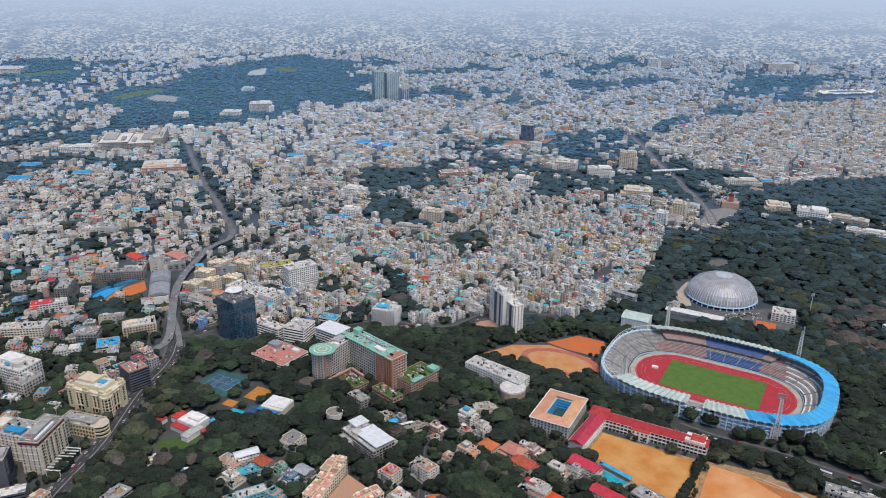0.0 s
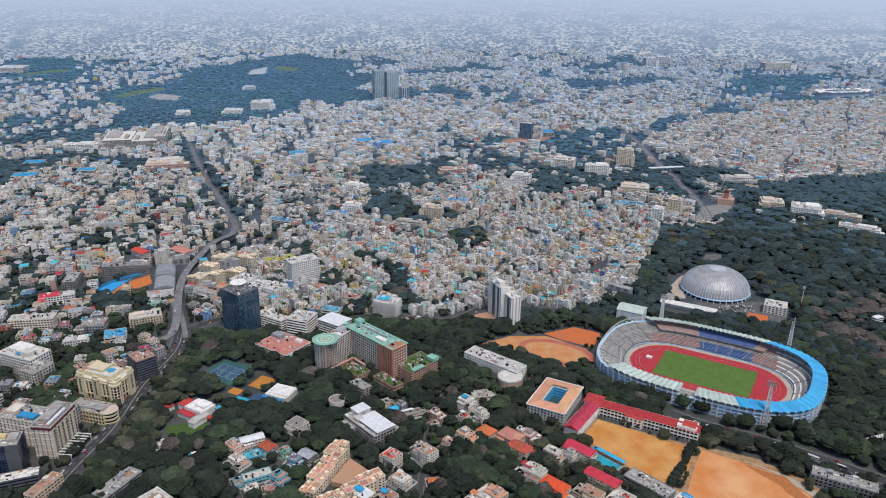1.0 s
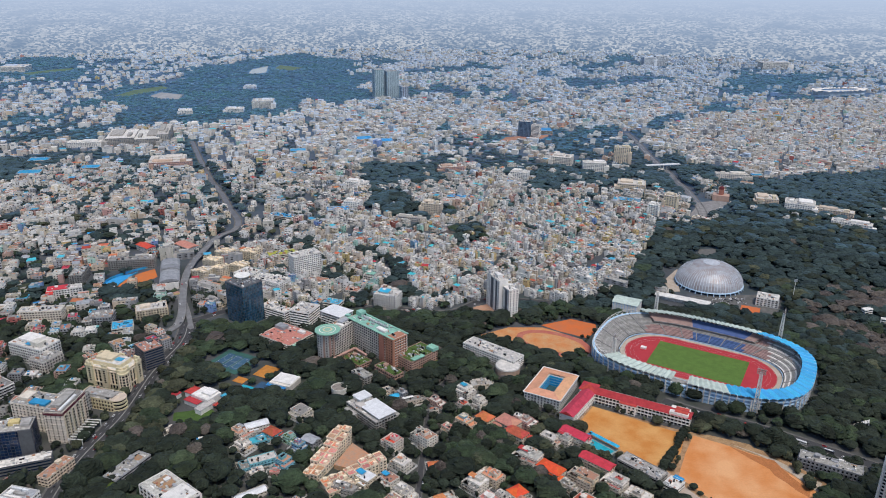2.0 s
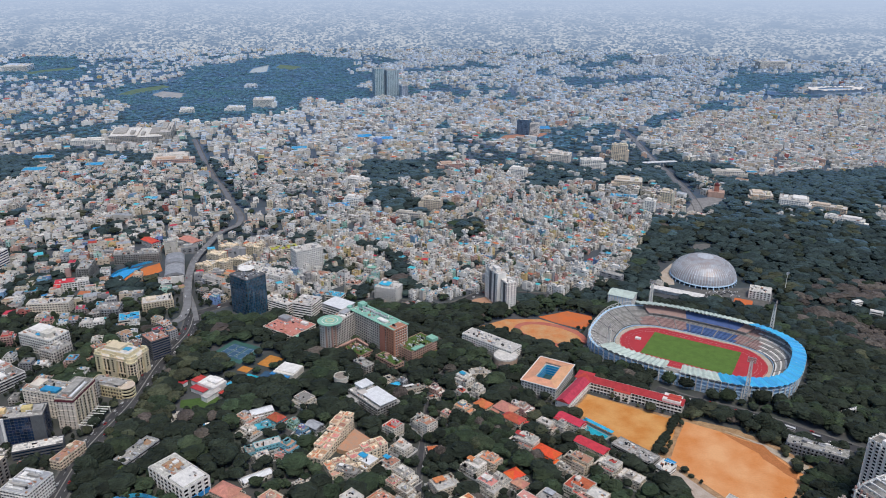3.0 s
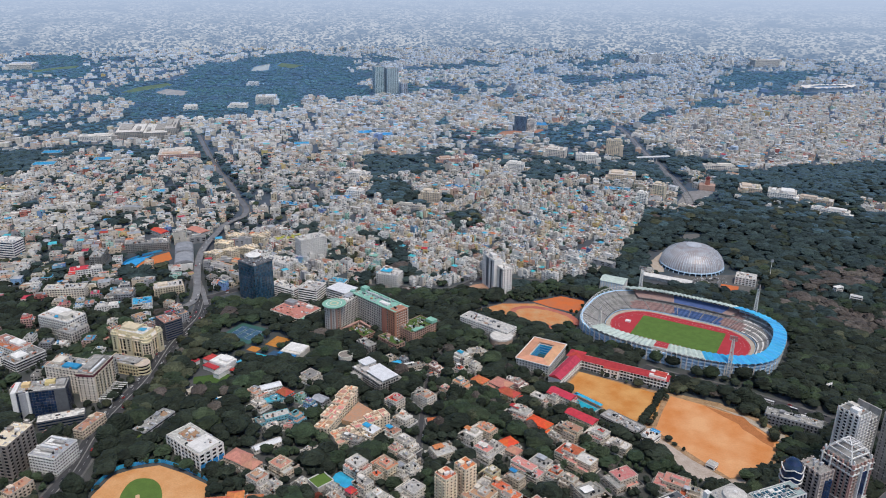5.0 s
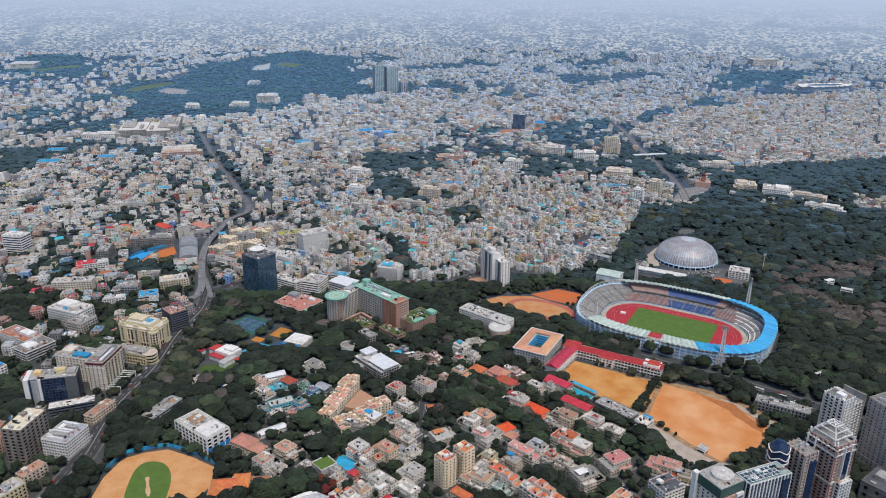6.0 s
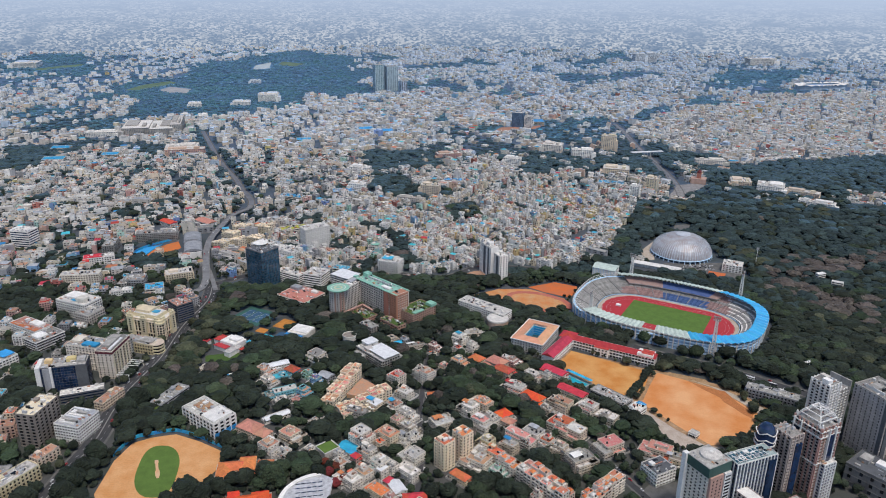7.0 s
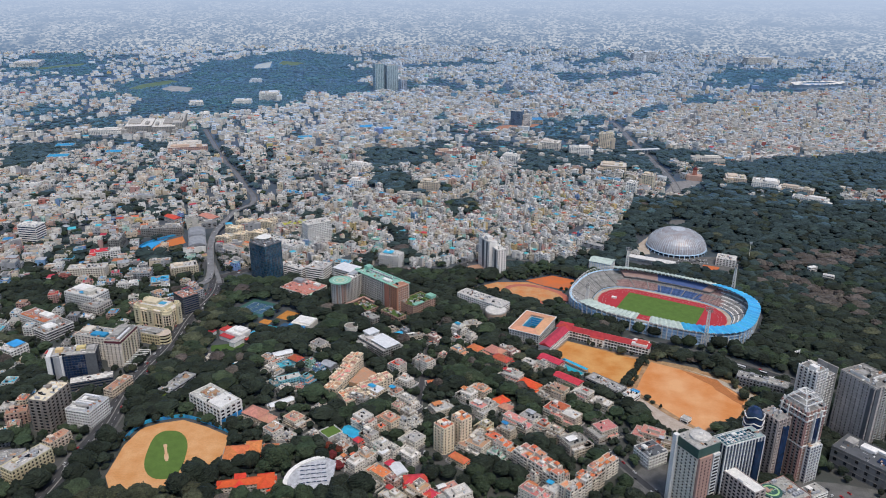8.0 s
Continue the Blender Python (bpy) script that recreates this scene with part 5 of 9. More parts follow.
block(e, "roof_plant", 12, 1, 37.2, 16, 8, 2.6, "sheet_grey"); block(e, "roof_plant", 24, 3, 37.2, 6, 6, 4, "copper_green"); block(e, "roof_plant", 0, -3, 37.2, 5, 7, 1.8, "white")
pad = Soup(); pad.tube(-22, 0, 37.1, 12, 39.6, 15.5, 40); pad.tube(-22, 0, 39.6, 15.8, 40.3, 15.8, 48); pad = part("helipad", pad, "copper_green", e, "round green helipad deck")
for r0, r1, mt in ((9.5, 10.4, "white"), (4.0, 6.0, "pale_yellow")):
    s = Soup(); tt = np.linspace(0, 2 * math.pi, 41); ribbon(s, np.c_[-22 + (r0 + r1) / 2 * np.cos(tt), (r0 + r1) / 2 * np.sin(tt)], -(r1 - r0) / 2, (r1 - r0) / 2, 40.3, 40.36); part("ring_marking", s, mt, pad)
for ax, ay, bx, by in ((-136, 757, -108, 790), (-108, 790, -92, 772)):
    ln_ = math.hypot(bx - ax, by - ay); e = thing("court_screen", (ax + bx) / 2, (ay + by) / 2, 0, math.degrees(math.atan2(by - ay, bx - ax)), "pink stone colonnade screening the hospital court", "colonnade")
    block(e, "beam", 0, 0, 9.2, ln_, 3.0, 1.6, "hospital_trim"); block(e, "base", 0, 0, 0, ln_, 3.0, 2.0, "hospital_trim")
    for q in np.arange(-ln_ / 2 + 0.8, ln_ / 2, 4.0):
        block(e, "column", q, 0, 2.0, 1.1, 1.6, 7.2, "hospital_trim")
building("hospital_lodge", "small grey-white hospital service block with roof plant", -93, 730, 24, 13, 9, -44, "weathered", "terrace", "balcony", tanks=2)
building("podium", "pink stone hospital podium round a planted court", -104, 770, 34, 20, 6, -44, "hospital_trim", "lawn", "grid", tanks=2)
e = building("hospital_annex", "brick hospital annex with a lawn on its roof", -30, 770, 30, 44, 16, -44, "hospital_trim", "lawn", "grid", category="hospital", tanks=0, stair=False)
block(e, "roof_pavilion", 10, 18, 17, 12, 10, 4, "copper_green"); block(e, "roof_pavilion", 13, -10, 17, 7, 18, 1.2, "copper_green")
building("podium", "low brick wing with a rooftop garden", -62, 742, 36, 14, 8, -44, "hospital_trim", "lawn", "grid", tanks=1)
e = building("terrace_hall", "low wide building with a clay-red roof terrace", -202, 828, 54, 44, 9, -34, "offwhite", "tile_salmon", "band", tanks=0, stair=False)
block(e, "roof_shed", -18, 10, 9.2, 16, 11, 4, "sheet_grey"); block(e, "roof_shed", 14, 14, 9.2, 10, 6, 3, "white"); block(e, "side_hall", 24, -14, 0, 16, 10, 8, "white"); block(e, "side_hall_roof", 24, -14, 8, 17, 11, 0.5, "copper_green")
building("glass_tower", "dark blue glass office tower with a white roof canopy", -270, 890, 37, 33, 57, -38, "dark_grey", "dark_grey", "glass", "glass_blue", bay=3.0, storey=4.0, category="office tower", tanks=0, stair=False)
e = thing("roof_canopy", -276, 894, 58, -38, "white curved canopy on the glass tower", "canopy"); s = Soup(); s.tube(-6, 9, 0.2, 9, 2.4, 11, 32); s.tube(-6, 9, 2.4, 11, 3.2, 3, 32); part("roof", s, "white", e)
building("shop_block", "long white three-storey block with ribbon windows", -229, 893, 46, 16, 17, -31, "white", "terrace_light", "band")
building("office_block", "white office block with louvred facade", -187, 882, 30, 30, 22, -20, "white", "terrace_light", "band")
e = building("office_block", "white banded office under a floating white roof slab", -141, 868, 34, 26, 21, -34, "white", "terrace", "band", tanks=0, stair=False)
block(e, "roof_slab", 0, 0, 24.2, 37, 28, 0.6, "sheet_white", label="floating white roof slab")
for a, b in ((-15, -11), (15, -11), (15, 11), (-15, 11)):
    block(e, "roof_post", a, b, 21.1, 0.7, 0.7, 3.1, "white")
for x_, y_, w_, d_, h_ in ((-301, 1022, 28, 30, 17), (-274, 1007, 28, 34, 13), (-247, 990, 26, 28, 18)):
    building("shopping_hall", "white shopping block with a crowded stepped roof", x_, y_, w_, d_, h_, -31, "white", "terrace_light", "balcony", group="shopping blocks", tanks=4, open_share=0.4)
e = building("slab_office", "white eleven-storey office slab with a gridded facade", -217, 1055, 46, 24, 36, 34, "white", "terrace_light", "grid", bay=3.2)
e = building("apartment_tower", "white slab apartment tower with blank end walls above clay yard", 80, 934, 36, 13, 50, -66, "white", "terrace_light", "grid", category="tower", bay=4.5, open_share=0.3)
# dark panels on the wall face paint the shade of balcony recesses
block(e, "balcony_recess", -3, -6.7, 2, 7, 0.5, 46, "dark_grey", label="dark panel painted as a shaded balcony recess"); block(e, "balcony_recess", 10, -6.7, 2, 4, 0.5, 46, "dark_grey", label="dark panel painted as a shaded balcony recess"); block(e, "lift_head", 4, 0, 50.2, 9, 8, 5, "white"); block(e, "end_wall", -18.4, 0, 0, 1.2, 14, 52, "white"); block(e, "end_wall", 18.4, 0, 0, 1.2, 14, 51, "white")
e = building("apartment_tower", "white lower tower with a dark balcony stack beside the slab", 97, 911, 20, 15, 42, -66, "white", "terrace_light", "grid", category="tower", bay=4, open_share=0.35)
# dark panel again in place of a balcony recess's shade
block(e, "balcony_recess", 2, -7.7, 2, 6, 0.5, 39, "dark_grey", label="dark panel painted as a shaded balcony recess"); block(e, "end_wall", -10.4, 0, 0, 1.0, 16, 44, "white")
flat("clay_yard", rect(66, 930, 30, 34, -66), 0.15, "terrace_clay", "clay-red yard below the tower", "yard")
fence([(30, 922), (60, 906), (92, 898)], 3.5, "sheet_blue", "blue sheet hoarding along the road")
e = building("white_roof_building", "grey building under two broad white roof slabs among trees", -75, 650, 54, 27, 12, -48, "weathered", "terrace", "balcony", tanks=0, stair=False, open_share=0.7)
block(e, "roof_slab", 9, 2, 14.6, 36, 23, 0.7, "sheet_white", label="broad white roof slab"); block(e, "roof_slab", -21, 4, 16.2, 15, 17, 0.7, "sheet_white", label="smaller white roof slab")
for a, b in ((-7, -8), (25, -8), (25, 12), (-7, 12), (9, -8), (9, 12)):
    block(e, "roof_post", a, b, 12, 0.6, 0.6, 2.6, "white")
block(e, "upper_storey", 9, 3, 12.1, 28, 15, 2.5, "glass_dark"); block(e, "upper_storey", -21, 4, 12.1, 13, 15, 4.1, "white"); block(e, "roof_room", -9, -7, 12.1, 9, 8, 3.4, "offwhite"); block(e, "front_wing", -14, -16, 0, 18, 7, 9, "weathered"); block(e, "rear_wing", 20, 16, 0, 12, 8, 9, "weathered")

# ---------------------------------------------------------------- along the main road
def palace(x, y, w, d, ang):
    """An ornate block: base arcade, giant columns between projecting pavilions, cornices, stepped attics and a round corner bay."""
    e = thing("palace_hotel", x, y, 0, ang, "ornate pale yellow building with giant columns and stepped attics", "building"); take(x, y, w + 6, d + 6, ang)
    block(e, "wall", 0, 0, 0, w, d, 25, "pale_yellow"); block(e, "attic", -2, 1, 25, w - 12, d - 7, 5, "pale_yellow"); block(e, "upper_attic", -8, 2, 30, 22, d - 12, 3.5, "pale_yellow"); block(e, "roof", 0, 0, 25, w - 1, d - 1, 0.3, "terrace_light")
    block(e, "roof", -2, 1, 30, w - 13, d - 8, 0.3, "terrace_light"); block(e, "skylight", 8, 2, 30.3, 9, 7, 0.8, "sheet_cyan", label="turquoise skylight"); block(e, "roof_plant", -17, 3, 30.2, 5, 6, 3, "offwhite")
    for zz, o, hh in ((6.0, 1.0, 0.7), (22.4, 1.4, 1.0), (25.0, 0.9, 0.9), (29.4, 0, 0)):
        if hh:
            s = Soup(); rim(s, 0, 0, w + 2 * o, d + 2 * o, zz, zz + hh, o + 0.6); part("cornice", s, "cream_light", e)
    for side in around(w, d):
        long_side = side[3] > 40
        for q in ((-0.42, 0.0, 0.42) if long_side else (-0.36, 0.36)):
            s = Soup(); facade_boxes(s, side, [q * side[3]], 0, 8.5, 2.6, 26.5); facade_boxes(s, side, [q * side[3]], 26.5, 9.6, 3.2, 0.9); part("pavilion", s, "pale_yellow", e)
            s = Soup(); facade_boxes(s, side, [q * side[3] - 2, q * side[3] + 2], 27.4, 3.2, 2.4, 3.2); part("turret", s, "pale_yellow", e)
            s = Soup()
            for f in range(6):
                facade_boxes(s, side, [q * side[3]], 7.4 + 2.9 * f, 2.6, 0.08, 1.8, out=2.6)
            tagged(part("glazing", s, "glass_dark", e), "", "", "", "stuff")
        m = int(side[3] / 4.2); offs = (np.arange(m) - (m - 1) / 2) * side[3] / m
        keep = [o for o in offs if all(abs(o - q * side[3]) > 5 for q in ((-0.42, 0.0, 0.42) if long_side else (-0.36, 0.36)))]
        for o in keep:
            s = Soup(); facade_boxes(s, side, [o - side[3] / m * 0.5], 6.6, 1.0, 1.2, 16); part("giant_column", s, "cream_light", e)
        s = Soup(); facade_boxes(s, side, keep, 7.2, side[3] / m * 0.62, 0.08, 14.5); facade_boxes(s, side, offs, 0.8, side[3] / m * 0.55, 0.08, 4.2); tagged(part("tall_glazing", s, "glass_dark", e), "dark tall window bays", "", "", "stuff")
        s = Soup(); facade_boxes(s, side, [0], 15, side[3] - 18, 0.5, 0.6); facade_boxes(s, side, [0], 11, side[3] - 18, 0.5, 0.5); facade_boxes(s, side, [0], 19, side[3] - 18, 0.5, 0.5); part("string_course", s, "pale_yellow", e)
    bay = Soup(); bay.tube(w / 2, -d / 2, 0, 5.6, 24, 5.6, 24); bay.tube(w / 2, -d / 2, 24, 6.4, 25.2, 6.4, 24); bay.tube(w / 2, -d / 2, 25.2, 4.6, 28.5, 4.6, 24); bay = part("corner_bay", bay, "pale_yellow", e, "round columned corner bay")
    for q in range(6):
        s = Soup(); s.tube(w / 2, -d / 2, 2.2 + 3.6 * q, 5.68, 4.4 + 3.6 * q, 5.68, 24); tagged(part("bay_glazing", s, "glass_dark", bay), "", "", "", "stuff")
    for q in range(10):
        a = q * math.pi / 5; s = Soup(); s.box(w / 2 + 5.7 * math.cos(a), -d / 2 + 5.7 * math.sin(a), 0, 1.0, 1.0, 24, a); part("bay_column", s, "cream_light", bay)
    return e


palace(-381, 719, 50, 27, -18)
e = building("arcade_building", "yellow two-tier shopping arcade with a rounded balconied end", -377, 672, 46, 20, 13, -16, "pale_yellow", "terrace", "balcony", storey=4.2, tanks=0, stair=False)
block(e, "roof_frame", 0, 0, 13.2, 38, 12, 1.6, "weathered")
for q in range(3):
    s = Soup(); s.tube(23, -1, 4.3 * q, 8.8, 4.3 * q + 1.5, 8.8, 28); s.tube(23, -1, 4.3 * q + 1.5, 9.2, 4.3 * q + 1.9, 9.2, 28); part("round_balcony", s, "pale_yellow", e)
    s = Soup(); s.tube(23, -1, 4.3 * q + 1.9, 8.0, 4.3 * q + 4.3, 8.0, 28); part("round_glazing", s, "glass_dark", e)
s = Soup(); s.tube(23, -1, 12.9, 9.2, 13.6, 9.2, 28); part("round_roof", s, "cream", e)
e = building("hotel", "cream hotel with a dark red roof band and window bays", -389, 619, 20, 43, 36, -5, "hotel_wall", "terrace_light", "grid", bay=5.0, open_share=0.28, category="hotel", tanks=0, stair=False)
block(e, "roof_band", 0, 0, 32.8, 20.7, 43.7, 3.2, "maroon", label="dark red roof band"); block(e, "roof_deck", 0, 0, 36.5, 18.5, 41.5, 0.7, "terrace"); block(e, "roof_screen", -2, 2, 37.1, 10, 30, 2.4, "weathered"); block(e, "roof_screen", 6, -4, 37.1, 2.5, 30, 1.4, "sheet_white")
for q in range(6):
    block(e, "window_bay", 10.5, -17.5 + 7 * q, 5, 1.2, 4.2, 27, "cream", label="pale yellow vertical window bay")
    s = Soup(); s.boxes(11.13, -17.5 + 7 * q, 6 + 3.3 * np.arange(8), 0.1, 2.6, 1.9, 0, bottom=True); tagged(part("bay_glazing", s, "glass_dark", e), "", "", "", "stuff")
e = building("hotel_wing", "grey-cream hotel wing with a blue sheet on the roof", -424, 632, 46, 26, 30, -14, "hotel_wall", "terrace", "grid", bay=4.2, open_share=0.36, category="hotel")
block(e, "blue_sheet", 8, -6, 30.6, 20, 9, 2.2, "sheet_blue", label="bright blue sheet roof"); block(e, "roof_room", -14, 2, 30.2, 12, 14, 2.6, "hotel_wall")
building("hotel_annex", "weathered low rear block of the hotel", -400, 655, 30, 18, 22, -14, "weathered", "terrace", "grid", category="hotel", tanks=4)
e = thing("entrance_canopy", -371, 612, 0, 85, "white slatted entrance canopy of the hotel", "canopy")
for k in range(9):
    block(e, "slat", -18 + 4.5 * k, -2, 7 , 1.2, 16, 0.5, "white")
for a in (-18, 0, 18):
    for b in (-9, 5):
        block(e, "post", a, b, 0, 0.6, 0.6, 7, "white")
e = building("dark_office", "dark blue office block with cream bands", -356, 762, 28, 24, 26, -45, "dark_grey", "terrace_clay", "band", "glass_deep_blue")
e = building("corner_office", "blue glass office with grey piers and yellow roof screens", -428, 578, 50, 24, 33, 14, "dark_grey", "terrace", "glass", "glass_deep_blue", bay=3.2, tanks=0, stair=False)
block(e, "roof_screen", -16, 2, 33.3, 8, 7, 3.5, "yellow"); block(e, "roof_screen", 8, 2, 33.3, 10, 7, 4, "yellow"); block(e, "roof_plant", 19, 0, 33.3, 9, 12, 3, "weathered"); block(e, "side_tower", -25.5, -2, 0, 5, 24, 35, "white", label="white stair tower"); block(e, "side_tower", -12, -12.6, 0, 2.4, 2.4, 34, "white", label="white pier"); block(e, "dark_wing", 20, -12.4, 0, 12, 1.4, 33.5, "dark_grey"); block(e, "core", -17, -12.5, 0, 7, 1.8, 33, "grey")
s = Soup(); s.boxes(-28.05, np.tile([-9, -3, 3], 9), np.repeat(2 + 3.6 * np.arange(9), 3), 0.1, 2.2, 1.5, 0, bottom=True); tagged(part("stair_glazing", s, "glass_dark", e), "", "", "", "stuff")
e = building("showroom", "low white-roofed showroom in front of the glass office", -401, 556, 46, 14, 10, 22, "dark_grey", "terrace_light", "band", "glass_deep_blue", tanks=0, stair=False)
building("grey_office", "weathered grey office block with deep window bands", -410, 482, 21, 38, 37, -9, "brown_concrete", "cream", "balcony", bay=5.5, storey=3.8, trim="brown_concrete")
e = building("stepped_office", "white office with stepped terraces and square windows", -374, 486, 29, 32, 20, -14, "white", "sheet_grey", "grid", bay=3.0)
for k in range(6):
    block(e, "roof_vault", -2, -12 + 4.8 * k, 20.1, 18, 2.2, 1.6 + 0.5 * (k % 3), ("white", "weathered", "sheet_white")[k % 3])
building("cream_house_row", "narrow cream building beside the road", -366, 545, 12, 34, 10, -18, "cream", "terrace_clay", "grid", tanks=1)
building("shop_row", "long grey shop building with an open roof court", -300, 550, 16, 44, 9, -24, "grey", "terrace", "band", tanks=1)
e = building("clinic", "white four-storey building with columns and a blue base", -243, 506, 54, 28, 17, -38, "white", "terrace", "fins", bay=6, storey=4.2, tanks=1)
block(e, "blue_base", 27.2, 0, 0, 0.4, 28, 5, "sheet_blue"); block(e, "attic", 14, 0, 17.1, 22, 24, 1.6, "white"); block(e, "roof_deck", -12, 2, 17.2, 16, 14, 1.0, "terrace_clay")
e = building("yellow_flats", "pale yellow flats with white balconies by the road", -394, 398, 42, 17, 15, 62, "pale_yellow", "terrace_light", "balcony", tanks=3)
building("market_block", "white and grey shops with crowded roofs", -420, 402, 34, 26, 11, 10, "grey", "terrace", "grid", tanks=4)
e = thing("market_hall", -425, 1034, 0, -72, "market hall under stepped grey barrel vaults along the flyover", "market"); take(-425, 1034, 98, 32, -72)
block(e, "wall", 0, 0, 0, 92, 28, 8, "concrete"); block(e, "end_wall", 47.5, 0, 0, 3, 26, 11, "white"); block(e, "dark_opening", 46.8, 0, 8, 1.2, 24, 3.5, "glass_dark")
for k in range(6):  # each bay a barrel across the hall, a step above the last
    s = Soup(); a = np.linspace(0, math.pi, 13); x0, x1 = -46 + 15.4 * k, -46 + 15.4 * (k + 1) - 0.3; z0 = 8 + 1.0 * (k % 3) + 0.4 * (5 - k)
    ys, zs = -15 * np.cos(a), z0 + 6.5 * np.sin(a)
    v = np.vstack([np.c_[np.full(13, x0), ys, zs], np.c_[np.full(13, x1), ys, zs]]); q = np.arange(12)
    s.add(v, np.c_[q, q + 1, q + 14, q + 13]); s.add(v[:13], np.arange(13)[None]); s.add(v[13:], np.arange(13)[None]); s.box((x0 + x1) / 2, 0, 7.6, x1 - x0, 30, z0 - 7.4)
    part("vault", s, "vault_grey", e, flat=False)
e = building("school_block", "red and white school building", -556, 962, 46, 16, 13, 22, "white", "terrace_light", "grid"); block(e, "red_roof", -9, 0, 14.0, 27, 16.6, 0.6, "tile_scarlet", label="bright red roof"); block(e, "side_wing", -19, -12, 0, 9, 14, 12, "white"); block(e, "side_roof", -19, -12, 12, 10, 15, 0.6, "tile_scarlet", label="bright red roof")
flat("site", [(-494, 994), (-492, 1024), (-480, 1051), (-463, 1070), (-447, 1037), (-459, 1013), (-473, 1003)], 0.15, "clay_red", "excavated orange earth of a building site", "site")
flat("site_sheeting", [(-515, 989), (-516, 1016), (-507, 1036), (-489, 1046), (-485, 1056), (-491, 1027), (-496, 998)], 1.2, "sheet_blue", "blue sheets spread over stacks on the building site", "sheeting")
fence([(-513, 984), (-516, 1021), (-493, 1056), (-468, 1077)], 4, "sheet_blue", "blue sheet hoarding round the building site")
building("shell_building", "unfinished brown concrete frame behind the site", -500, 1075, 70, 16, 16, 10, "concrete", "terrace", "balcony", tanks=0)
building("grey_block", "grey apartment block at the site", -560, 1020, 18, 44, 17, 10, "concrete", "terrace", "balcony")
building("workshop", "workshop under bright blue sheet roofs", -425, 849, 26, 24, 10, 20, "offwhite", "sheet_blue", "band", tanks=0, stair=False)
# ---------------------------------------------------------------- towers beside the playing field
def ribbed_tower(label, x, y, w, d, h, ang, wall, stripe, roof="terrace"):
    """A residential tower: storeys of balconies between tall coloured piers."""
    e = building("residential_tower", label, x, y, w, d, h, ang, wall, roof, "balcony", bay=4.6, storey=3.3, category="tower", tanks=0, stair=False)
    for side in around(w, d):
        m = max(2, int(side[3] / 4.6)); offs = (np.arange(m + 1) - m / 2) * side[3] / m
        s = Soup(); facade_boxes(s, side, offs, 0, 1.1, 1.5, h + 1); tagged(part("pier_screen", s, stripe, e), "", "", "", "stuff")
    return e


e = building("residential_tower", "cream and pink residential tower with a domed roof terrace", 234, 358, 24, 24, 70, -62, "offwhite_clean", "terrace", "grid", bay=4.8, open_share=0.36, storey=3.4, category="tower", tanks=0, stair=False)
block(e, "green_crown", 0, 0, 61.5, 26.6, 26.6, 9, "crown_green", label="dark green crown band"); block(e, "white_corner", -13.4, -13.4, 0, 4.5, 4.5, 71.5, "white", label="white corner pier"); block(e, "roof_deck", 0, 0, 70.6, 26, 26, 0.5, "terrace")
s = Soup(); s.tube(0, 2, 71, 9.5, 73.4, 9.2, 28); s.tube(0, 2, 73.4, 9.2, 75.2, 3, 28); part("roof_dome", s, "terrace_light", e, "shallow pale dome"); s = Soup(); s.tube(0, 2, 75.2, 1.6, 76, 1.4, 16); part("dome_cap", s, "white", e)
block(e, "pink_bay", 13.8, -4, 0, 2.4, 15, 61.5, "tower_pink", label="pink rendered bay"); block(e, "white_bay", 13.8, 9, 0, 2.6, 8, 61, "white", label="white balcony bay")
s = Soup()
for q in range(17):
    s.boxes(15.05, -4 + np.array([-4.5, 0, 4.5]), 2.2 + 3.4 * q, 0.1, 1.3, 1.5, 0, bottom=True); s.boxes(15.15, 9, 2.2 + 3.4 * q, 0.1, 6.2, 1.7, 0, bottom=True)
tagged(part("bay_glazing", s, "glass_dark", e), "", "", "", "stuff")
e = building("residential_slab", "blue glazed residential slab with white fins and teal roof court", 276, 371, 44, 17, 64, 22, "dark_grey", "pool_deck", "fins", "glass_deep_blue", bay=3.6, category="tower", tanks=0, stair=False, trim="white")
block(e, "roof_court", -3, 0, 64.2, 34, 13, 0.5, "glass_teal", label="teal glazed roof court")
s = Soup()
for q in range(8):
    s.box(-18 + 4.4 * q, 0, 64.7, 0.5, 13.4, 0.35)
for q in (-6, -2, 2, 6):
    s.box(-3, q, 64.7, 34, 0.4, 0.3)
part("court_frame", s, "white", e, "white frame of the roof court"); s = Soup(); tt = np.linspace(0, 2 * math.pi, 25); ribbon(s, np.c_[-12 + 2.6 * np.cos(tt), -2 + 2.6 * np.sin(tt)], -0.3, 0.3, 64.7, 65.3); part("court_ring", s, "white", e)
block(e, "glazed_bay", 17, -8.8, 0, 8, 1.4, 60, "glass_deep_blue", label="dark blue glazed bay")
building("residential_wing", "lower white-roofed wing of the tower", 268, 354, 60, 13, 38, -62, "tower_stone", "white", "fins", bay=4.4, category="tower", tanks=0, stair=False)
e = ribbed_tower("pink and cream residential tower with an open white steel crown", 350, 409, 23, 28, 76, 26, "tower_stone", "tower_pink")
block(e, "glazed_strip", 1.5, -15.6, 36, 6, 2.2, 32, "glass_deep_blue", label="dark blue glazed strip"); block(e, "glazed_strip", -13.0, 9, 40, 2.2, 6.5, 27, "glass_deep_blue", label="dark blue glazed strip")
for q in (-2.6, 5.6):
    block(e, "white_frame", q, -15.8, 0, 0.9, 2.4, 75.5, "white", label="white vertical frame")
for q in (5, 13):
    block(e, "white_frame", -13.3, q, 0, 2.4, 0.9, 75.5, "white", label="white vertical frame")
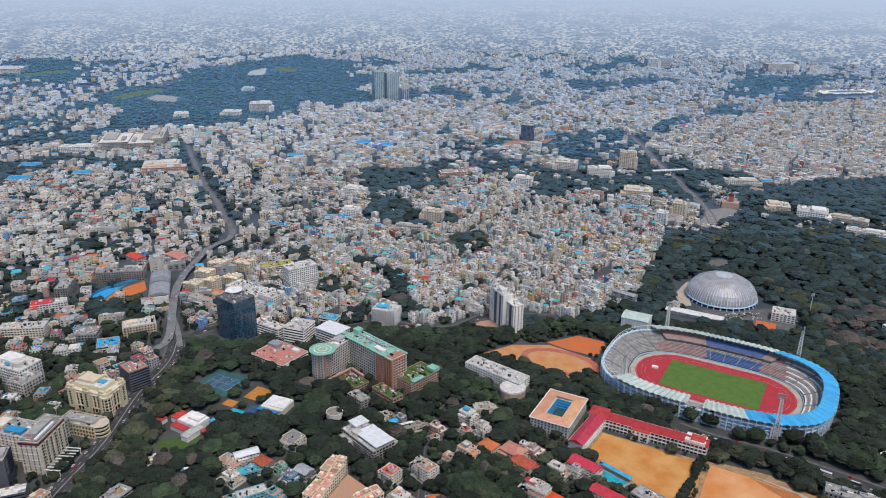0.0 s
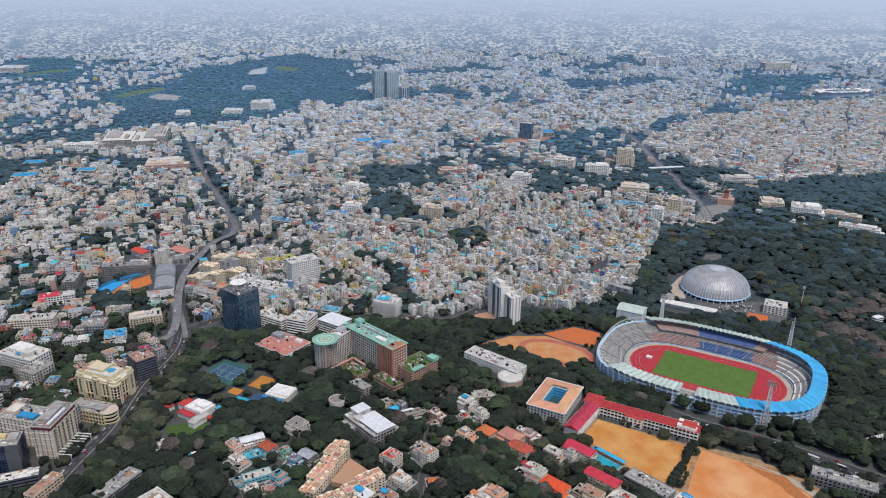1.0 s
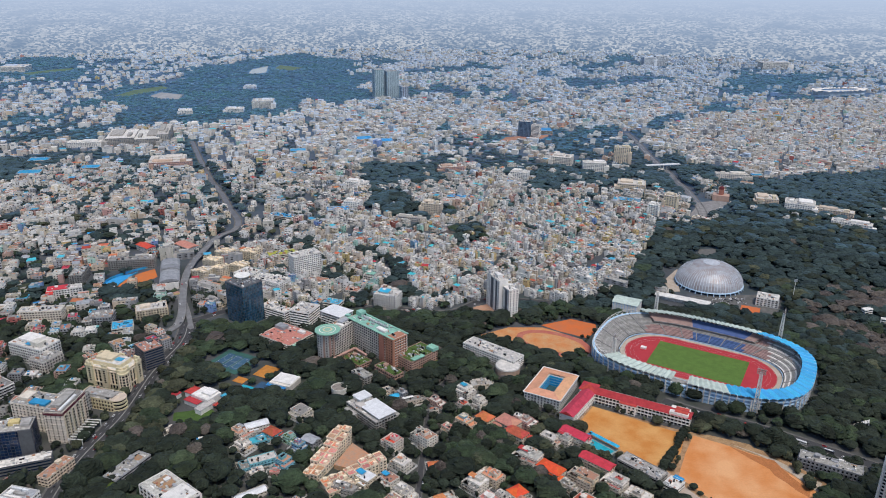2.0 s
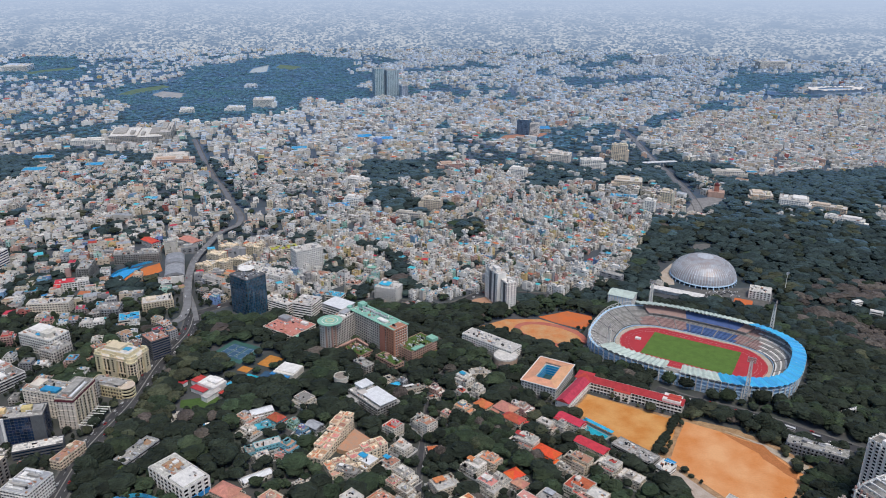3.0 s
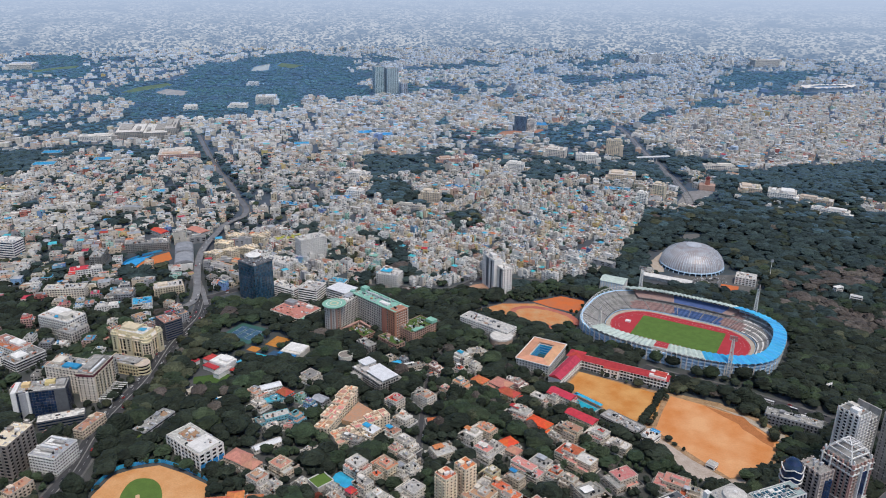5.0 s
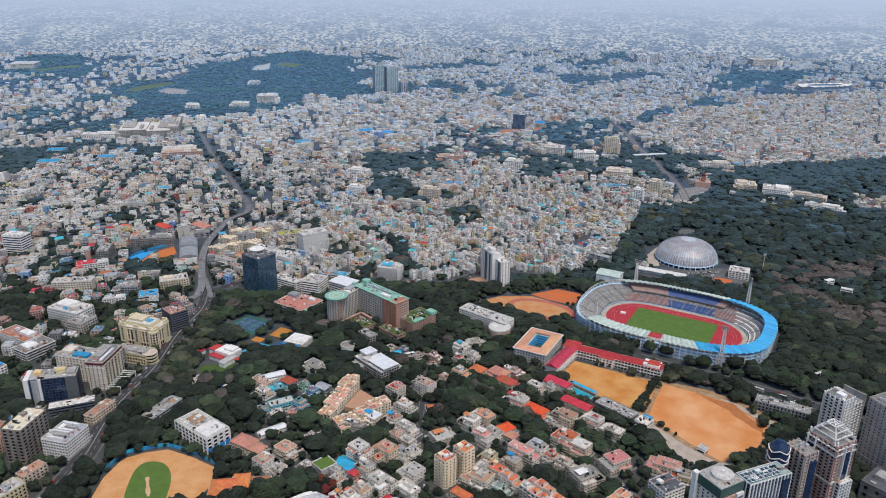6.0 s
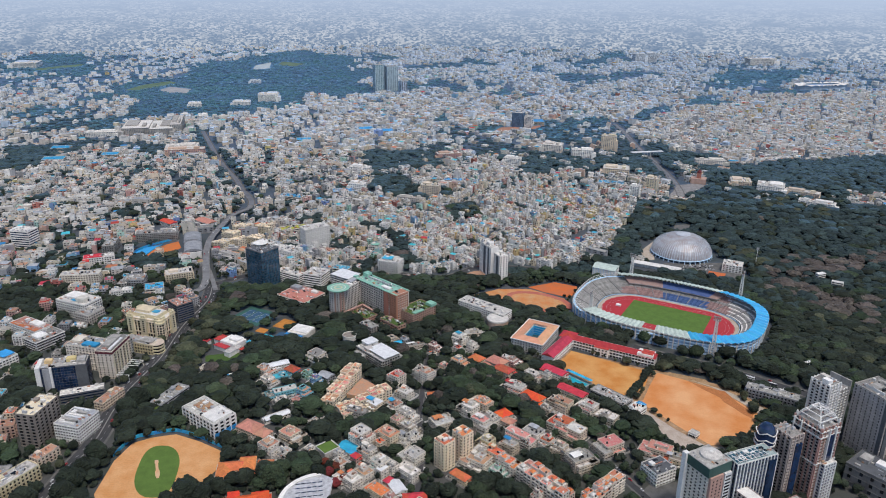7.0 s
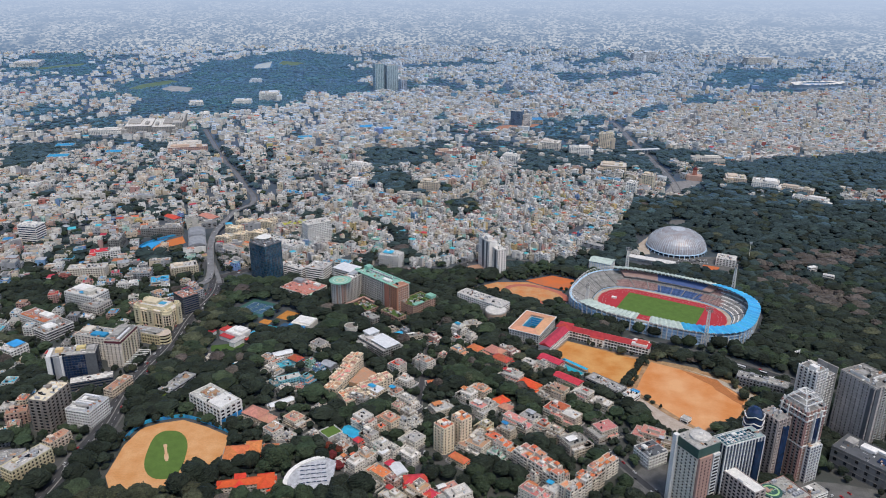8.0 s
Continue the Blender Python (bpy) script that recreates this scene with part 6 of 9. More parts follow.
for zz, dz in ((39, 2.2), (67, 2.2), (73, 1.4)):
    s = Soup()
    for side in around(23.6, 28.6):
        facade_boxes(s, side, [0], zz, side[3] + 3.4, 1.5, dz * 0.5)
    part("string_course", s, "white", e)
for k, (zz, r) in enumerate(((81, 10.8), (85, 8.0), (89, 5.0))):
    s = Soup(); lo, ro = (76.4 if k == 0 else zz - 4), r * (1.12 if k == 0 else 1.36)
    for (a, b), (c, d) in (((-1, -1), (1, -1)), ((1, -1), (1, 1)), ((1, 1), (-1, 1)), ((-1, 1), (-1, -1))):
        s.beam((a * ro, b * ro, lo), (a * r, b * r, zz), 0.9); s.beam((a * r, b * r, zz), (c * r, d * r, zz), 0.9)
    part("crown_tier", s, "white", e, "open white steel crown tier")
block(e, "crown_house", 0, 0, 74.4, 9, 9, 3, "weathered"); s = Soup(); s.beam((-5, -5, 88.8), (5, 5, 88.8), 0.7); s.beam((-5, 5, 88.8), (5, -5, 88.8), 0.7); part("crown_cap", s, "white", e)
for (a, b) in ((-11, -13.5), (11, -13.5), (11, 13.5), (-11, 13.5)):
    block(e, "corner_fin", a, b, 74, 1.3, 1.3, 6.5, "white")
e = building("front_wing", "white gridded lower wing with blue windows below the tower", 357, 397, 15, 14, 40, 26, "white", "terrace_light", "fins", "glass_deep_blue", bay=3.6, category="tower", tanks=0, stair=False, block=False)
e = ribbed_tower("lower cream shoulder block with open roof terrace", 323, 405, 15, 20, 66, 26, "tower_stone", "tower_stone")
block(e, "glazed_strip", 2, -11.6, 0, 8, 2.2, 58, "glass_deep_blue", label="dark blue glazed strip")
e = thing("glazed_turret", 302, 403, 0, 26, "dark blue glass turret with a rounded top and white chevrons", "tower"); take(302, 403, 17, 17, 26)
s = Soup(); s.tube(0, 0, 0, 8.2, 56, 8.2, 24); part("shaft", s, "glass_deep_blue", e)
s = Soup(); prof = [(56, 9.0), (63, 8.9), (68, 8.2), (71.5, 6.6), (74, 4.4), (75.2, 1.8)]
for (z0, r0), (z1, r1) in zip(prof, prof[1:]):
    s.tube(0, 0, z0, r0, z1, r1, 24)
part("dome", s, "glass_deep_blue", e, "bullet-shaped dark glass top", flat=False)
tt = np.arange(49) * 2 * math.pi / 48
for zc, rr in ((58.5, 9.3), (65.5, 9.0)):
    s = Soup()
    zz_ = zc + 3.4 * np.abs(((tt / (math.pi / 2) + 0.5) % 1) - 0.5) * 2
    for k in range(48):
        s.beam((rr * math.cos(tt[k]), rr * math.sin(tt[k]), zz_[k]), (rr * math.cos(tt[k + 1]), rr * math.sin(tt[k + 1]), zz_[k + 1]), 0.75)
    tagged(part("chevron", s, "white", e), "white zigzag trim")
s = Soup(); s.tube(0, 0, 54.5, 9.5, 55.6, 9.5, 24); part("rim", s, "white", e)
e = ribbed_tower("white residential tower with stacked balconies", 390, 476, 15, 20, 77, 30, "white", "white")
block(e, "stair_core", -3, -3, 77, 6, 8, 4, "white"); block(e, "roof_frame", 4, 4, 77.6, 5, 8, 2.6, "offwhite")
e = ribbed_tower("white wing of the residential tower with open roof", 405, 486, 16, 20, 66, 30, "white", "weathered"); block(e, "end_wall", 9.4, 0, 0, 1.4, 23, 74, "weathered")
e = building("residential_tower", "pale grey residential tower with a dark vertical bay", 445, 468, 34, 40, 72, 24, "tower_grey", "terrace", "grid", bay=4.6, open_share=0.22, storey=3.4, category="tower", tanks=1, stair=True)
block(e, "dark_bay", -13, -20.4, 0, 6, 1.4, 70, "dark_grey", label="dark grey vertical bay"); block(e, "dark_bay", -17.3, -17.5, 0, 1.0, 4, 70, "dark_grey", label="dark grey vertical bay")
for q in (-3.5, 4, 11.5):
    block(e, "balcony_stack", q + 1, -20.8, 0, 4.6, 1.6, 71, "offwhite", label="stack of pale balconies")
    s = Soup(); s.boxes(q + 1, -21.63, 1.1 + 3.3 * np.arange(21), 3.6, 0.1, 1.7, 0, bottom=True); tagged(part("stack_glazing", s, "glass_dark", e), "", "", "", "stuff")
block(e, "roof_plant", -6, 4, 72.2, 12, 9, 3.5, "weathered"); block(e, "roof_frame", 4, -8, 72.2, 18, 0.8, 3.2, "white"); block(e, "roof_frame", -12, 2, 72.2, 0.8, 22, 3.2, "white")
e = building("podium", "dark podium building with solar panels on the roof", 429, 396, 80, 34, 22, -52, "grey_dark", "dark_grey", "grid", bay=9.0, storey=6.8, open_share=0.3, tanks=1)
block(e, "solar_panel", 12, -4, 22.4, 26, 10, 0.6, "glass_deep_blue"); block(e, "white_canopy", -14, 5, 22.4, 14, 9, 3, "white"); block(e, "white_canopy", 8, 9, 22.4, 34, 4, 2.2, "white"); block(e, "roof_plant", -30, 2, 22.4, 9, 12, 4, "weathered")
e = building("helipad_block", "office block with a round green helipad", 304, 337, 44, 30, 29, 26, "tower_pink", "terrace", "grid", tanks=0)
s = Soup(); s.tube(-6, 4, 29.3, 9.5, 30.6, 9.5, 40); part("helipad", s, "court_green", e, "green helipad deck")
s = Soup(); tt = np.linspace(0, 2 * math.pi, 41); ribbon(s, np.c_[-6 + 6.5 * np.cos(tt), 4 + 6.5 * np.sin(tt)], -0.8, 0.8, 30.6, 30.68); s.box(-7.6, 4, 30.6, 0.7, 4, 0.08); s.box(-4.4, 4, 30.6, 0.7, 4, 0.08); s.box(-6, 4, 30.6, 3, 0.7, 0.08); part("helipad_marking", s, "lime_paint", e, "lime green ring and letter")
for k in range(7):
    block(e, "roof_plant", 8 + 3 * (k % 4), -9 + 5 * (k // 4), 29.2, 2.2, 3.2, 2.4, "sheet_grey")
building("white_cube_house", "white four-storey house with a broad white roof rim", 214, 421, 24, 22, 14, 28, "white", "dark_grey", "grid", trim="white", tanks=1)
e = building("apartment_block", "cream ten-storey twin apartment block with clay-red roof", 8, 438, 14, 15, 30, 42, "cream_light", "tile_orange", "balcony", bay=4.0, open_share=0.44, category="tower", tanks=2)
e = building("apartment_block", "cream ten-storey twin apartment block with clay-red roof", 26, 451, 14, 15, 31, 42, "cream_light", "tile_orange", "balcony", bay=4.0, open_share=0.44, category="tower", tanks=2)
def terraced_flats(x, y, ang, n, run, wide, low, rise, paving=("terrace_clay", "terrace_rose", "terrace_rust"), label="cream stepped flats with terracotta roof terraces", group="stepped terracotta flats"):
    """A stair of flats stepping up along local x: each step a clay-paved terrace behind cream parapets."""
    e = thing("terraced_flats", x, y, 0, ang, label, "flats", group)
    take(x, y, n * run, wide, ang)
    rng = random.Random(int(x))
    for k in range(n):
        for q in (-1, 1):
            h = low + rise * k + rng.choice([-1.6, 0, 0, 1.6]); cx, cy = (k - (n - 1) / 2) * run, q * wide / 4 + rng.uniform(-0.8, 0.8)
            s = Soup(); s.box(cx, cy, 0, run - 0.1, wide / 2 - 0.1, h); part("flat", s, "cream_light", e)
            s = Soup(); s.box(cx, cy, h, run - 0.8, wide / 2 - 0.8, 0.12); part("terrace", s, rng.choice(paving), e)
            s = Soup(); t = Soup()
            for mx, my, a, ln in around(run, wide / 2):
                side = (mx + cx, my + cy, a, ln)
                facade_boxes(s, side, [0], h - 0.3, ln + 0.3, 0.35, 1.3, out=-0.15)
                for f in range(max(1, int(h / 3.2))):
                    facade_boxes(t, side, [-ln * 0.24, ln * 0.24], h - 2.6 - 3.2 * f, ln * 0.22, 0.06, 1.5)
            part("parapet", s, "cream_light", e); tagged(part("glazing", t, "glass_dark", e), "", "", "", "stuff")
            if rng.random() < 0.6:
                s = Soup(); s.box(cx + rng.uniform(-1, 1), cy + q * wide * 0.1, h, run * 0.45, wide * 0.18, 2.6); part("stair_head", s, "cream_light", e)


terraced_flats(-377, 1039, -35, 4, 8.0, 17, 10, 1.6, ("terrace_light", "cream_light", "terrace_light"), "pale cream terraced flats stepping up beside the flyover", "cream terraced flats")
terraced_flats(-372, 1082, -35, 4, 8.0, 17, 12, 1.6, ("terrace_light", "cream_light", "terrace_light"), "pale cream terraced flats stepping up beside the flyover", "cream terraced flats")
terraced_flats(-360, 1113, -35, 4, 8.0, 17, 14, 1.6, ("terrace_light", "cream_light", "terrace_light"), "pale cream terraced flats stepping up beside the flyover", "cream terraced flats")
terraced_flats(-324, 1064, -30, 4, 8.0, 17, 10, 1.6, ("terrace_light", "cream_light", "terrace_light"), "pale cream terraced flats stepping up beside the flyover", "cream terraced flats")
terraced_flats(-320, 1119, -30, 4, 8.0, 17, 12, 1.6, ("terrace_light", "cream_light", "terrace_light"), "pale cream terraced flats stepping up beside the flyover", "cream terraced flats")
terraced_flats(-350, 1044, -35, 3, 8.0, 17, 14, 1.6, ("terrace_light", "cream_light", "terrace_light"), "pale cream terraced flats stepping up beside the flyover", "cream terraced flats")
terraced_flats(-110, 573, 68, 9, 7.6, 17, 6, 1.7)
terraced_flats(-82, 546, 33, 8, 8.0, 14, 6, 0.9)
terraced_flats(-90, 531, 33, 4, 8.6, 12, 4, 0.6)
flat("court_deck", [(-103, 560), (-89, 596), (-64, 572), (-82, 553)], 5, "terrace_clay", "raised clay-red deck between the flats", "deck")
flat("forecourt", [(330, 372), (352, 392), (385, 388), (420, 378), (400, 345), (345, 345)], 0.12, "pavement", "paved forecourt below the towers", "forecourt")
building("gate_lodge", "small white annex beside the forecourt", 352, 366, 20, 14, 9, 26, "white", "terrace", "band", tanks=1)

# ---------------------------------------------------------------- club courts
flat("tennis_deck", rect(-258, 770, 50, 46, -27), 0.2, "court_green", "green hard tennis court apron", "tennis court")
for k in range(3):
    e = tagged(part("tennis_court", (lambda q: (q.prism(rect(-258 + (k - 1) * 12.5 * math.cos(radians(-27)), 770 + (k - 1) * 12.5 * math.sin(radians(-27)), 10.5, 30, -27), 0.2, 0.27), q)[1])(Soup()), "court_blue"), "blue tennis court with white lines", "tennis court", "tennis courts", "structure")
    cxx, cyy = -258 + (k - 1) * 12.5 * math.cos(radians(-27)), 770 + (k - 1) * 12.5 * math.sin(radians(-27))
    s = Soup()
    for a, b, c, d in ((0, 12, 9, 0.25), (0, -12, 9, 0.25), (4.5, 0, 0.25, 24), (-4.5, 0, 0.25, 24), (0, 0, 9, 0.25)):
        s.box(cxx + a * math.cos(radians(-27)) - b * math.sin(radians(-27)), cyy + a * math.sin(radians(-27)) + b * math.cos(radians(-27)), 0.27, c, d, 0.03, radians(-27))
    part("court_line", s, "road_paint", e, "white court lines")
flat("practice_court", rect(-210, 746, 22, 26, -25), 0.2, "court_orange", "orange clay court", "court")
flat("practice_court", rect(-237, 726, 15, 12, -25), 0.2, "court_orange", "yellow-orange clay court with trees", "court")
flat("practice_court", rect(-205, 708, 24, 22, -25), 0.2, "court_blue", "blue and green practice court", "court")
e = thing("club_hall", -182, 716, 0, -22, "white-roofed club hall with a blue side roof", "hall"); take(-182, 716, 32, 28, -22)
block(e, "wall", 0, 0, 0, 28, 24, 7, "offwhite"); block(e, "roof", 0, 2, 7, 26, 20, 1.0, "white", label="white flat roof"); block(e, "side_roof", -3, -13, 5, 26, 6, 0.4, "sheet_blue", label="blue lean-to roof")
e = thing("clubhouse", -268, 682, 0, -30, "red and white clubhouse with white roof terraces", "clubhouse"); take(-268, 682, 44, 34, -30)
block(e, "wall", 4, 2, 0, 26, 20, 9, "white"); block(e, "roof", 4, 2, 9, 24, 18, 0.5, "white"); block(e, "upper_floor", 8, 4, 9, 14, 12, 3, "white"); block(e, "side_wing", -16, 2, 0, 14, 14, 6, "white"); block(e, "side_roof", -16, 2, 6, 15, 15, 0.5, "tile_red"); block(e, "front_wing", -2, -12, 0, 20, 8, 5, "white"); block(e, "front_roof", -2, -12, 5, 21, 9, 0.5, "tile_red"); block(e, "gate_house", -30, -12, 0, 8, 9, 5, "white"); block(e, "gate_roof", -30, -12, 5, 9, 10, 0.5, "tile_red")
block(e, "long_wing", 18, -13, 0, 9, 22, 6, "white"); block(e, "long_roof", 18, -13, 6, 10, 23, 0.5, "terrace_light"); block(e, "veranda_roof", 25, 2, 4, 5, 18, 0.4, "tile_red"); block(e, "pool_house", 22, 14, 0, 9, 7, 5, "white"); block(e, "pool_house_roof", 22, 14, 5, 10, 8, 0.5, "sheet_cyan")
flat("pool", rect(-226, 707, 16, 12, -25), 0.25, "pool_water", "turquoise swimming pool", "pool")
flat("club_lawn", [(-292, 655), (-255, 665), (-240, 650), (-262, 636), (-288, 640)], 0.2, "lawn", "clipped green club lawn", "lawn", block=True)
e = thing("water_tower", -115, 693, 0, 0, "round concrete overhead water tank on columns", "water tower"); take(-115, 693, 14, 14, 0)
for k in range(8):
    block(e, "column", 6 * math.cos(k * math.pi / 4), 6 * math.sin(k * math.pi / 4), 0, 0.8, 0.8, 5, "concrete")
s = Soup(); s.tube(0, 0, 4, 5, 6, 9, 32); s.tube(0, 0, 6, 9, 11, 9, 32); part("tank", s, "offwhite", e); s = Soup(); s.tube(0, 0, 11, 8.2, 11.4, 8.2, 32); part("lid", s, "brown_concrete", e, "weathered flat lid"); s = Soup(); tt = np.linspace(0, 2 * math.pi, 33); ribbon(s, np.c_[8.8 * np.cos(tt), 8.8 * np.sin(tt)], -0.3, 0.3, 11, 12.4); part("rim", s, "offwhite", e, "pale tank rim")
e = thing("pavilion", -104, 375, 0, 0, "fan-shaped white hall with blue skylight strips in the roof", "pavilion"); take(-118, 390, 38, 40, 0)
arc = [(37 * math.cos(t), 37 * math.sin(t)) for t in np.linspace(radians(98), radians(200), 22)]
s = Soup(); s.prism(arc + [(6, -10), (6, 30)], 0, 7, 0); part("wall", s, "offwhite", e)
s = Soup(); s.prism([(x_ * 1.03, y_ * 1.03) for x_, y_ in arc] + [(7, -11), (7, 31)], 7, 7.7, 0); part("roof", s, "weathered_roof", e, "weathered grey-white roof sheet")
s = Soup(); ribbon(s, np.array(arc), -2.0, 2.2, 7.7, 9.0); part("rim", s, "white", e, "broad white curved rim")
for k in range(5):
    for q in range(5):
        block(e, "skylight", -25 + 5.0 * q + 1.2 * k, 22 - 6.2 * k + 0.9 * q, 7.7, 4.3, 0.9, 0.35, "glass_deep_blue", 12)
e = thing("roof_garden", -110, 458, 0, 42, "walled green lawn on a low flat roof", "garden"); take(-110, 458, 18, 17, 42)
block(e, "wall", 0, 0, 0, 18, 17, 6, "offwhite"); block(e, "lawn", 0, 0, 6, 16.8, 15.8, 0.15, "turf", label="bright green lawn")
s = Soup()
for side in around(18, 17):
    facade_boxes(s, side, [0], 5.8, side[3] + 0.3, 0.4, 1.2, out=-0.2)
part("parapet", s, "white", e)
e = building("long_block", "long white block with a clay-red roof", -536, 707, 54, 24, 16, -29, "white", "terrace_clay", "balcony", tanks=2); block(e, "red_strip", 0, -8, 16.2, 50, 6, 0.6, "tile_orange"); block(e, "attic", 10, 4, 16.2, 20, 10, 3, "white")
e = building("office_block", "grey office block with white window bands", -505, 681, 39, 26, 14, 59, "grey", "terrace", "band", trim="white", tanks=2); block(e, "attic", -6, 0, 14.2, 14, 16, 3, "white")
e = building("corner_block", "white block with a blue sheet roof", -527, 624, 24, 22, 14, 62, "white", "terrace_light", "grid", tanks=1); block(e, "sheet_roof", 3, 0, 16.6, 15, 18, 0.4, "sheet_blue"); block(e, "roof_room", 3, 0, 14.2, 12, 15, 2.4, "white")
building("corner_block", "pinkish plastered block by the lane", -448, 482, 21, 14, 14, 20, "pink", "terrace_clay", "balcony", tanks=2)
building("street_row", "narrow cream and orange shop row by the road", -386, 440, 24, 12, 10, 62, "cream", "terrace_clay", "balcony", tanks=3)
e = building("stepped_apartments", "white crowded apartment block with stepped balconies", -503, 776, 52, 30, 22, -22, "white", "terrace_light", "balcony", tanks=6); block(e, "upper_storey", -8, 4, 22.2, 26, 18, 3.2, "white"); block(e, "upper_storey", 12, -4, 22.2, 14, 12, 5.4, "offwhite"); block(e, "blue_awning", 2, -9, 24, 8, 5, 0.3, "sheet_blue")
building("stepped_apartments", "white balconied side block of the crowded apartments", -478, 752, 24, 28, 15, -22, "offwhite", "terrace", "balcony", tanks=4)
building("beige_block", "long beige institutional block with regular windows", -548, 880, 56, 18, 17, 8, "hotel_wall", "terrace_light", "grid", tanks=3)
building("beige_block", "grey flat-roofed block beside the blue workshop", -462, 872, 30, 24, 14, 8, "grey", "terrace", "balcony", tanks=2)
e = building("corner_house", "cream corner block curving along the flyover", -404, 898, 40, 22, 14, 24, "cream", "terrace_light", "balcony", tanks=2); block(e, "roof_room", -8, 2, 14.2, 14, 10, 3, "cream"); block(e, "corner_wing", 15, 12, 0, 12, 12, 13, "cream")
e = building("curved_office", "white office with dark blue glazed bands", -712, 1034, 34, 26, 33, -10, "white", "terrace_light", "band", "glass_deep_blue", storey=4.2, tanks=1); block(e, "round_front", -17, 0, 0, 5, 22, 34, "white")
e = thing("cone_pavilion", -294, 562, 0, 20, "small hall under a steep clay-red cone roof", "pavilion"); take(-294, 562, 12, 12, 20)
block(e, "wall", 0, 0, 0, 11, 11, 5, "offwhite"); s = Soup(); s.tube(0, 0, 5, 8, 13, 0.4, 8); part("roof", s, "terrace_clay", e, "clay-red cone roof")
e = building("blue_roof_block", "white six-storey block with bright blue roof sheets", -77, 940, 34, 24, 20, -20, "white", "terrace_light", "balcony", tanks=2); block(e, "sheet_roof", -6, 2, 22, 16, 14, 0.4, "sheet_blue"); block(e, "roof_room", -6, 2, 20.2, 13, 11, 1.8, "white")
e = building("green_roof_house", "house under a bright green awning roof", -110, 1032, 20, 16, 10, -20, "offwhite", "terrace", "grid", tanks=1); block(e, "awning", 0, 0, 12.4, 14, 11, 0.3, "copper_green")
building("clay_roof_house", "low house with a clay-red roof among trees", -191, 1015, 30, 18, 8, -20, "offwhite", "terrace_clay", "grid", tanks=1)
building("clay_roof_house", "low house with a clay-red roof among trees", -133, 982, 22, 16, 7, -20, "offwhite", "terrace_clay", "grid", tanks=1)
building("turquoise_shed", "low shed under turquoise sheet roofing", -156, 937, 26, 16, 7, -20, "offwhite", "sheet_cyan", "band", tanks=0, stair=False)
e = thing("memorial_hall", 596, 1492, 0, -20, "pink hall with a red domed tower at the junction", "hall"); take(600, 1490, 34, 26, -20)
block(e, "wall", 0, 0, 0, 34, 22, 12, "pink"); block(e, "tower", 0, 0, 12, 10, 10, 12, "brick"); s = Soup(); s.tube(0, 0, 24, 5.5, 28, 4.5, 16); s.tube(0, 0, 28, 4.5, 31, 0.8, 16); part("dome", s, "maroon", e, "dark red dome")

# ---------------------------------------------------------------- far landmarks
e = building("far_tower", "slim blue-green glass residential tower far off", -245, 2790, 34, 40, 104, 20, "far_fin", "terrace", "fins", "glass_teal", bay=6.5, category="tower", tanks=0)
building("far_tower", "grey-blue twin of the far glass tower", -195, 2795, 44, 40, 98, 20, "far_fin", "terrace", "fins", "glass_far", bay=6.5, category="tower", tanks=0)
building("far_tower", "grey lower tower wing", -148, 2770, 22, 34, 45, 20, "cool_grey", "terrace", "fins", "glass_dark", bay=6.5, category="tower", tanks=0)
building("glass_block", "dark blue glass office block far off", 240, 2125, 34, 26, 44, -20, "far_navy", "terrace", "fins", "glass_deep_blue", category="office tower", tanks=0)
building("glass_block", "dark glass office annex", 272, 2120, 24, 26, 34, -20, "white", "terrace", "band", "glass_blue", category="office tower", tanks=0)
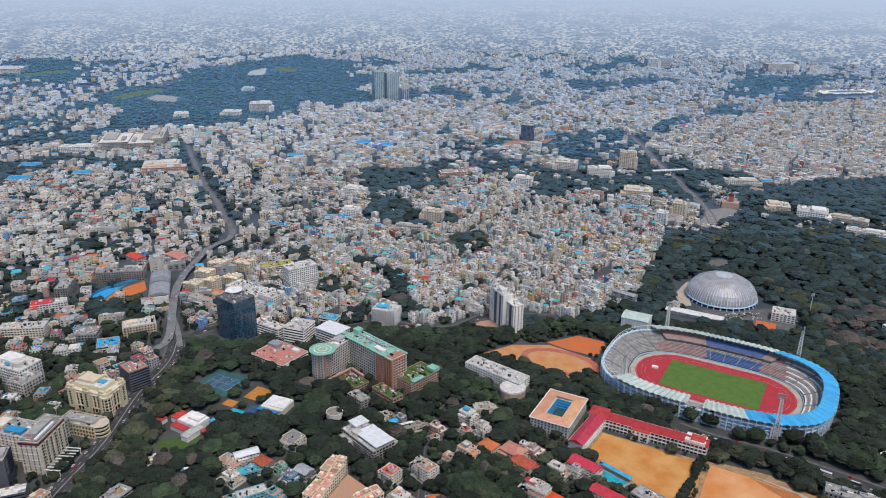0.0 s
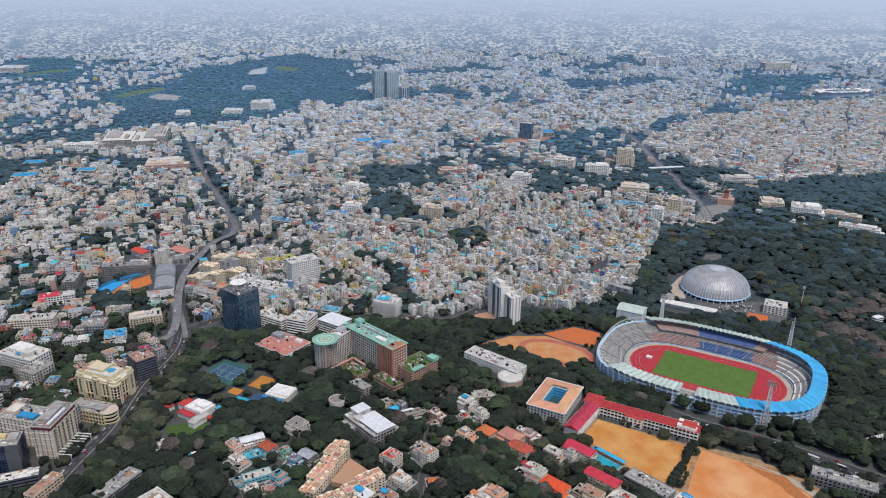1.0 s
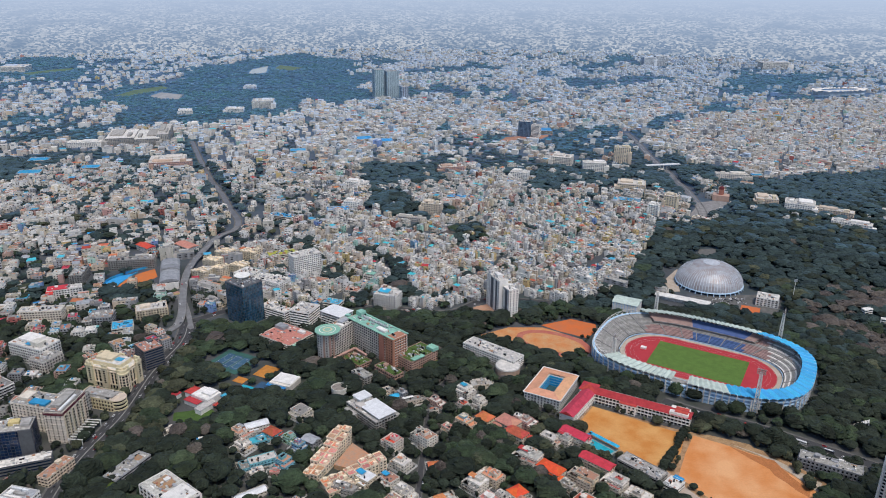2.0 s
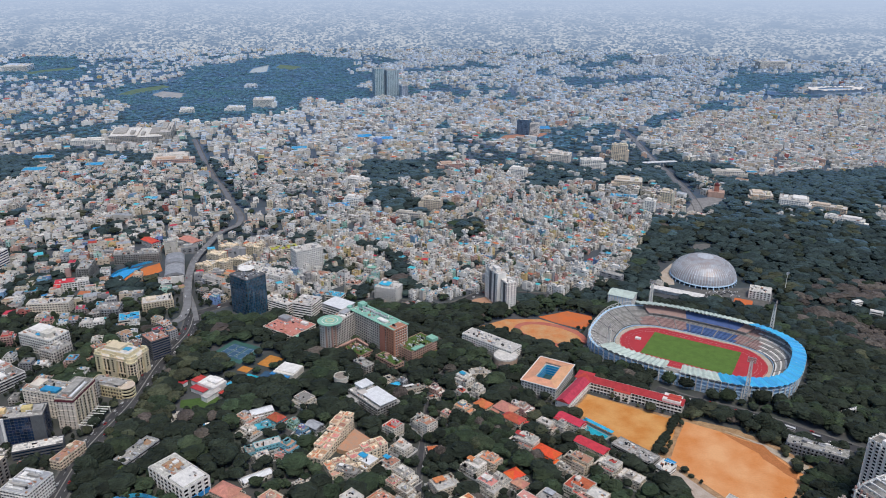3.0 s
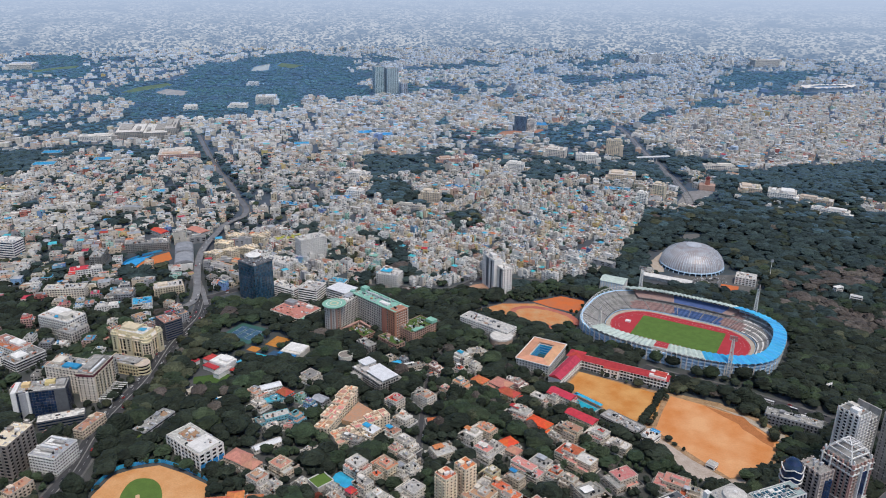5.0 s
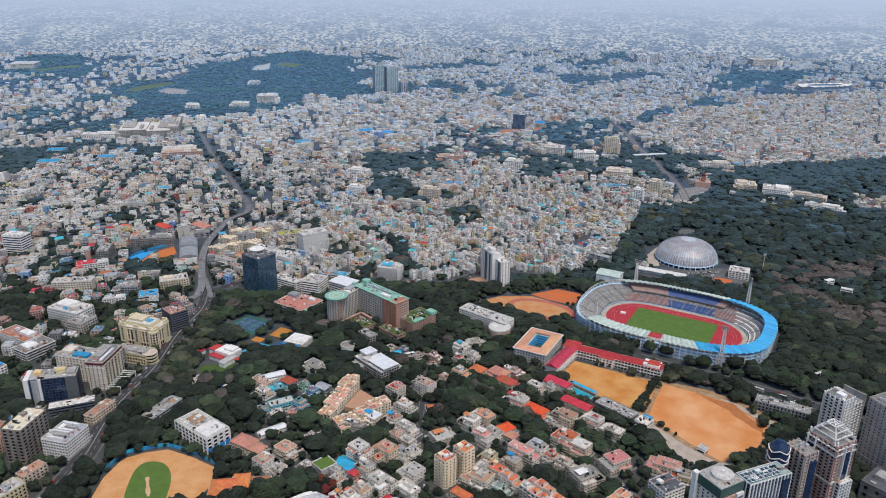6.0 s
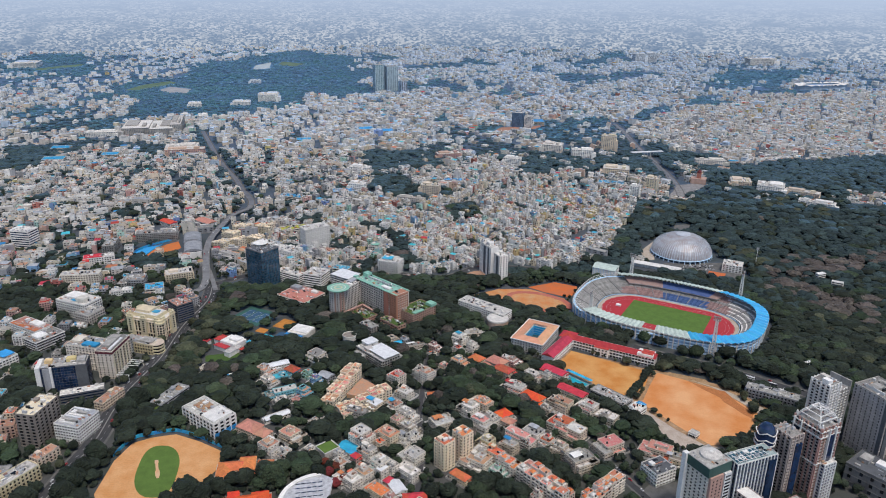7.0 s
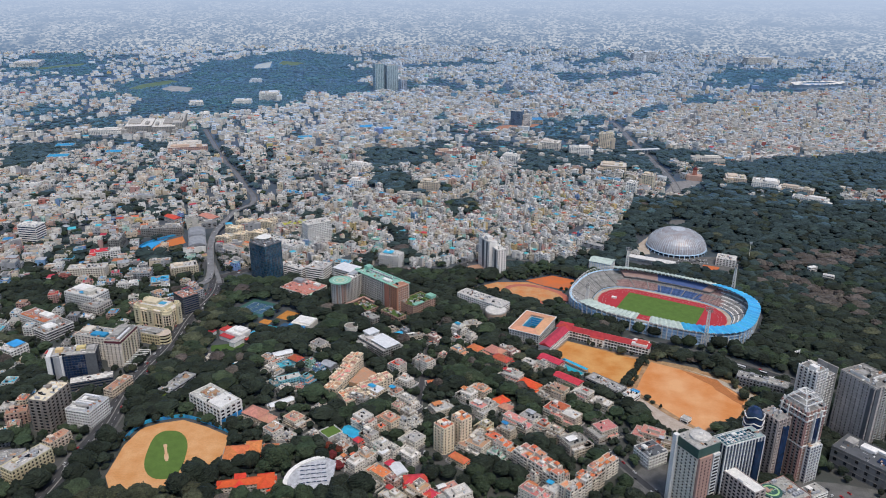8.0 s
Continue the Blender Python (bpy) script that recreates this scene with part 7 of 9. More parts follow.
# walls furthest out and all panes take the haze-tinted colours
for x_, y_, w_, d_, h_, a_2, wl, lb in (
    (-884, 1994, 74, 120, 22, 14, "weathered", "wide pale office complex with ribbon windows"),
    (-811, 1994, 64, 130, 22, 14, "weathered", "wide weathered office complex with ribbon windows"),
    (-782, 2036, 30, 150, 28, 14, "weathered", "tall end block of the office complex"),
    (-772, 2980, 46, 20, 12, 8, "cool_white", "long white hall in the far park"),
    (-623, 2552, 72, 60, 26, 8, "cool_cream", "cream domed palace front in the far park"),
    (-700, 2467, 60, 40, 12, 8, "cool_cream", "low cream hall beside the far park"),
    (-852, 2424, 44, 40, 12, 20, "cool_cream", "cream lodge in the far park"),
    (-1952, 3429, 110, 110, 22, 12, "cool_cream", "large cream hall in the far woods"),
    (-961, 1930, 86, 30, 14, 10, "white", "white block near the road"),
    (-677, 1754, 82, 50, 16, 14, "offwhite", "long pale ribbed works hall beside the road"),
    (-759, 2206, 30, 40, 12, 14, "white", "white block beside the far road"),
    (-660, 1722, 100, 26, 15, 14, "pink", "long low pink institutional block"), (785, 1312, 70, 22, 12, -32, "white", "long white institution in the park"),
    (735, 1425, 56, 44, 17, -25, "white", "white columned public building in the park"), (682, 1465, 44, 40, 16, -15, "cream", "cream public building in the park"), (790, 1390, 70, 22, 12, -32, "cream", "cream wing of the public building"),
    (466, 1412, 26, 24, 33, -30, "cream", "cream residential tower above low houses"), (420, 1370, 20, 16, 26, -30, "white", "white residential tower above low houses"), (455, 1815, 40, 24, 40, -15, "cream", "cream stepped office tower"), (367, 1720, 56, 24, 24, -5, "white", "white office with a floating roof slab"),
    (300, 1790, 50, 40, 22, -20, "offwhite", "pale office block with banded windows"), (20, 1700, 60, 26, 16, 15, "pink", "pink institutional block with long facade"), (180, 1640, 40, 26, 20, -20, "white", "white banded office block"),
    (-190, 1560, 50, 22, 14, -20, "white", "white hall with stepped roof"), (-20, 1380, 40, 22, 22, -15, "cream", "row of cream apartment fronts"), (-180, 1400, 34, 20, 18, -15, "white", "white commercial block among crowded houses"),
    (-60, 1330, 60, 8, 8, -15, "offwhite", "low pale market shed beside trees"), (420, 1560, 60, 40, 18, -15, "cream", "pale assembly hall with vaulted roofs"), 
    (675, 1650, 74, 20, 17, -6, "offwhite", "long pale apartment slab behind the park"), (1655, 3795, 150, 50, 34, 10, "cool_cream", "cream office row on the far plain"), (1031, 3826, 60, 40, 48, 10, "cool_white", "pale ribbed office tower on the far plain"), (1100, 3868, 60, 40, 50, 10, "cool_white", "pale office tower on the far plain")):
    e = building("far_block", lb, x_, y_, w_, d_, h_, a_2, wl, "terrace_light", "grid" if y_ < 2500 else "band", "glass_far", bay=4.5, open_share=0.45, category="building", stair=False, tanks=0)
    q = 1 if int(x_) % 2 else -1
    block(e, "upper_storey", q * w_ * 0.18, d_ * 0.08, h_ + 0.2, w_ * 0.46, d_ * 0.6, 3.6, wl); block(e, "stair_tower", -q * w_ * 0.3, -d_ * 0.2, h_ + 0.2, w_ * 0.14, d_ * 0.3, 5.2, wl); block(e, "side_wing", q * w_ * 0.5, -d_ * 0.35, 0, w_ * 0.22, d_ * 0.5, h_ * 0.72, wl)
for x_, y_, w_, d_, a_2 in ((-310, 1330, 50, 20, -20), (-955, 1632, 50, 34, 12), (-994, 1752, 46, 34, 12), (-837, 1684, 40, 30, 10), (-222, 2036, 44, 40, 20), (380, 1462, 40, 24, -20), (-160, 2010, 40, 40, 10), (30, 1470, 40, 20, -10), (280, 2180, 90, 50, 0), (-380, 1880, 40, 30, 10), (742, 1672, 26, 16, 0), (-208, 1375, 44, 26, 12)):
    building("shed", "long shed under bright blue sheet roofing", x_, y_, w_, d_, 9, a_2, "offwhite", "sheet_blue", "band", category="shed", stair=False, tanks=0)

building("shed", "long hall under yellow-green sheet roofing", -269, 1126, 46, 22, 9, 24, "offwhite", "sheet_lime", "band", category="shed", stair=False, tanks=0)
e = thing("sports_arena", 1590, 2995, 0, 14, "far arena under a white zigzag canopy", "stadium"); take(1590, 2995, 270, 90, 14)
s = Soup(); s.prism(oval_ring(120, 40, 2.4, 40), 0, 14); part("bowl", s, "cool_grey", e)
s = Soup(); q0, q1 = oval_ring(130, 46, 2.4, 40), oval_ring(84, 24, 2.4, 40); zz = np.where(np.arange(40) % 2 == 0, 21.0, 15.5); ring_faces(s, q0, zz, q1, 18.5); part("canopy", s, "white", e, "white folded canopy")

e = thing("station_canopy", 541, 1747, 0, 12, "long thin white canopy roof beside the avenue", "canopy")
block(e, "roof", 0, 0, 12, 90, 12, 1.2, "sheet_white"); block(e, "wall", 0, 0, 0, 84, 7, 9, "glass_far")
for q in range(-4, 5):
    block(e, "post", q * 9, -4.5, 0, 0.8, 0.8, 12, "white")
building("park_hut", "small pale flat-roofed hut among park trees", 606, 918, 14, 7, 12, 20, "white", "white", "band", tanks=0, stair=False)
building("park_hut", "small white shed under thin park trees", 616, 884, 16, 6, 12, -30, "white", "white", "band", tanks=0, stair=False)
e = thing("light_pole", 521, 965, 0, 0, "tall slim white lamp pole among park trees", "lamp post")
s = Soup(); s.tube(0, 0, 0, 0.5, 34, 0.35, 8); part("pole", s, "white", e); s = Soup(); s.box(0, 0, 33, 4.5, 1.2, 4); part("head", s, "steel", e)
e = thing("stair_frame", 454, 640, 0, -30, "white steel stair frame standing among trees", "frame"); take(454, 640, 14, 9, -30)
for q in range(7):
    block(e, "step_frame", -6 + 2 * q, 0, 0.6 + 1.4 * q, 1.6, 6, 0.3, "white")
for q in (-3, 3):
    s = Soup(); s.beam((-7, q, 0), (7, q, 10.5), 0.5); s.beam((7, q, 0), (7, q, 10.5), 0.5); part("side_beam", s, "white", e)
e = thing("yellow_shed", -266, 1130, 0, 22, "long shed with a pale yellow sheet roof", "shed"); take(-266, 1130, 50, 14, 22)
block(e, "wall", 0, 0, 0, 46, 12, 6, "offwhite"); s = Soup(); gable(s, 0, 0, 6, 46, 12, 2.0, 0.6); part("roof", s, "pale_yellow", e)

for x_, y_, w_, d_, rf_, lb in ((-508, 1154, 34, 16, "tile_scarlet", "long white hall under a pink-red roof among crowded houses"), (-440, 1160, 40, 20, "tile_salmon", "broad block with salmon-red roof beside the flyover")):
    e = thing("roofed_hall", x_, y_, 0, -38, lb, "hall"); take(x_, y_, w_, d_, -38); block(e, "wall", 0, 0, 0, w_, d_, 9, "white")
    s = Soup(); gable(s, 0, 0, 9, w_, d_, 2.4, 0.8); part("roof", s, rf_, e)
    for side in around(w_, d_):
        s = Soup(); m = int(side[3] / 3.5); facade_boxes(s, side, (np.arange(m) - (m - 1) / 2) * side[3] / m, 1.2, 1.6, 0.06, 1.6); facade_boxes(s, side, (np.arange(m) - (m - 1) / 2) * side[3] / m, 5.0, 1.6, 0.06, 1.6); tagged(part("glazing", s, "glass_dark", e), "dark window panes", "", "", "stuff")

# ---------------------------------------------------------------- houses among the trees
COPSES = [[(-9, 545), (-13, 585), (10, 610), (51, 630), (78, 598), (73, 572), (41, 568), (16, 550)], [(57, 562), (77, 580), (106, 587), (129, 541), (112, 525), (83, 535), (61, 529)], [(85, 725), (114, 725), (103, 651), (74, 671)], [(-53, 662), (-25, 663), (-20, 609), (-40, 628)], [(77, 509), (111, 520), (116, 490), (97, 499), (72, 480)]]
for poly in COPSES:
    paint(WOOD, poly, 0.96)


def garden_house(x, y, w, d, floors, ang, wall, roof, kind):
    k = 1.10 if kind == "flat" else 1.08
    house(x, y, w * k, d * k, floors, ang, wall, roof, kind, "houses of the garden quarter")


def apartment_row(x, y, w, d, floors, ang, units, label):
    """A row of white flats in units of different heights, with balconies storey by storey and clay-tiled roof terraces."""
    e = thing("apartment_row", x, y, 0, ang, label, "apartments"); take(x, y, w, d, ang)
    rng = random.Random(int(x + y)); run = w / units
    for k in range(units):
        for q in (-1, 1):
            h = 3.1 * (floors + rng.choice([-1, 0, 0, 0, 1])); cx, cy = (k - (units - 1) / 2) * run, q * d / 4
            dd = d / 2 - rng.choice([0.1, 0.1, 1.2, 2.0]); wall = rng.choice(["warm_white", "warm_white", "warm_offwhite"])
            s = Soup(); s.box(cx, cy, 0, run - 0.1, dd, h); part("flat", s, wall, e)
            s = Soup(); s.box(cx, cy, h, run - 0.7, dd - 0.6, 0.12); part("terrace", s, rng.choice(["terrace_rust", "tile_coral", "terrace_light", "terrace_rose", "terrace_rust"]), e)
            s = Soup(); rim(s, cx, cy, run, dd + 0.1, h - 0.2, h + 1.0, 0.25); part("parapet", s, wall, e)
            if rng.random() < 0.6:
                s = Soup(); bx, by = cx + rng.uniform(-0.2, 0.2) * run, cy + rng.uniform(-0.15, 0.15) * d / 2
                s.box(bx, by, h, run * 0.45, dd * 0.5, 2.7); part("stair_head", s, wall, e)
                s = Soup(); hip(s, bx, by, h + 2.7, run * 0.45, dd * 0.5, 1.3, 0.3); part("stair_roof", s, rng.choice(["tile_coral", "tile_coral", "terrace_light", "tile_salmon"]), e)
            s = Soup(); s.tube(cx + run * 0.3, cy - d * 0.1, h + 0.12, 0.8, h + 1.8, 0.7, 10); part("water_tank", s, rng.choice(["tank_black", "white"]), e)
            s, t = Soup(), Soup()
            for f in range(int(h / 3.1)):
                for side in ((cx, cy + q * dd / 2, 0.0 if q < 0 else math.pi, run),):
                    facade_boxes(s, side, [-run * 0.25, run * 0.25], 3.1 * f + 0.6, run * 0.3, 0.06, 1.9)
                    facade_boxes(t, side, [run * 0.02], 3.1 * f - 0.1, run * 0.8, 1.3, 0.18); facade_boxes(t, side, [run * 0.02], 3.1 * f + 0.1, run * 0.8, 0.12, 0.9, out=1.2)
                if k in (0, units - 1):
                    side = (cx + (run / 2 if k else -run / 2), cy, math.pi / 2 if k else -math.pi / 2, dd)
                    facade_boxes(s, side, [-dd * 0.22, dd * 0.22], 3.1 * f + 0.9, 1.6, 0.06, 1.5)
            tagged(part("glazing", s, "glass_dark", e), "dark window panes", "", "", "stuff"); tagged(part("balcony", t, wall, e), "white balconies", "", "", "stuff")
    return e


garden_house(-207, 616, 19, 15, 2, -35, "white", "terrace_clay", "flat")
garden_house(-194, 627, 22, 10, 2, 28, "white", "sheet_white", "sheet")
garden_house(-175, 614, 15, 12, 2, -35, "turquoise", "tile_rust", "hip")
garden_house(-184, 603, 20, 12, 1, 28, "turquoise", "sheet_cyan", "flat")
garden_house(-199, 591, 17, 12, 2, -35, "white", "terrace_light", "flat")
garden_house(-243, 601, 14, 9, 1, 25, "white", "terrace_light", "flat")
garden_house(-283, 620, 9, 8, 1, 25, "white", "terrace_light", "flat")
garden_house(-151, 652, 22, 18, 2, -38, "white", "terrace", "flat")
garden_house(-179, 567, 32, 13, 2, 28, "turquoise", "terrace", "flat")
garden_house(-152, 562, 15, 13, 3, -35, "turquoise", "tile_rust", "flat")
garden_house(-177, 552, 13, 9, 1, 28, "white", "terrace_light", "flat")
garden_house(-143, 592, 12, 11, 2, -35, "blue", "terrace_rose", "flat")
garden_house(-132, 601, 15, 11, 2, -35, "grey", "sheet_grey", "sheet")
garden_house(-156, 552, 16, 6, 1, 5, "pink", "terrace_rose", "flat")
garden_house(-174, 519, 26, 8, 1, 35, "white", "sheet_white", "sheet")
garden_house(-129, 510, 13, 5, 1, 25, "white", "terrace_light", "flat")
garden_house(-155, 605, 12, 10, 2, -35, "pale_green", "lawn", "flat")
garden_house(-197, 494, 22, 16, 2, -30, "cream", "tile_salmon", "hip")
garden_house(-181, 482, 14, 13, 2, -30, "cream", "tile_salmon", "hip")
garden_house(-167, 460, 19, 17, 3, -38, "white", "terrace", "flat")
garden_house(-152, 450, 14, 12, 2, -38, "white", "terrace_rose", "flat")
garden_house(-149, 480, 21, 17, 3, -38, "cream", "terrace_clay", "flat")
garden_house(-127, 458, 13, 10, 1, -38, "white", "terrace_light", "flat")
garden_house(-168, 438, 14, 4, 1, 4, "cream", "tile_orange", "hip")
garden_house(-197, 426, 26, 13, 2, 8, "cream", "tile_coral", "hip")
garden_house(-204, 420, 12, 21, 2, 8, "cream", "tile_coral", "hip")
garden_house(-184, 430, 14, 20, 2, 8, "cream", "tile_coral", "hip")
garden_house(-180, 376, 46, 10, 2, 12, "offwhite", "tile_bright", "hip")
garden_house(-183, 370, 9, 34, 2, 12, "offwhite", "tile_bright", "hip")
garden_house(-160, 378, 14, 20, 2, 12, "offwhite", "tile_bright", "hip")
garden_house(-48, 596, 16, 15, 4, -38, "white", "tile_scarlet", "flat")
garden_house(-37, 564, 17, 14, 3, -38, "white", "terrace_rust", "flat")
garden_house(-72, 538, 19, 16, 3, -38, "cream", "sheet_white", "flat")
garden_house(-49, 536, 16, 14, 3, -42, "white", "terrace_light", "flat")
garden_house(-85, 526, 28, 10, 2, -20, "weathered", "terrace", "flat")
garden_house(-77, 472, 20, 17, 5, -42, "white", "terrace_rose", "flat")
garden_house(-70, 454, 16, 11, 3, -42, "white", "terrace_light", "flat")
garden_house(-50, 479, 22, 17, 4, -42, "cream", "terrace_rust", "flat")
garden_house(-58, 466, 10, 9, 3, -42, "cream", "tile_coral", "flat")
garden_house(-32, 517, 20, 14, 3, -42, "white", "terrace_light", "flat")
garden_house(-40, 506, 13, 13, 3, -42, "cream", "terrace_rose", "flat")
garden_house(-28, 494, 18, 12, 3, -42, "offwhite", "sheet_grey", "flat")
garden_house(-34, 473, 16, 13, 3, -42, "white", "terrace", "flat")
garden_house(-23, 473, 10, 13, 4, -42, "white", "terrace_light", "flat")
garden_house(-25, 446, 19, 18, 3, -42, "white", "terrace", "flat")
garden_house(-27, 422, 22, 14, 3, -42, "white", "terrace_light", "flat")
garden_house(-88, 463, 19, 13, 1, -30, "white", "sheet_blue", "sheet")
garden_house(-95, 436, 14, 11, 2, -42, "white", "terrace_rose", "flat")
garden_house(-80, 444, 8, 7, 2, -42, "pink", "tile_scarlet", "hip")
garden_house(-54, 427, 18, 16, 4, -42, "white", "sheet_white", "flat")
garden_house(-59, 429, 3, 12, 3, -42, "pale_green", "sheet_cyan", "flat")
garden_house(-70, 423, 17, 13, 2, -42, "white", "terrace", "flat")
garden_house(-79, 408, 16, 15, 3, -42, "white", "terrace_light", "flat")
garden_house(-44, 429, 14, 11, 3, -42, "white", "terrace", "flat")
garden_house(-54, 396, 22, 14, 2, -42, "cream", "tile_coral", "flat")
garden_house(-44, 406, 9, 8, 2, -42, "pink", "tile_scarlet", "hip")
garden_house(-36, 397, 16, 11, 2, -60, "white", "sheet_white", "sheet")
garden_house(-43, 383, 15, 9, 2, -42, "pink", "terrace_rose", "flat")
garden_house(-62, 383, 20, 9, 1, -42, "offwhite", "terrace", "flat")
garden_house(-90, 412, 12, 12, 2, -42, "white", "terrace_light", "flat")
garden_house(-97, 450, 11, 9, 2, -42, "white", "terrace", "flat")
garden_house(-19, 378, 20, 12, 3, 8, "cream", "tile_scarlet", "hip")
garden_house(-15, 365, 20, 17, 3, -42, "cream", "terrace_rose", "flat")
garden_house(-39, 354, 20, 15, 4, -42, "cream", "terrace_light", "flat")
garden_house(-4, 361, 9, 10, 2, -42, "white", "tile_scarlet", "hip")
garden_house(10, 366, 20, 14, 3, 30, "offwhite", "terrace_rose", "flat")
garden_house(19, 353, 26, 17, 4, 30, "white", "terrace_light", "flat")
garden_house(-13, 599, 17, 15, 5, -45, "white", "terrace_rust", "flat")
garden_house(-22, 608, 10, 12, 4, -45, "white", "terrace_light", "flat")
garden_house(9, 620, 13, 10, 3, -42, "offwhite", "terrace_rose", "flat")
garden_house(27, 633, 19, 14, 3, -42, "cream", "terrace_rust", "flat")
garden_house(49, 645, 16, 13, 2, -42, "cream", "tile_coral", "hip")
garden_house(29, 694, 17, 14, 4, -42, "white", "terrace_light", "flat")
garden_house(25, 669, 11, 10, 3, -42, "white", "tile_rust", "flat")
garden_house(44, 675, 12, 12, 3, -42, "white", "terrace_light", "flat")
garden_house(49, 715, 24, 16, 2, 12, "offwhite", "terrace", "flat")
garden_house(-3, 677, 16, 10, 2, -42, "pink", "terrace_light", "flat")
garden_house(-30, 680, 30, 9, 2, 24, "offwhite", "terrace", "flat")
garden_house(-60, 699, 13, 9, 2, 30, "cream", "terrace_light", "flat")
garden_house(-52, 690, 9, 7, 1, 30, "white", "sheet_blue", "sheet")
garden_house(-7, 662, 9, 6, 1, 30, "white", "terrace_light", "flat")
garden_house(-44, 696, 12, 9, 2, -42, "grey", "sheet_grey", "flat")
garden_house(73, 633, 22, 16, 3, -42, "offwhite", "tile_salmon", "hip")
garden_house(80, 613, 22, 13, 3, -42, "offwhite", "tile_rust", "hip")
garden_house(94, 636, 16, 14, 3, -42, "pink", "terrace", "flat")
garden_house(85, 639, 8, 7, 4, -42, "white", "sheet_white", "flat")
garden_house(88, 576, 25, 17, 3, -38, "white", "terrace_light", "flat")
garden_house(115, 608, 20, 12, 2, -42, "white", "terrace", "flat")
garden_house(129, 610, 17, 12, 2, -42, "white", "terrace_light", "flat")
garden_house(141, 611, 28, 12, 3, -42, "white", "tile_scarlet", "sheet")
garden_house(109, 558, 24, 13, 2, -42, "white", "tile_bright", "hip")
garden_house(73, 522, 14, 13, 2, 35, "white", "tile_bright", "hip")
garden_house(-5, 565, 11, 8, 1, 10, "cream", "tile_coral", "hip")
garden_house(50, 545, 22, 15, 3, -42, "cream", "terrace_rust", "flat")
garden_house(34, 534, 18, 16, 3, -42, "white", "terrace_light", "flat")
garden_house(48, 505, 21, 15, 3, -42, "white", "terrace_rose", "flat")
garden_house(6, 506, 23, 20, 3, 28, "offwhite", "terrace", "flat")
garden_house(60, 512, 14, 12, 3, -42, "white", "terrace", "flat")
garden_house(77, 508, 13, 10, 2, -42, "offwhite", "tile_salmon", "hip")
garden_house(9, 467, 8, 8, 2, -42, "white", "terrace", "flat")
garden_house(50, 470, 14, 14, 3, -42, "pale_yellow", "terrace_light", "flat")
garden_house(39, 439, 24, 20, 3, -38, "white", "terrace_light", "flat")
garden_house(48, 449, 20, 18, 3, -38, "offwhite", "terrace", "flat")
garden_house(23, 415, 18, 9, 2, -42, "cream", "tile_coral", "hip")
garden_house(86, 474, 30, 12, 4, -42, "white", "terrace_rose", "flat")
garden_house(104, 481, 22, 17, 4, -42, "white", "terrace_light", "flat")
garden_house(74, 461, 16, 12, 4, -42, "cream", "terrace", "flat")
garden_house(58, 447, 18, 13, 4, -42, "cream", "tile_coral", "flat")
garden_house(71, 432, 20, 13, 4, -42, "white", "tile_coral", "flat")
garden_house(113, 464, 14, 13, 4, -42, "white", "tile_rust", "flat")
garden_house(125, 454, 18, 12, 4, -42, "cream", "terrace", "flat")
garden_house(61, 425, 14, 12, 2, -42, "pale_green", "terrace", "flat")
garden_house(143, 438, 24, 21, 4, 28, "offwhite", "terrace_light", "flat")
garden_house(176, 464, 26, 19, 3, 28, "offwhite", "terrace_rose", "flat")
garden_house(132, 501, 22, 17, 4, -42, "white", "tile_rust", "flat")
garden_house(142, 486, 22, 17, 4, -42, "cream", "terrace_rose", "flat")
garden_house(155, 565, 32, 12, 3, -42, "cream", "tile_scarlet", "sheet")
garden_house(137, 541, 24, 13, 4, -42, "cream", "terrace_clay", "flat")
garden_house(166, 537, 20, 16, 3, -42, "white", "tile_rust", "flat")
garden_house(122, 532, 16, 10, 2, -42, "offwhite", "terrace", "flat")
garden_house(185, 518, 22, 14, 3, -42, "offwhite", "terrace_light", "flat")
garden_house(222, 458, 28, 18, 3, -30, "offwhite", "terrace_rose", "flat")
garden_house(237, 440, 22, 14, 3, -30, "cream", "tile_rust", "flat")
garden_house(92, 360, 24, 16, 4, -42, "white", "terrace_rose", "flat")
garden_house(108, 365, 14, 14, 4, -42, "white", "terrace_light", "flat")
garden_house(93, 387, 8, 8, 3, -42, "white", "tile_rust", "flat")
apartment_row(102, 399, 58, 19, 5, -49, 6, "long white balconied flats with orange roof terraces by trees")
apartment_row(137, 371, 52, 15, 5, 42, 5, "white balconied flats with orange tiled stair roofs beside lane")
apartment_row(155, 391, 50, 13, 5, 42, 5, "rear row of white flats with orange and grey terraces")

# ---------------------------------------------------------------- the dense city, quarter by quarter
CITY = ["white", "offwhite", "cream", "grey", "pink", "yellow", "blue", "pale_green", "terrace", "terrace_light", "terrace_clay", "tile_red", "tile_orange", "sheet_blue", "sheet_cyan", "sheet_grey", "tank_black", "glass_dark", "brick", "cool_white", "cool_grey", "haze_roof", "cool_cream", "glass_far"]
SLOT = {n: k for k, n in enumerate(CITY)}
gen = np.random.default_rng(5)
WALLS = ["white", "offwhite", "cream", "grey", "pink", "yellow", "blue", "pale_green", "brick"]
WALL_SHARE = np.array([0.24, 0.36, 0.15, 0.10, 0.05, 0.025, 0.03, 0.025, 0.02])
ROOFS = ["terrace", "terrace_light", "terrace_clay", "tile_red", "tile_orange", "sheet_blue", "sheet_cyan", "sheet_grey"]
ROOF_SHARE = np.array([0.50, 0.27, 0.09, 0.014, 0.014, 0.02, 0.006, 0.08])
WALL_ID, ROOF_ID = np.array([SLOT[n] for n in WALLS]), np.array([SLOT[n] for n in ROOFS])


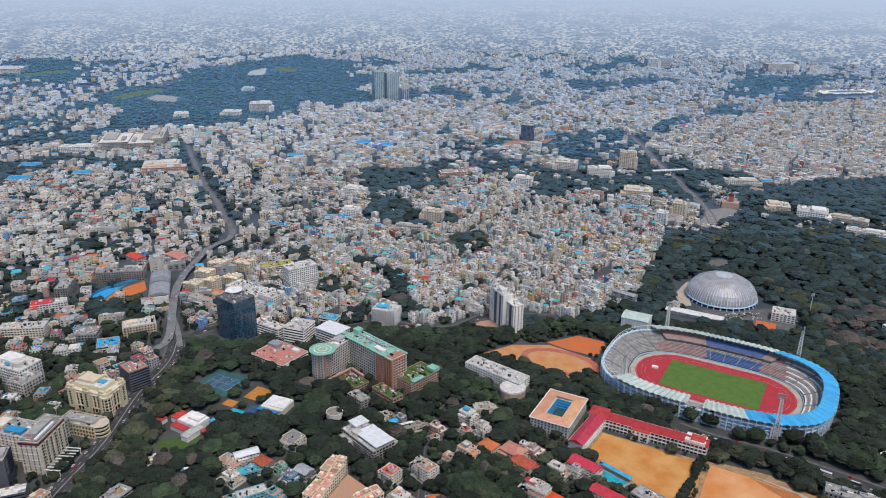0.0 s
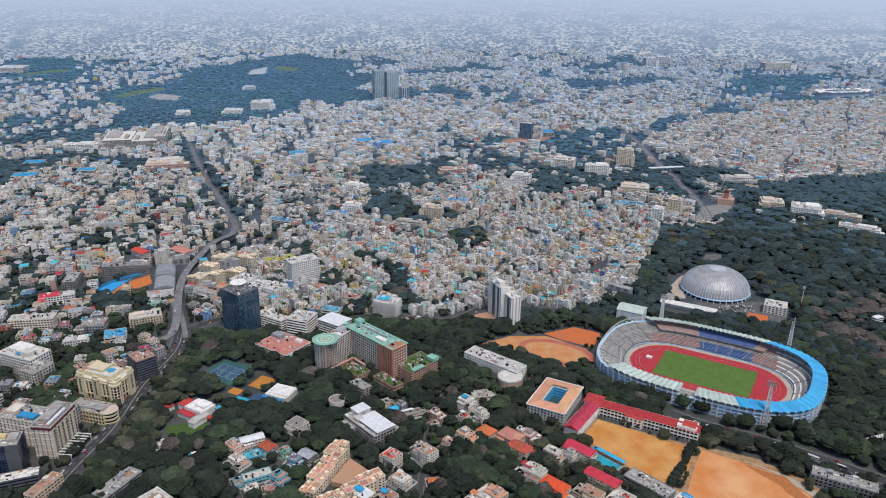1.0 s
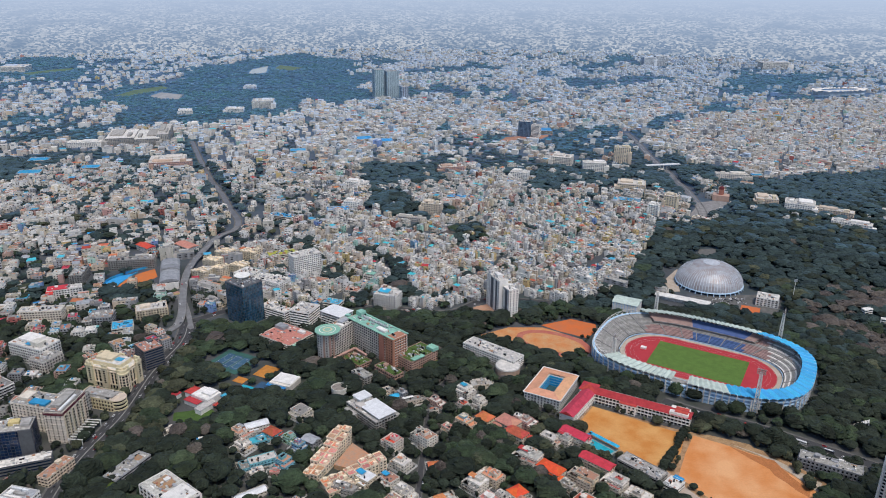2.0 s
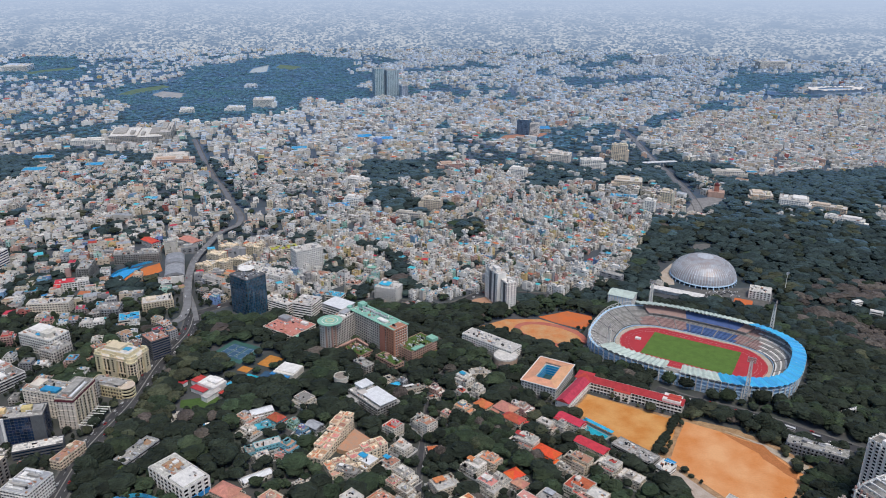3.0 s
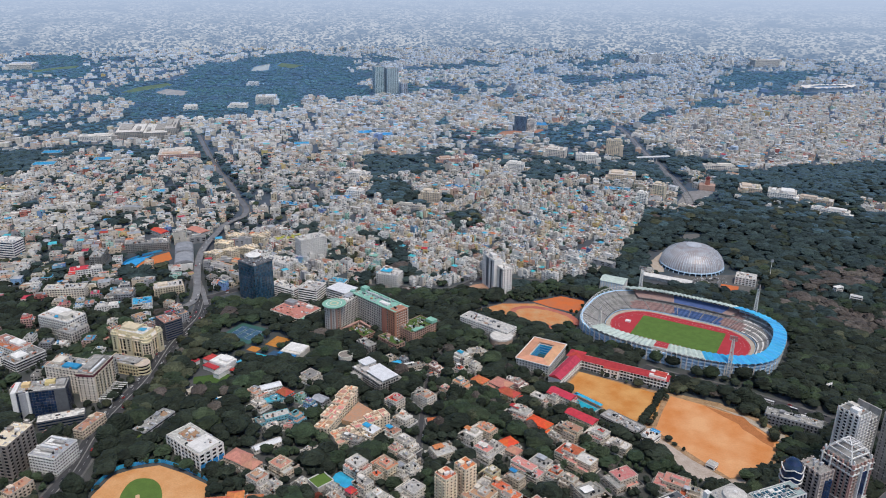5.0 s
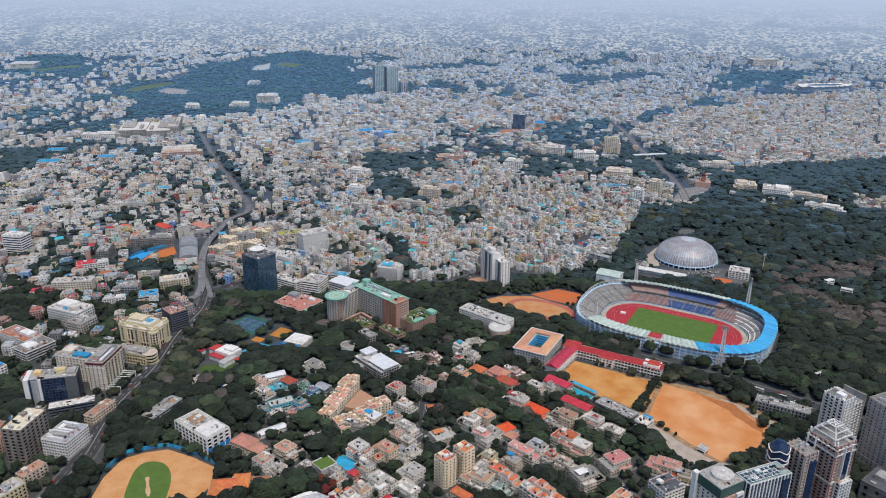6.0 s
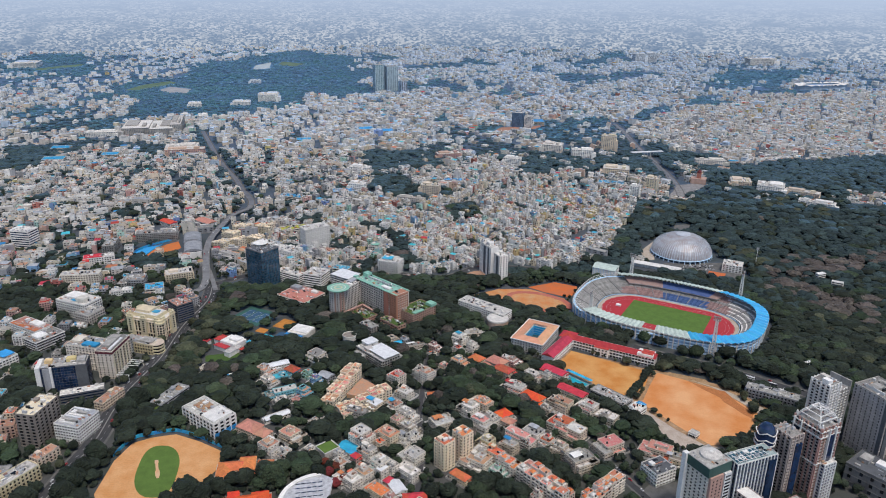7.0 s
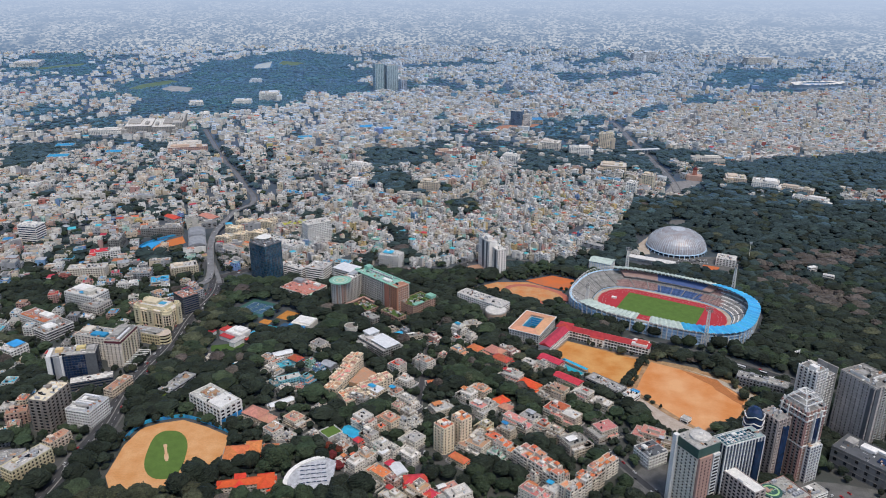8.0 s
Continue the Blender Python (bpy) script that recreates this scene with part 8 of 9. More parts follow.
def in_view(x, y, margin=60):
    return (np.abs(x) < 0.66 * (y + 230) + margin)


def quarter(cx, cy, radius, ang, px, py, lane, seeds):
    """Plots of one quarter: two rows back to back, then a lane."""
    n = int(radius / px) + 2; m = int(radius / (2 * py + lane)) + 2
    u = np.arange(-n, n + 1) * px
    rows = np.concatenate([[k * (2 * py + lane) - py / 2, k * (2 * py + lane) + py / 2] for k in range(-m, m + 1)])
    U, V = np.meshgrid(u, rows)
    U = U + gen.uniform(-0.12, 0.12, U.shape) * px + (np.floor(V / 37) % 3) * px * 0.31
    keep = (np.abs(np.mod(U, px * 9) - px * 4.5) > px * 0.5)
    U, V = U[keep], V[keep]
    c, s_ = math.cos(ang), math.sin(ang)
    return cx + U * c - V * s_, cy + U * s_ + V * c


def settle(y_lo, y_hi, pitch, px, py, lane, radius):
    """House plots of all quarters between two distances: x, y, angle."""
    cs = []
    yy = y_lo
    while yy < y_hi + pitch:
        half = 0.66 * (yy + 230) + 100
        for xx in np.arange(-half, half + pitch, pitch):
            cs.append((xx + gen.uniform(-0.35, 0.35) * pitch, yy + gen.uniform(-0.35, 0.35) * pitch))
        yy += pitch
    cs = np.array(cs)
    angs = np.where(cs[:, 0] < -380, 0.22, -0.62) + gen.uniform(-0.22, 0.22, len(cs))
    X, Y, A = [], [], []
    for k, (a, b) in enumerate(cs):
        sc = gen.uniform(0.85, 1.15)
        x, y = quarter(a, b, radius, angs[k], px * sc, py * sc, lane, k)
        near = np.flatnonzero(np.hypot(cs[:, 0] - a, cs[:, 1] - b) < 2.6 * pitch)
        d = np.hypot(x[:, None] - cs[near, 0], y[:, None] - cs[near, 1])
        own = near[d.argmin(1)] == k
        x, y = x[own], y[own]
        ok = (y > y_lo) & (y <= y_hi) & in_view(x, y)
        X.append(x[ok]); Y.append(y[ok]); A.append(np.full(ok.sum(), angs[k]))
    return np.concatenate(X), np.concatenate(Y), np.concatenate(A)


def clear(x, y, reach):
    bad = lookup(TAKEN, x, y)
    for a, b in ((1, 0), (-1, 0), (0, 1), (0, -1)):
        bad |= lookup(TAKEN, x + a * reach, y + b * reach)
    return ~bad


def windows(s, x, y, a, w, d, z, h, cols, share=0.9, glass="glass_dark"):
    """Window panes on all four sides of a set of blocks, storey by storey."""
    for sd in range(4):
        L = w if sd % 2 == 0 else d; off = (d if sd % 2 == 0 else w) / 2
        th = a + sd * math.pi / 2
        ux, uy, nx_, ny_ = np.cos(th), np.sin(th), np.sin(th), -np.cos(th)
        for q in range(cols):
            t_ = (q - (cols - 1) / 2) / cols
            mx, my = x + nx_ * off + ux * L * t_, y + ny_ * off + uy * L * t_
            pw = L / cols * (0.46 if cols > 1 else 0.5)
            for k in range(5):
                zz = z + k * 3.1 + 0.9
                ok = (zz + 1.5 < z + h) & (gen.random(len(x)) < share)
                i = np.flatnonzero(ok)
                if not len(i):
                    continue
                hw = pw[i] / 2
                bx, by = mx[i] + nx_[i] * 0.05, my[i] + ny_[i] * 0.05
                v = np.empty((len(i), 4, 3))
                v[:, 0, 0] = v[:, 3, 0] = bx - ux[i] * hw; v[:, 1, 0] = v[:, 2, 0] = bx + ux[i] * hw
                v[:, 0, 1] = v[:, 3, 1] = by - uy[i] * hw; v[:, 1, 1] = v[:, 2, 1] = by + uy[i] * hw
                v[:, :2, 2] = zz[i][:, None] if np.ndim(zz) else zz
                v[:, 2:, 2] = (zz[i] if np.ndim(zz) else zz)[:, None] + 1.4 if np.ndim(zz) else zz + 1.4
                s.add(v.reshape(-1, 3), np.arange(4 * len(i)).reshape(-1, 4), SLOT[glass])


def fabric(x, y, a, px, py, tall, detail, label, outer=0.0):
    n = len(x)
    s = Soup()
    a = a + gen.normal(0, 0.10, n); x, y = x + gen.normal(0, 0.07, n) * px, y + gen.normal(0, 0.07, n) * py
    w, d = px * gen.uniform(0.62, 1.05, n), py * gen.uniform(0.62, 1.05, n)
    fl = gen.choice([1, 2, 3, 4, 5], n, p=tall)
    big = gen.random(n) < 0.02
    h = fl * 3.1 + gen.uniform(-0.3, 0.5, n)
    h[big] += gen.uniform(3, 10, big.sum()); w[big] *= 1.35; d[big] *= 1.3
    slab = gen.random(n) < 0.035
    w[slab] *= gen.uniform(1.5, 2.4, slab.sum()); h[slab] += gen.uniform(0, 6, slab.sum())
    wall = WALL_ID[gen.choice(len(WALLS), n, p=WALL_SHARE / WALL_SHARE.sum())]
    roof = ROOF_ID[gen.choice(len(ROOFS), n, p=ROOF_SHARE / ROOF_SHARE.sum())]
    in_haze = gen.random(n) < np.clip((y - 1500) / 2300, 0, 0.9) * (0.4 if outer == 0.3 else 1.0)  # haze painted in: blued, paled wall colours get likelier with distance
    wall = np.where(in_haze, gen.choice([SLOT["cool_white"], SLOT["cool_cream"], SLOT["cool_grey"]], n, p=[0.45, 0.38, 0.17]), wall)
    roof = np.where(gen.random(n) < np.clip((y - 1500) / 2300, 0, 0.9) * (0.4 if outer == 0.3 else 1.0), SLOT["haze_roof"], roof)
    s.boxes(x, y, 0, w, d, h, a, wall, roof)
    c, sn = np.cos(a), np.sin(a)

    def at(u, v):
        return x + u * c - v * sn, y + u * sn + v * c

    flat_ = (roof == SLOT["haze_roof"]) | (roof == SLOT["terrace"]) | (roof == SLOT["terrace_light"]) | (roof == SLOT["terrace_clay"])
    # part storey on the terrace
    up = np.flatnonzero(flat_ & (gen.random(n) < (0.62 if detail > 0 else 0.4)))
    u, v = w * gen.uniform(-0.22, 0.22, n), d * gen.uniform(-0.22, 0.22, n)
    ax, ay = at(u, v)
    uw, ud, uh = w * gen.uniform(0.3, 0.6, n), d * gen.uniform(0.3, 0.6, n), gen.uniform(2.4, 3.3, n)
    top2 = np.where(gen.random(n) < 0.12, SLOT["sheet_grey"], roof)
    s.boxes(ax[up], ay[up], h[up], uw[up], ud[up], uh[up], a[up], wall[up], top2[up])
    if detail > 0:
        for rep in range(2):  # side blocks and rooms of other heights and paints
            i = np.flatnonzero(flat_ & (gen.random(n) < 0.65))
            bx, by = at(w * gen.uniform(-0.5, 0.5, n), d * gen.uniform(-0.5, 0.5, n))
            paint_ = np.where(gen.random(n) < 0.5, wall, WALL_ID[gen.choice(len(WALLS), n, p=WALL_SHARE / WALL_SHARE.sum())])
            s.boxes(bx[i], by[i], 0, (w * gen.uniform(0.3, 0.6, n))[i], (d * gen.uniform(0.3, 0.6, n))[i], (h + gen.choice([-3.1, -1.4, 1.2, 2.4, 3.1], n))[i], a[i], paint_[i], ROOF_ID[gen.choice(len(ROOFS), n, p=ROOF_SHARE / ROOF_SHARE.sum())][i])
        f = np.flatnonzero(flat_ & (gen.random(n) < (1.0 if detail > 1 else 0.6)))
        for sd in range(4):
            L = w if sd % 2 == 0 else d; off = (d if sd % 2 == 0 else w) / 2 - 0.1
            th = a + sd * math.pi / 2
            s.boxes((x + np.sin(th) * off)[f], (y - np.cos(th) * off)[f], (h - 0.1)[f], L[f], 0.22, 0.95, th[f], wall[f])
        tk = np.flatnonzero(flat_ & (gen.random(n) < 0.75))
        bx, by = at(w * gen.uniform(-0.38, 0.38, n), d * gen.uniform(-0.38, 0.38, n))
        sz = gen.uniform(1.1, 1.8, n)
        s.boxes(bx[tk], by[tk], (h + 0.4)[tk], sz[tk], sz[tk], (sz * 1.1)[tk], a[tk], gen.choice([SLOT["tank_black"], SLOT["tank_black"], SLOT["white"], SLOT["sheet_blue"]], len(tk)))
        for rep in range(3):  # sheds, solar heaters, screed patches and lumber on the roofs
            i = np.flatnonzero(flat_ & (gen.random(n) < 0.6))
            bx, by = at(w * gen.uniform(-0.4, 0.4, n), d * gen.uniform(-0.4, 0.4, n))
            s.boxes(bx[i], by[i], h[i], gen.uniform(0.8, 3.2, len(i)), gen.uniform(0.8, 2.6, len(i)), gen.uniform(0.1, 1.4, len(i)), a[i], gen.choice([SLOT["terrace"], SLOT["terrace_light"], SLOT["sheet_grey"], SLOT["glass_dark"], SLOT["white"], SLOT["terrace_clay"], SLOT["tile_red"]], len(i)))
        # balconies and canopies on one or two sides
        for rep in range(2):
            sd = gen.integers(0, 4, n); even = sd % 2 == 0
            L, off = np.where(even, w, d), np.where(even, d, w) / 2 + 0.5
            th = a + sd * math.pi / 2
            for k in (1, 2, 3):
                i = np.flatnonzero((fl > k) & (gen.random(n) < 0.7))
                s.boxes((x + np.sin(th) * off)[i], (y - np.cos(th) * off)[i], 3.1 * k - 0.15, L[i] * 0.6, 1.0, 1.0, th[i], wall[i], bottom=True)
        windows(s, x, y, a, w, d, np.zeros(n), h, 3 if px > 12 and detail > 1 else 2, 0.6)
    elif detail == 0:
        # roof tanks paled for haze, none black this far out
        tk = np.flatnonzero(flat_ & (gen.random(n) < 0.3))
        bx, by = at(w * gen.uniform(-0.38, 0.38, n), d * gen.uniform(-0.38, 0.38, n))
        s.boxes(bx[tk], by[tk], h[tk], 1.8, 1.8, 2.0, a[tk], gen.choice([SLOT["sheet_grey"], SLOT["cool_white"]], len(tk)))
        # storey openings, their glass paled as painted haze
        windows(s, x, y, a, w, d, np.zeros(n), h, 1, 0.4 - 0.35 * outer, "glass_far")
    return tagged(part("city_houses", s, CITY), label, "houses", "", "stuff")


def plots(y_lo, y_hi, pitch, px, py, lane, gap, zone=None, green=0.0):
    x, y, a = settle(y_lo, y_hi, pitch, px, py, lane, pitch * 1.6)
    wood = wood_at(x, y)
    ok = clear(x, y, gap) & (gen.random(len(x)) > wood * 1.05)
    ok &= lumps(x, y, 140, 3) * 0.5 + gen.normal(0, 0.5, len(x)) > green
    if zone is not None:
        ok &= zone(x, y)
    return x[ok], y[ok], a[ok]


def old_town(x, y):
    return within([(-330, 1120), (-250, 940), (-100, 905), (0, 900), (110, 935), (200, 940), (330, 1080), (420, 1300), (400, 1420), (250, 1480), (60, 1500), (-60, 1260), (-250, 1260)], x, y)


def east_town(x, y):
    return within(EAST, x, y)


def near_belt(x, y):
    return ~within([(-330, 300), (-340, 900), (-200, 960), (120, 960), (500, 1000), (500, 300)], x, y) & ~old_town(x, y) & (x < 480)


def town_house(x, y, w, d, floors, ang, wall, roof):
    """A crowded street house: two or three joined blocks with parapets, balconies, sunshades and a cluttered terrace."""
    rng = random.Random(int(x * 13 + y * 29)); fh = 3.1; h = floors * fh
    tone = {"terrace": "grey", "terrace_light": "pale", "terrace_clay": "clay-red", "tile_red": "red", "tile_orange": "orange", "sheet_blue": "blue", "sheet_cyan": "turquoise", "sheet_grey": "grey sheet"}[roof]
    e = thing("town_house", x, y, 0, ang, f"{wall.replace('_', ' ')} plastered {'tall' if floors > 3 else 'low' if floors < 3 else 'middling'} street house with {tone} flat roof", "house", "houses beside the main road")
    q = rng.choice([-1, 1])
    vols = [(q * w * 0.1, 0, w * 0.8, d, h), (-q * w * 0.32, d * 0.05, w * 0.34, d * 0.84, h - fh * (floors > 1))]
    if rng.random() < 0.7:
        vols.append((q * w * rng.uniform(0, 0.2), d * rng.uniform(-0.2, 0.2), w * rng.uniform(0.3, 0.45), d * rng.uniform(0.3, 0.5), h + 2.8))
    s, r, p, g, t = Soup(), Soup(), Soup(), Soup(), Soup()
    for vx, vy, vw, vd, vh in vols:
        s.box(vx, vy, 0, vw, vd, vh); r.box(vx, vy, vh, vw - 0.3, vd - 0.3, 0.1); rim(p, vx, vy, vw + 0.15, vd + 0.15, vh - 0.1, vh + rng.uniform(0.5, 1.1), 0.22)
        for k in range(rng.randrange(2, 6)):
            t.box(vx + vw * rng.uniform(-0.38, 0.38), vy + vd * rng.uniform(-0.38, 0.38), vh + 0.1, rng.uniform(0.7, 3), rng.uniform(0.7, 2.4), rng.uniform(0.2, 2.0), slot=rng.choice([0, 0, 1, 2, 3, 4, 5]), bottom=False)
    for vx, vy, vw, vd, vh in vols[:2]:
        for mx_, my_, a_, ln_ in around(vw, vd):
            side = (mx_ + vx, my_ + vy, a_, ln_); m = max(1, int(ln_ / 3.2)); offs = (np.arange(m) - (m - 1) / 2) * ln_ / m; deep = rng.random() < 0.5
            for k in range(int(vh / fh + 0.3)):
                facade_boxes(g, side, offs, k * fh + 0.8, ln_ / m * 0.5, 0.06, 1.6)
                if k and deep:
                    facade_boxes(p, side, [0], k * fh - 0.1, ln_ * 0.75, 1.2, 0.18); facade_boxes(p, side, [0], k * fh + 0.08, ln_ * 0.75, 0.1, 0.9, out=1.1)
    part("wall", s, wall, e); part("roof", r, roof, e); tagged(part("parapet", p, wall, e), "plastered parapets and balconies", "", "", "stuff"); tagged(part("glazing", g, "glass_dark", e), "dark window panes", "", "", "stuff")
    tagged(part("roof_clutter", t, ["white", "tank_black", "sheet_grey", "terrace_clay", "weathered", "sheet_blue"], e), "tanks, sheds and lumber on the roof", "", "", "stuff")


x, y, a = plots(300, 1150, 190, 16.0, 14.0, 7, 7, near_belt, -0.42)
nearest = np.argsort(np.where(x < -330, np.hypot(x, y + 100), 1e6))[:130]
rng = random.Random(23)
for k in nearest:
    town_house(x[k], y[k], 16 * rng.uniform(0.8, 1.05), 14 * rng.uniform(0.8, 1.05), rng.choice([2, 3, 3, 4, 4, 5]), math.degrees(a[k]), rng.choice(["white", "offwhite", "white", "cream", "grey", "pink", "weathered", "offwhite"]), rng.choice(["terrace", "terrace", "terrace_light", "terrace", "terrace_clay", "terrace_clay", "tile_red", "tile_orange", "sheet_blue", "sheet_grey", "sheet_cyan"]))
rest = np.setdiff1d(np.arange(len(x)), nearest)
x, y, a = x[rest], y[rest], a[rest]
WALL_SHARE = np.array([0.17, 0.27, 0.15, 0.20, 0.09, 0.02, 0.025, 0.025, 0.03]); ROOF_SHARE = np.array([0.60, 0.07, 0.14, 0.04, 0.025, 0.02, 0.02, 0.08])
fabric(x, y, a, 17.0, 15.0, [0.03, 0.16, 0.33, 0.30, 0.18], 2, "pale plastered flat-roofed houses with parapets, tanks and balconies")
WALL_SHARE = np.array([0.42, 0.22, 0.18, 0.04, 0.055, 0.05, 0.02, 0.04, 0.006]); ROOF_SHARE = np.array([0.42, 0.36, 0.08, 0.008, 0.012, 0.012, 0.024, 0.07])
x, y, a = plots(900, 1500, 150, 10.4, 10.2, 4.0, 5, old_town, -0.95)
fabric(x, y, a, 10.2, 10.0, [0.15, 0.32, 0.30, 0.16, 0.07], 2, "tightly packed small coloured houses of the old quarter")
WALL_SHARE = np.array([0.28, 0.40, 0.15, 0.10, 0.028, 0.012, 0.014, 0.012, 0.006]); ROOF_SHARE = np.array([0.49, 0.31, 0.08, 0.008, 0.008, 0.012, 0.018, 0.08])
x, y, a = plots(1150, 1750, 190, 13.5, 12.5, 5.5, 6, lambda p, q: ~old_town(p, q) & ~east_town(p, q), -0.7)
fabric(x, y, a, 13.5, 12.5, [0.08, 0.32, 0.36, 0.18, 0.06], 1, "crowded pale flat-roofed houses of the middle city")
x, y, a = plots(1600, 2950, 260, 12.5, 12.0, 4.0, 6, east_town, -1.6)
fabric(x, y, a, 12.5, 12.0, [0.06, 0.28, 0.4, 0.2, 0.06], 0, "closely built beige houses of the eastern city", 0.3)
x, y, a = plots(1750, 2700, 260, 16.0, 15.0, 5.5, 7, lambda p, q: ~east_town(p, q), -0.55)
fabric(x, y, a, 16.0, 15.0, [0.08, 0.28, 0.34, 0.22, 0.08], 0, "pale flat-roofed houses of the outer city with painted haze", 0.35)
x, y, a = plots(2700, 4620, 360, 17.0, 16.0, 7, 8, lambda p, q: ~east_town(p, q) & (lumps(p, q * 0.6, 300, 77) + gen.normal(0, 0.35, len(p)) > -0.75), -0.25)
fabric(x, y, a, 17.0, 15.0, [0.16, 0.32, 0.28, 0.16, 0.08], 0, "distant houses of the city plain with haze painted in", 0.5)

# ---------------------------------------------------------------- trees
def crown_mesh(seed, lobes, cards, leaf, m, rings, low=-0.55, rough=0.02):
    """A unit crown (radius 1, z 0 to about 1.1): rounded boughs of foliage of several sizes, with loose leaf sprays."""
    r = np.random.default_rng(seed)
    ca, ce = np.arange(lobes) * 2.4 + r.uniform(0, 0.9, lobes), np.arcsin(np.clip((np.arange(lobes) + 0.5) / lobes * 1.1 - 0.1 + r.uniform(-0.1, 0.1, lobes), -0.2, 1))
    reach = r.uniform(0.5, 0.68, lobes)
    cd = np.c_[np.cos(ce) * np.cos(ca), np.cos(ce) * np.sin(ca), np.sin(ce)] * reach[:, None]
    ball = r.uniform(0.22, 0.40, lobes)
    sx, sy, sk = r.uniform(0.84, 1.08), r.uniform(0.84, 1.08), r.uniform(-0.2, 0.2)

    def surface(d):
        b = d @ cd.T
        q = b * b - (reach ** 2)[None] + (ball ** 2)[None]
        k = np.maximum(np.max(np.where(q > 0, b + np.sqrt(np.maximum(q, 0)), 0), axis=1), 0.75)[:, None]
        v = d * k * [sx, sy, 0.72]
        v[:, 0] += sk * v[:, 2]
        return v + [0, 0, 0.40]

    V, F = [], []
    els = np.linspace(low, 1.2, rings)
    t = np.arange(m) * 2 * math.pi / m
    d = np.vstack([np.c_[math.cos(e) * np.cos(t + 0.5 * k), math.cos(e) * np.sin(t + 0.5 * k), np.full(m, math.sin(e))] for k, e in enumerate(els)])
    v = surface(d)
    v[:m, :2] *= r.uniform(0.75, 1.05, (m, 1))
    v += r.normal(0, rough, v.shape)
    V.append(np.vstack([v, surface(np.array([[0, 0, 1.0]]))])); i = np.arange(m); j = (i + 1) % m
    for k in range(rings - 1):
        F.append(np.c_[i, j, j + m, i + m] + k * m)
    n = len(V[0]); top = (rings - 1) * m
    i2 = np.arange(0, m - 1, 2)
    F.append(np.c_[top + i2, top + i2 + 1, top + (i2 + 2) % m, np.full(len(i2), n - 1)])
    if cards:
        d = r.normal(size=(cards, 3)); d[:, 2] = np.abs(d[:, 2]) * 0.9 - 0.25; d /= np.linalg.norm(d, axis=1)[:, None]
        p = surface(d) * r.uniform(0.98, 1.05, (cards, 1))
        nrm = d + [0, 0, 0.35] + r.normal(size=(cards, 3)) * 0.32; nrm /= np.linalg.norm(nrm, axis=1)[:, None]
        t1 = np.cross(nrm, r.normal(size=(cards, 3))); t1 /= np.linalg.norm(t1, axis=1)[:, None]
        t2 = np.cross(nrm, t1)
        L = leaf * r.uniform(0.6, 1.35, (cards, 1))
        V.append(np.stack([p - t1 * L, p - t2 * L * 0.8, p + t1 * L, p + t2 * L * 0.8], 1).reshape(-1, 3)); F.append(np.arange(4 * cards).reshape(-1, 4) + n)
    return np.vstack(V), np.vstack(F)


LEAVES = ["leaf_dark", "leaf_mid", "leaf_olive", "leaf_brown", "leaf_bright", "bark", "leaf_far", "leaf_park", "leaf_red", "leaf_mist"]
NEAR = [crown_mesh(40 + k, 30, 360, 0.060, 26, 10, -0.55, 0.032) for k in range(8)]
MIDDLE = [crown_mesh(60 + k, 18, 30, 0.085, 12, 6, -0.45, 0.055) for k in range(8)]
SHRUB = [crown_mesh(120 + k, 7, 6, 0.15, 6, 4, -0.55, 0.07) for k in range(6)]
FAR = [crown_mesh(80 + k, 6, 0, 0.3, 5, 3, -0.05) for k in range(6)]


def trunk(s, h, r, seed):
    g = random.Random(seed)
    s.tube(0, 0, 0, 0.42, h * 0.5, 0.26, 7)
    for k in range(4):
        a = k * 1.6 + g.uniform(0, 1)
        s.beam((0, 0, h * 0.42), (math.cos(a) * r * 0.5, math.sin(a) * r * 0.5, h * 0.72), 0.24)


PROTO = {}
for k in range(8):
    for lf in LEAVES[:5] + ["leaf_red"]:
        V, F = NEAR[k]
        r = 1.0
        s = Soup(); s.add(V * [8.2, 8.2, 9.0] + [0, 0, 2.2], F); cm_ = s.mesh("crown", [lf])
        PROTO[k, lf] = cm_
TRUNKS = []
for k in range(3):
    s = Soup(); trunk(s, 9.5, 5.2, k); TRUNKS.append(s.mesh("trunk", ["bark"]))


def tree_thing(x, y, scale, lf, k, label):
    e = thing("tree", x, y, 0, random.Random(int(x * 3 + y)).uniform(0, 360), label, "tree", "garden trees")
    e.scale = (scale, scale, scale * random.Random(int(x + y * 5)).uniform(0.85, 1.2))
    o = new("trunk", TRUNKS[k % 3]); o.parent = e
    o = new("crown", PROTO[k, lf]); o.parent = e


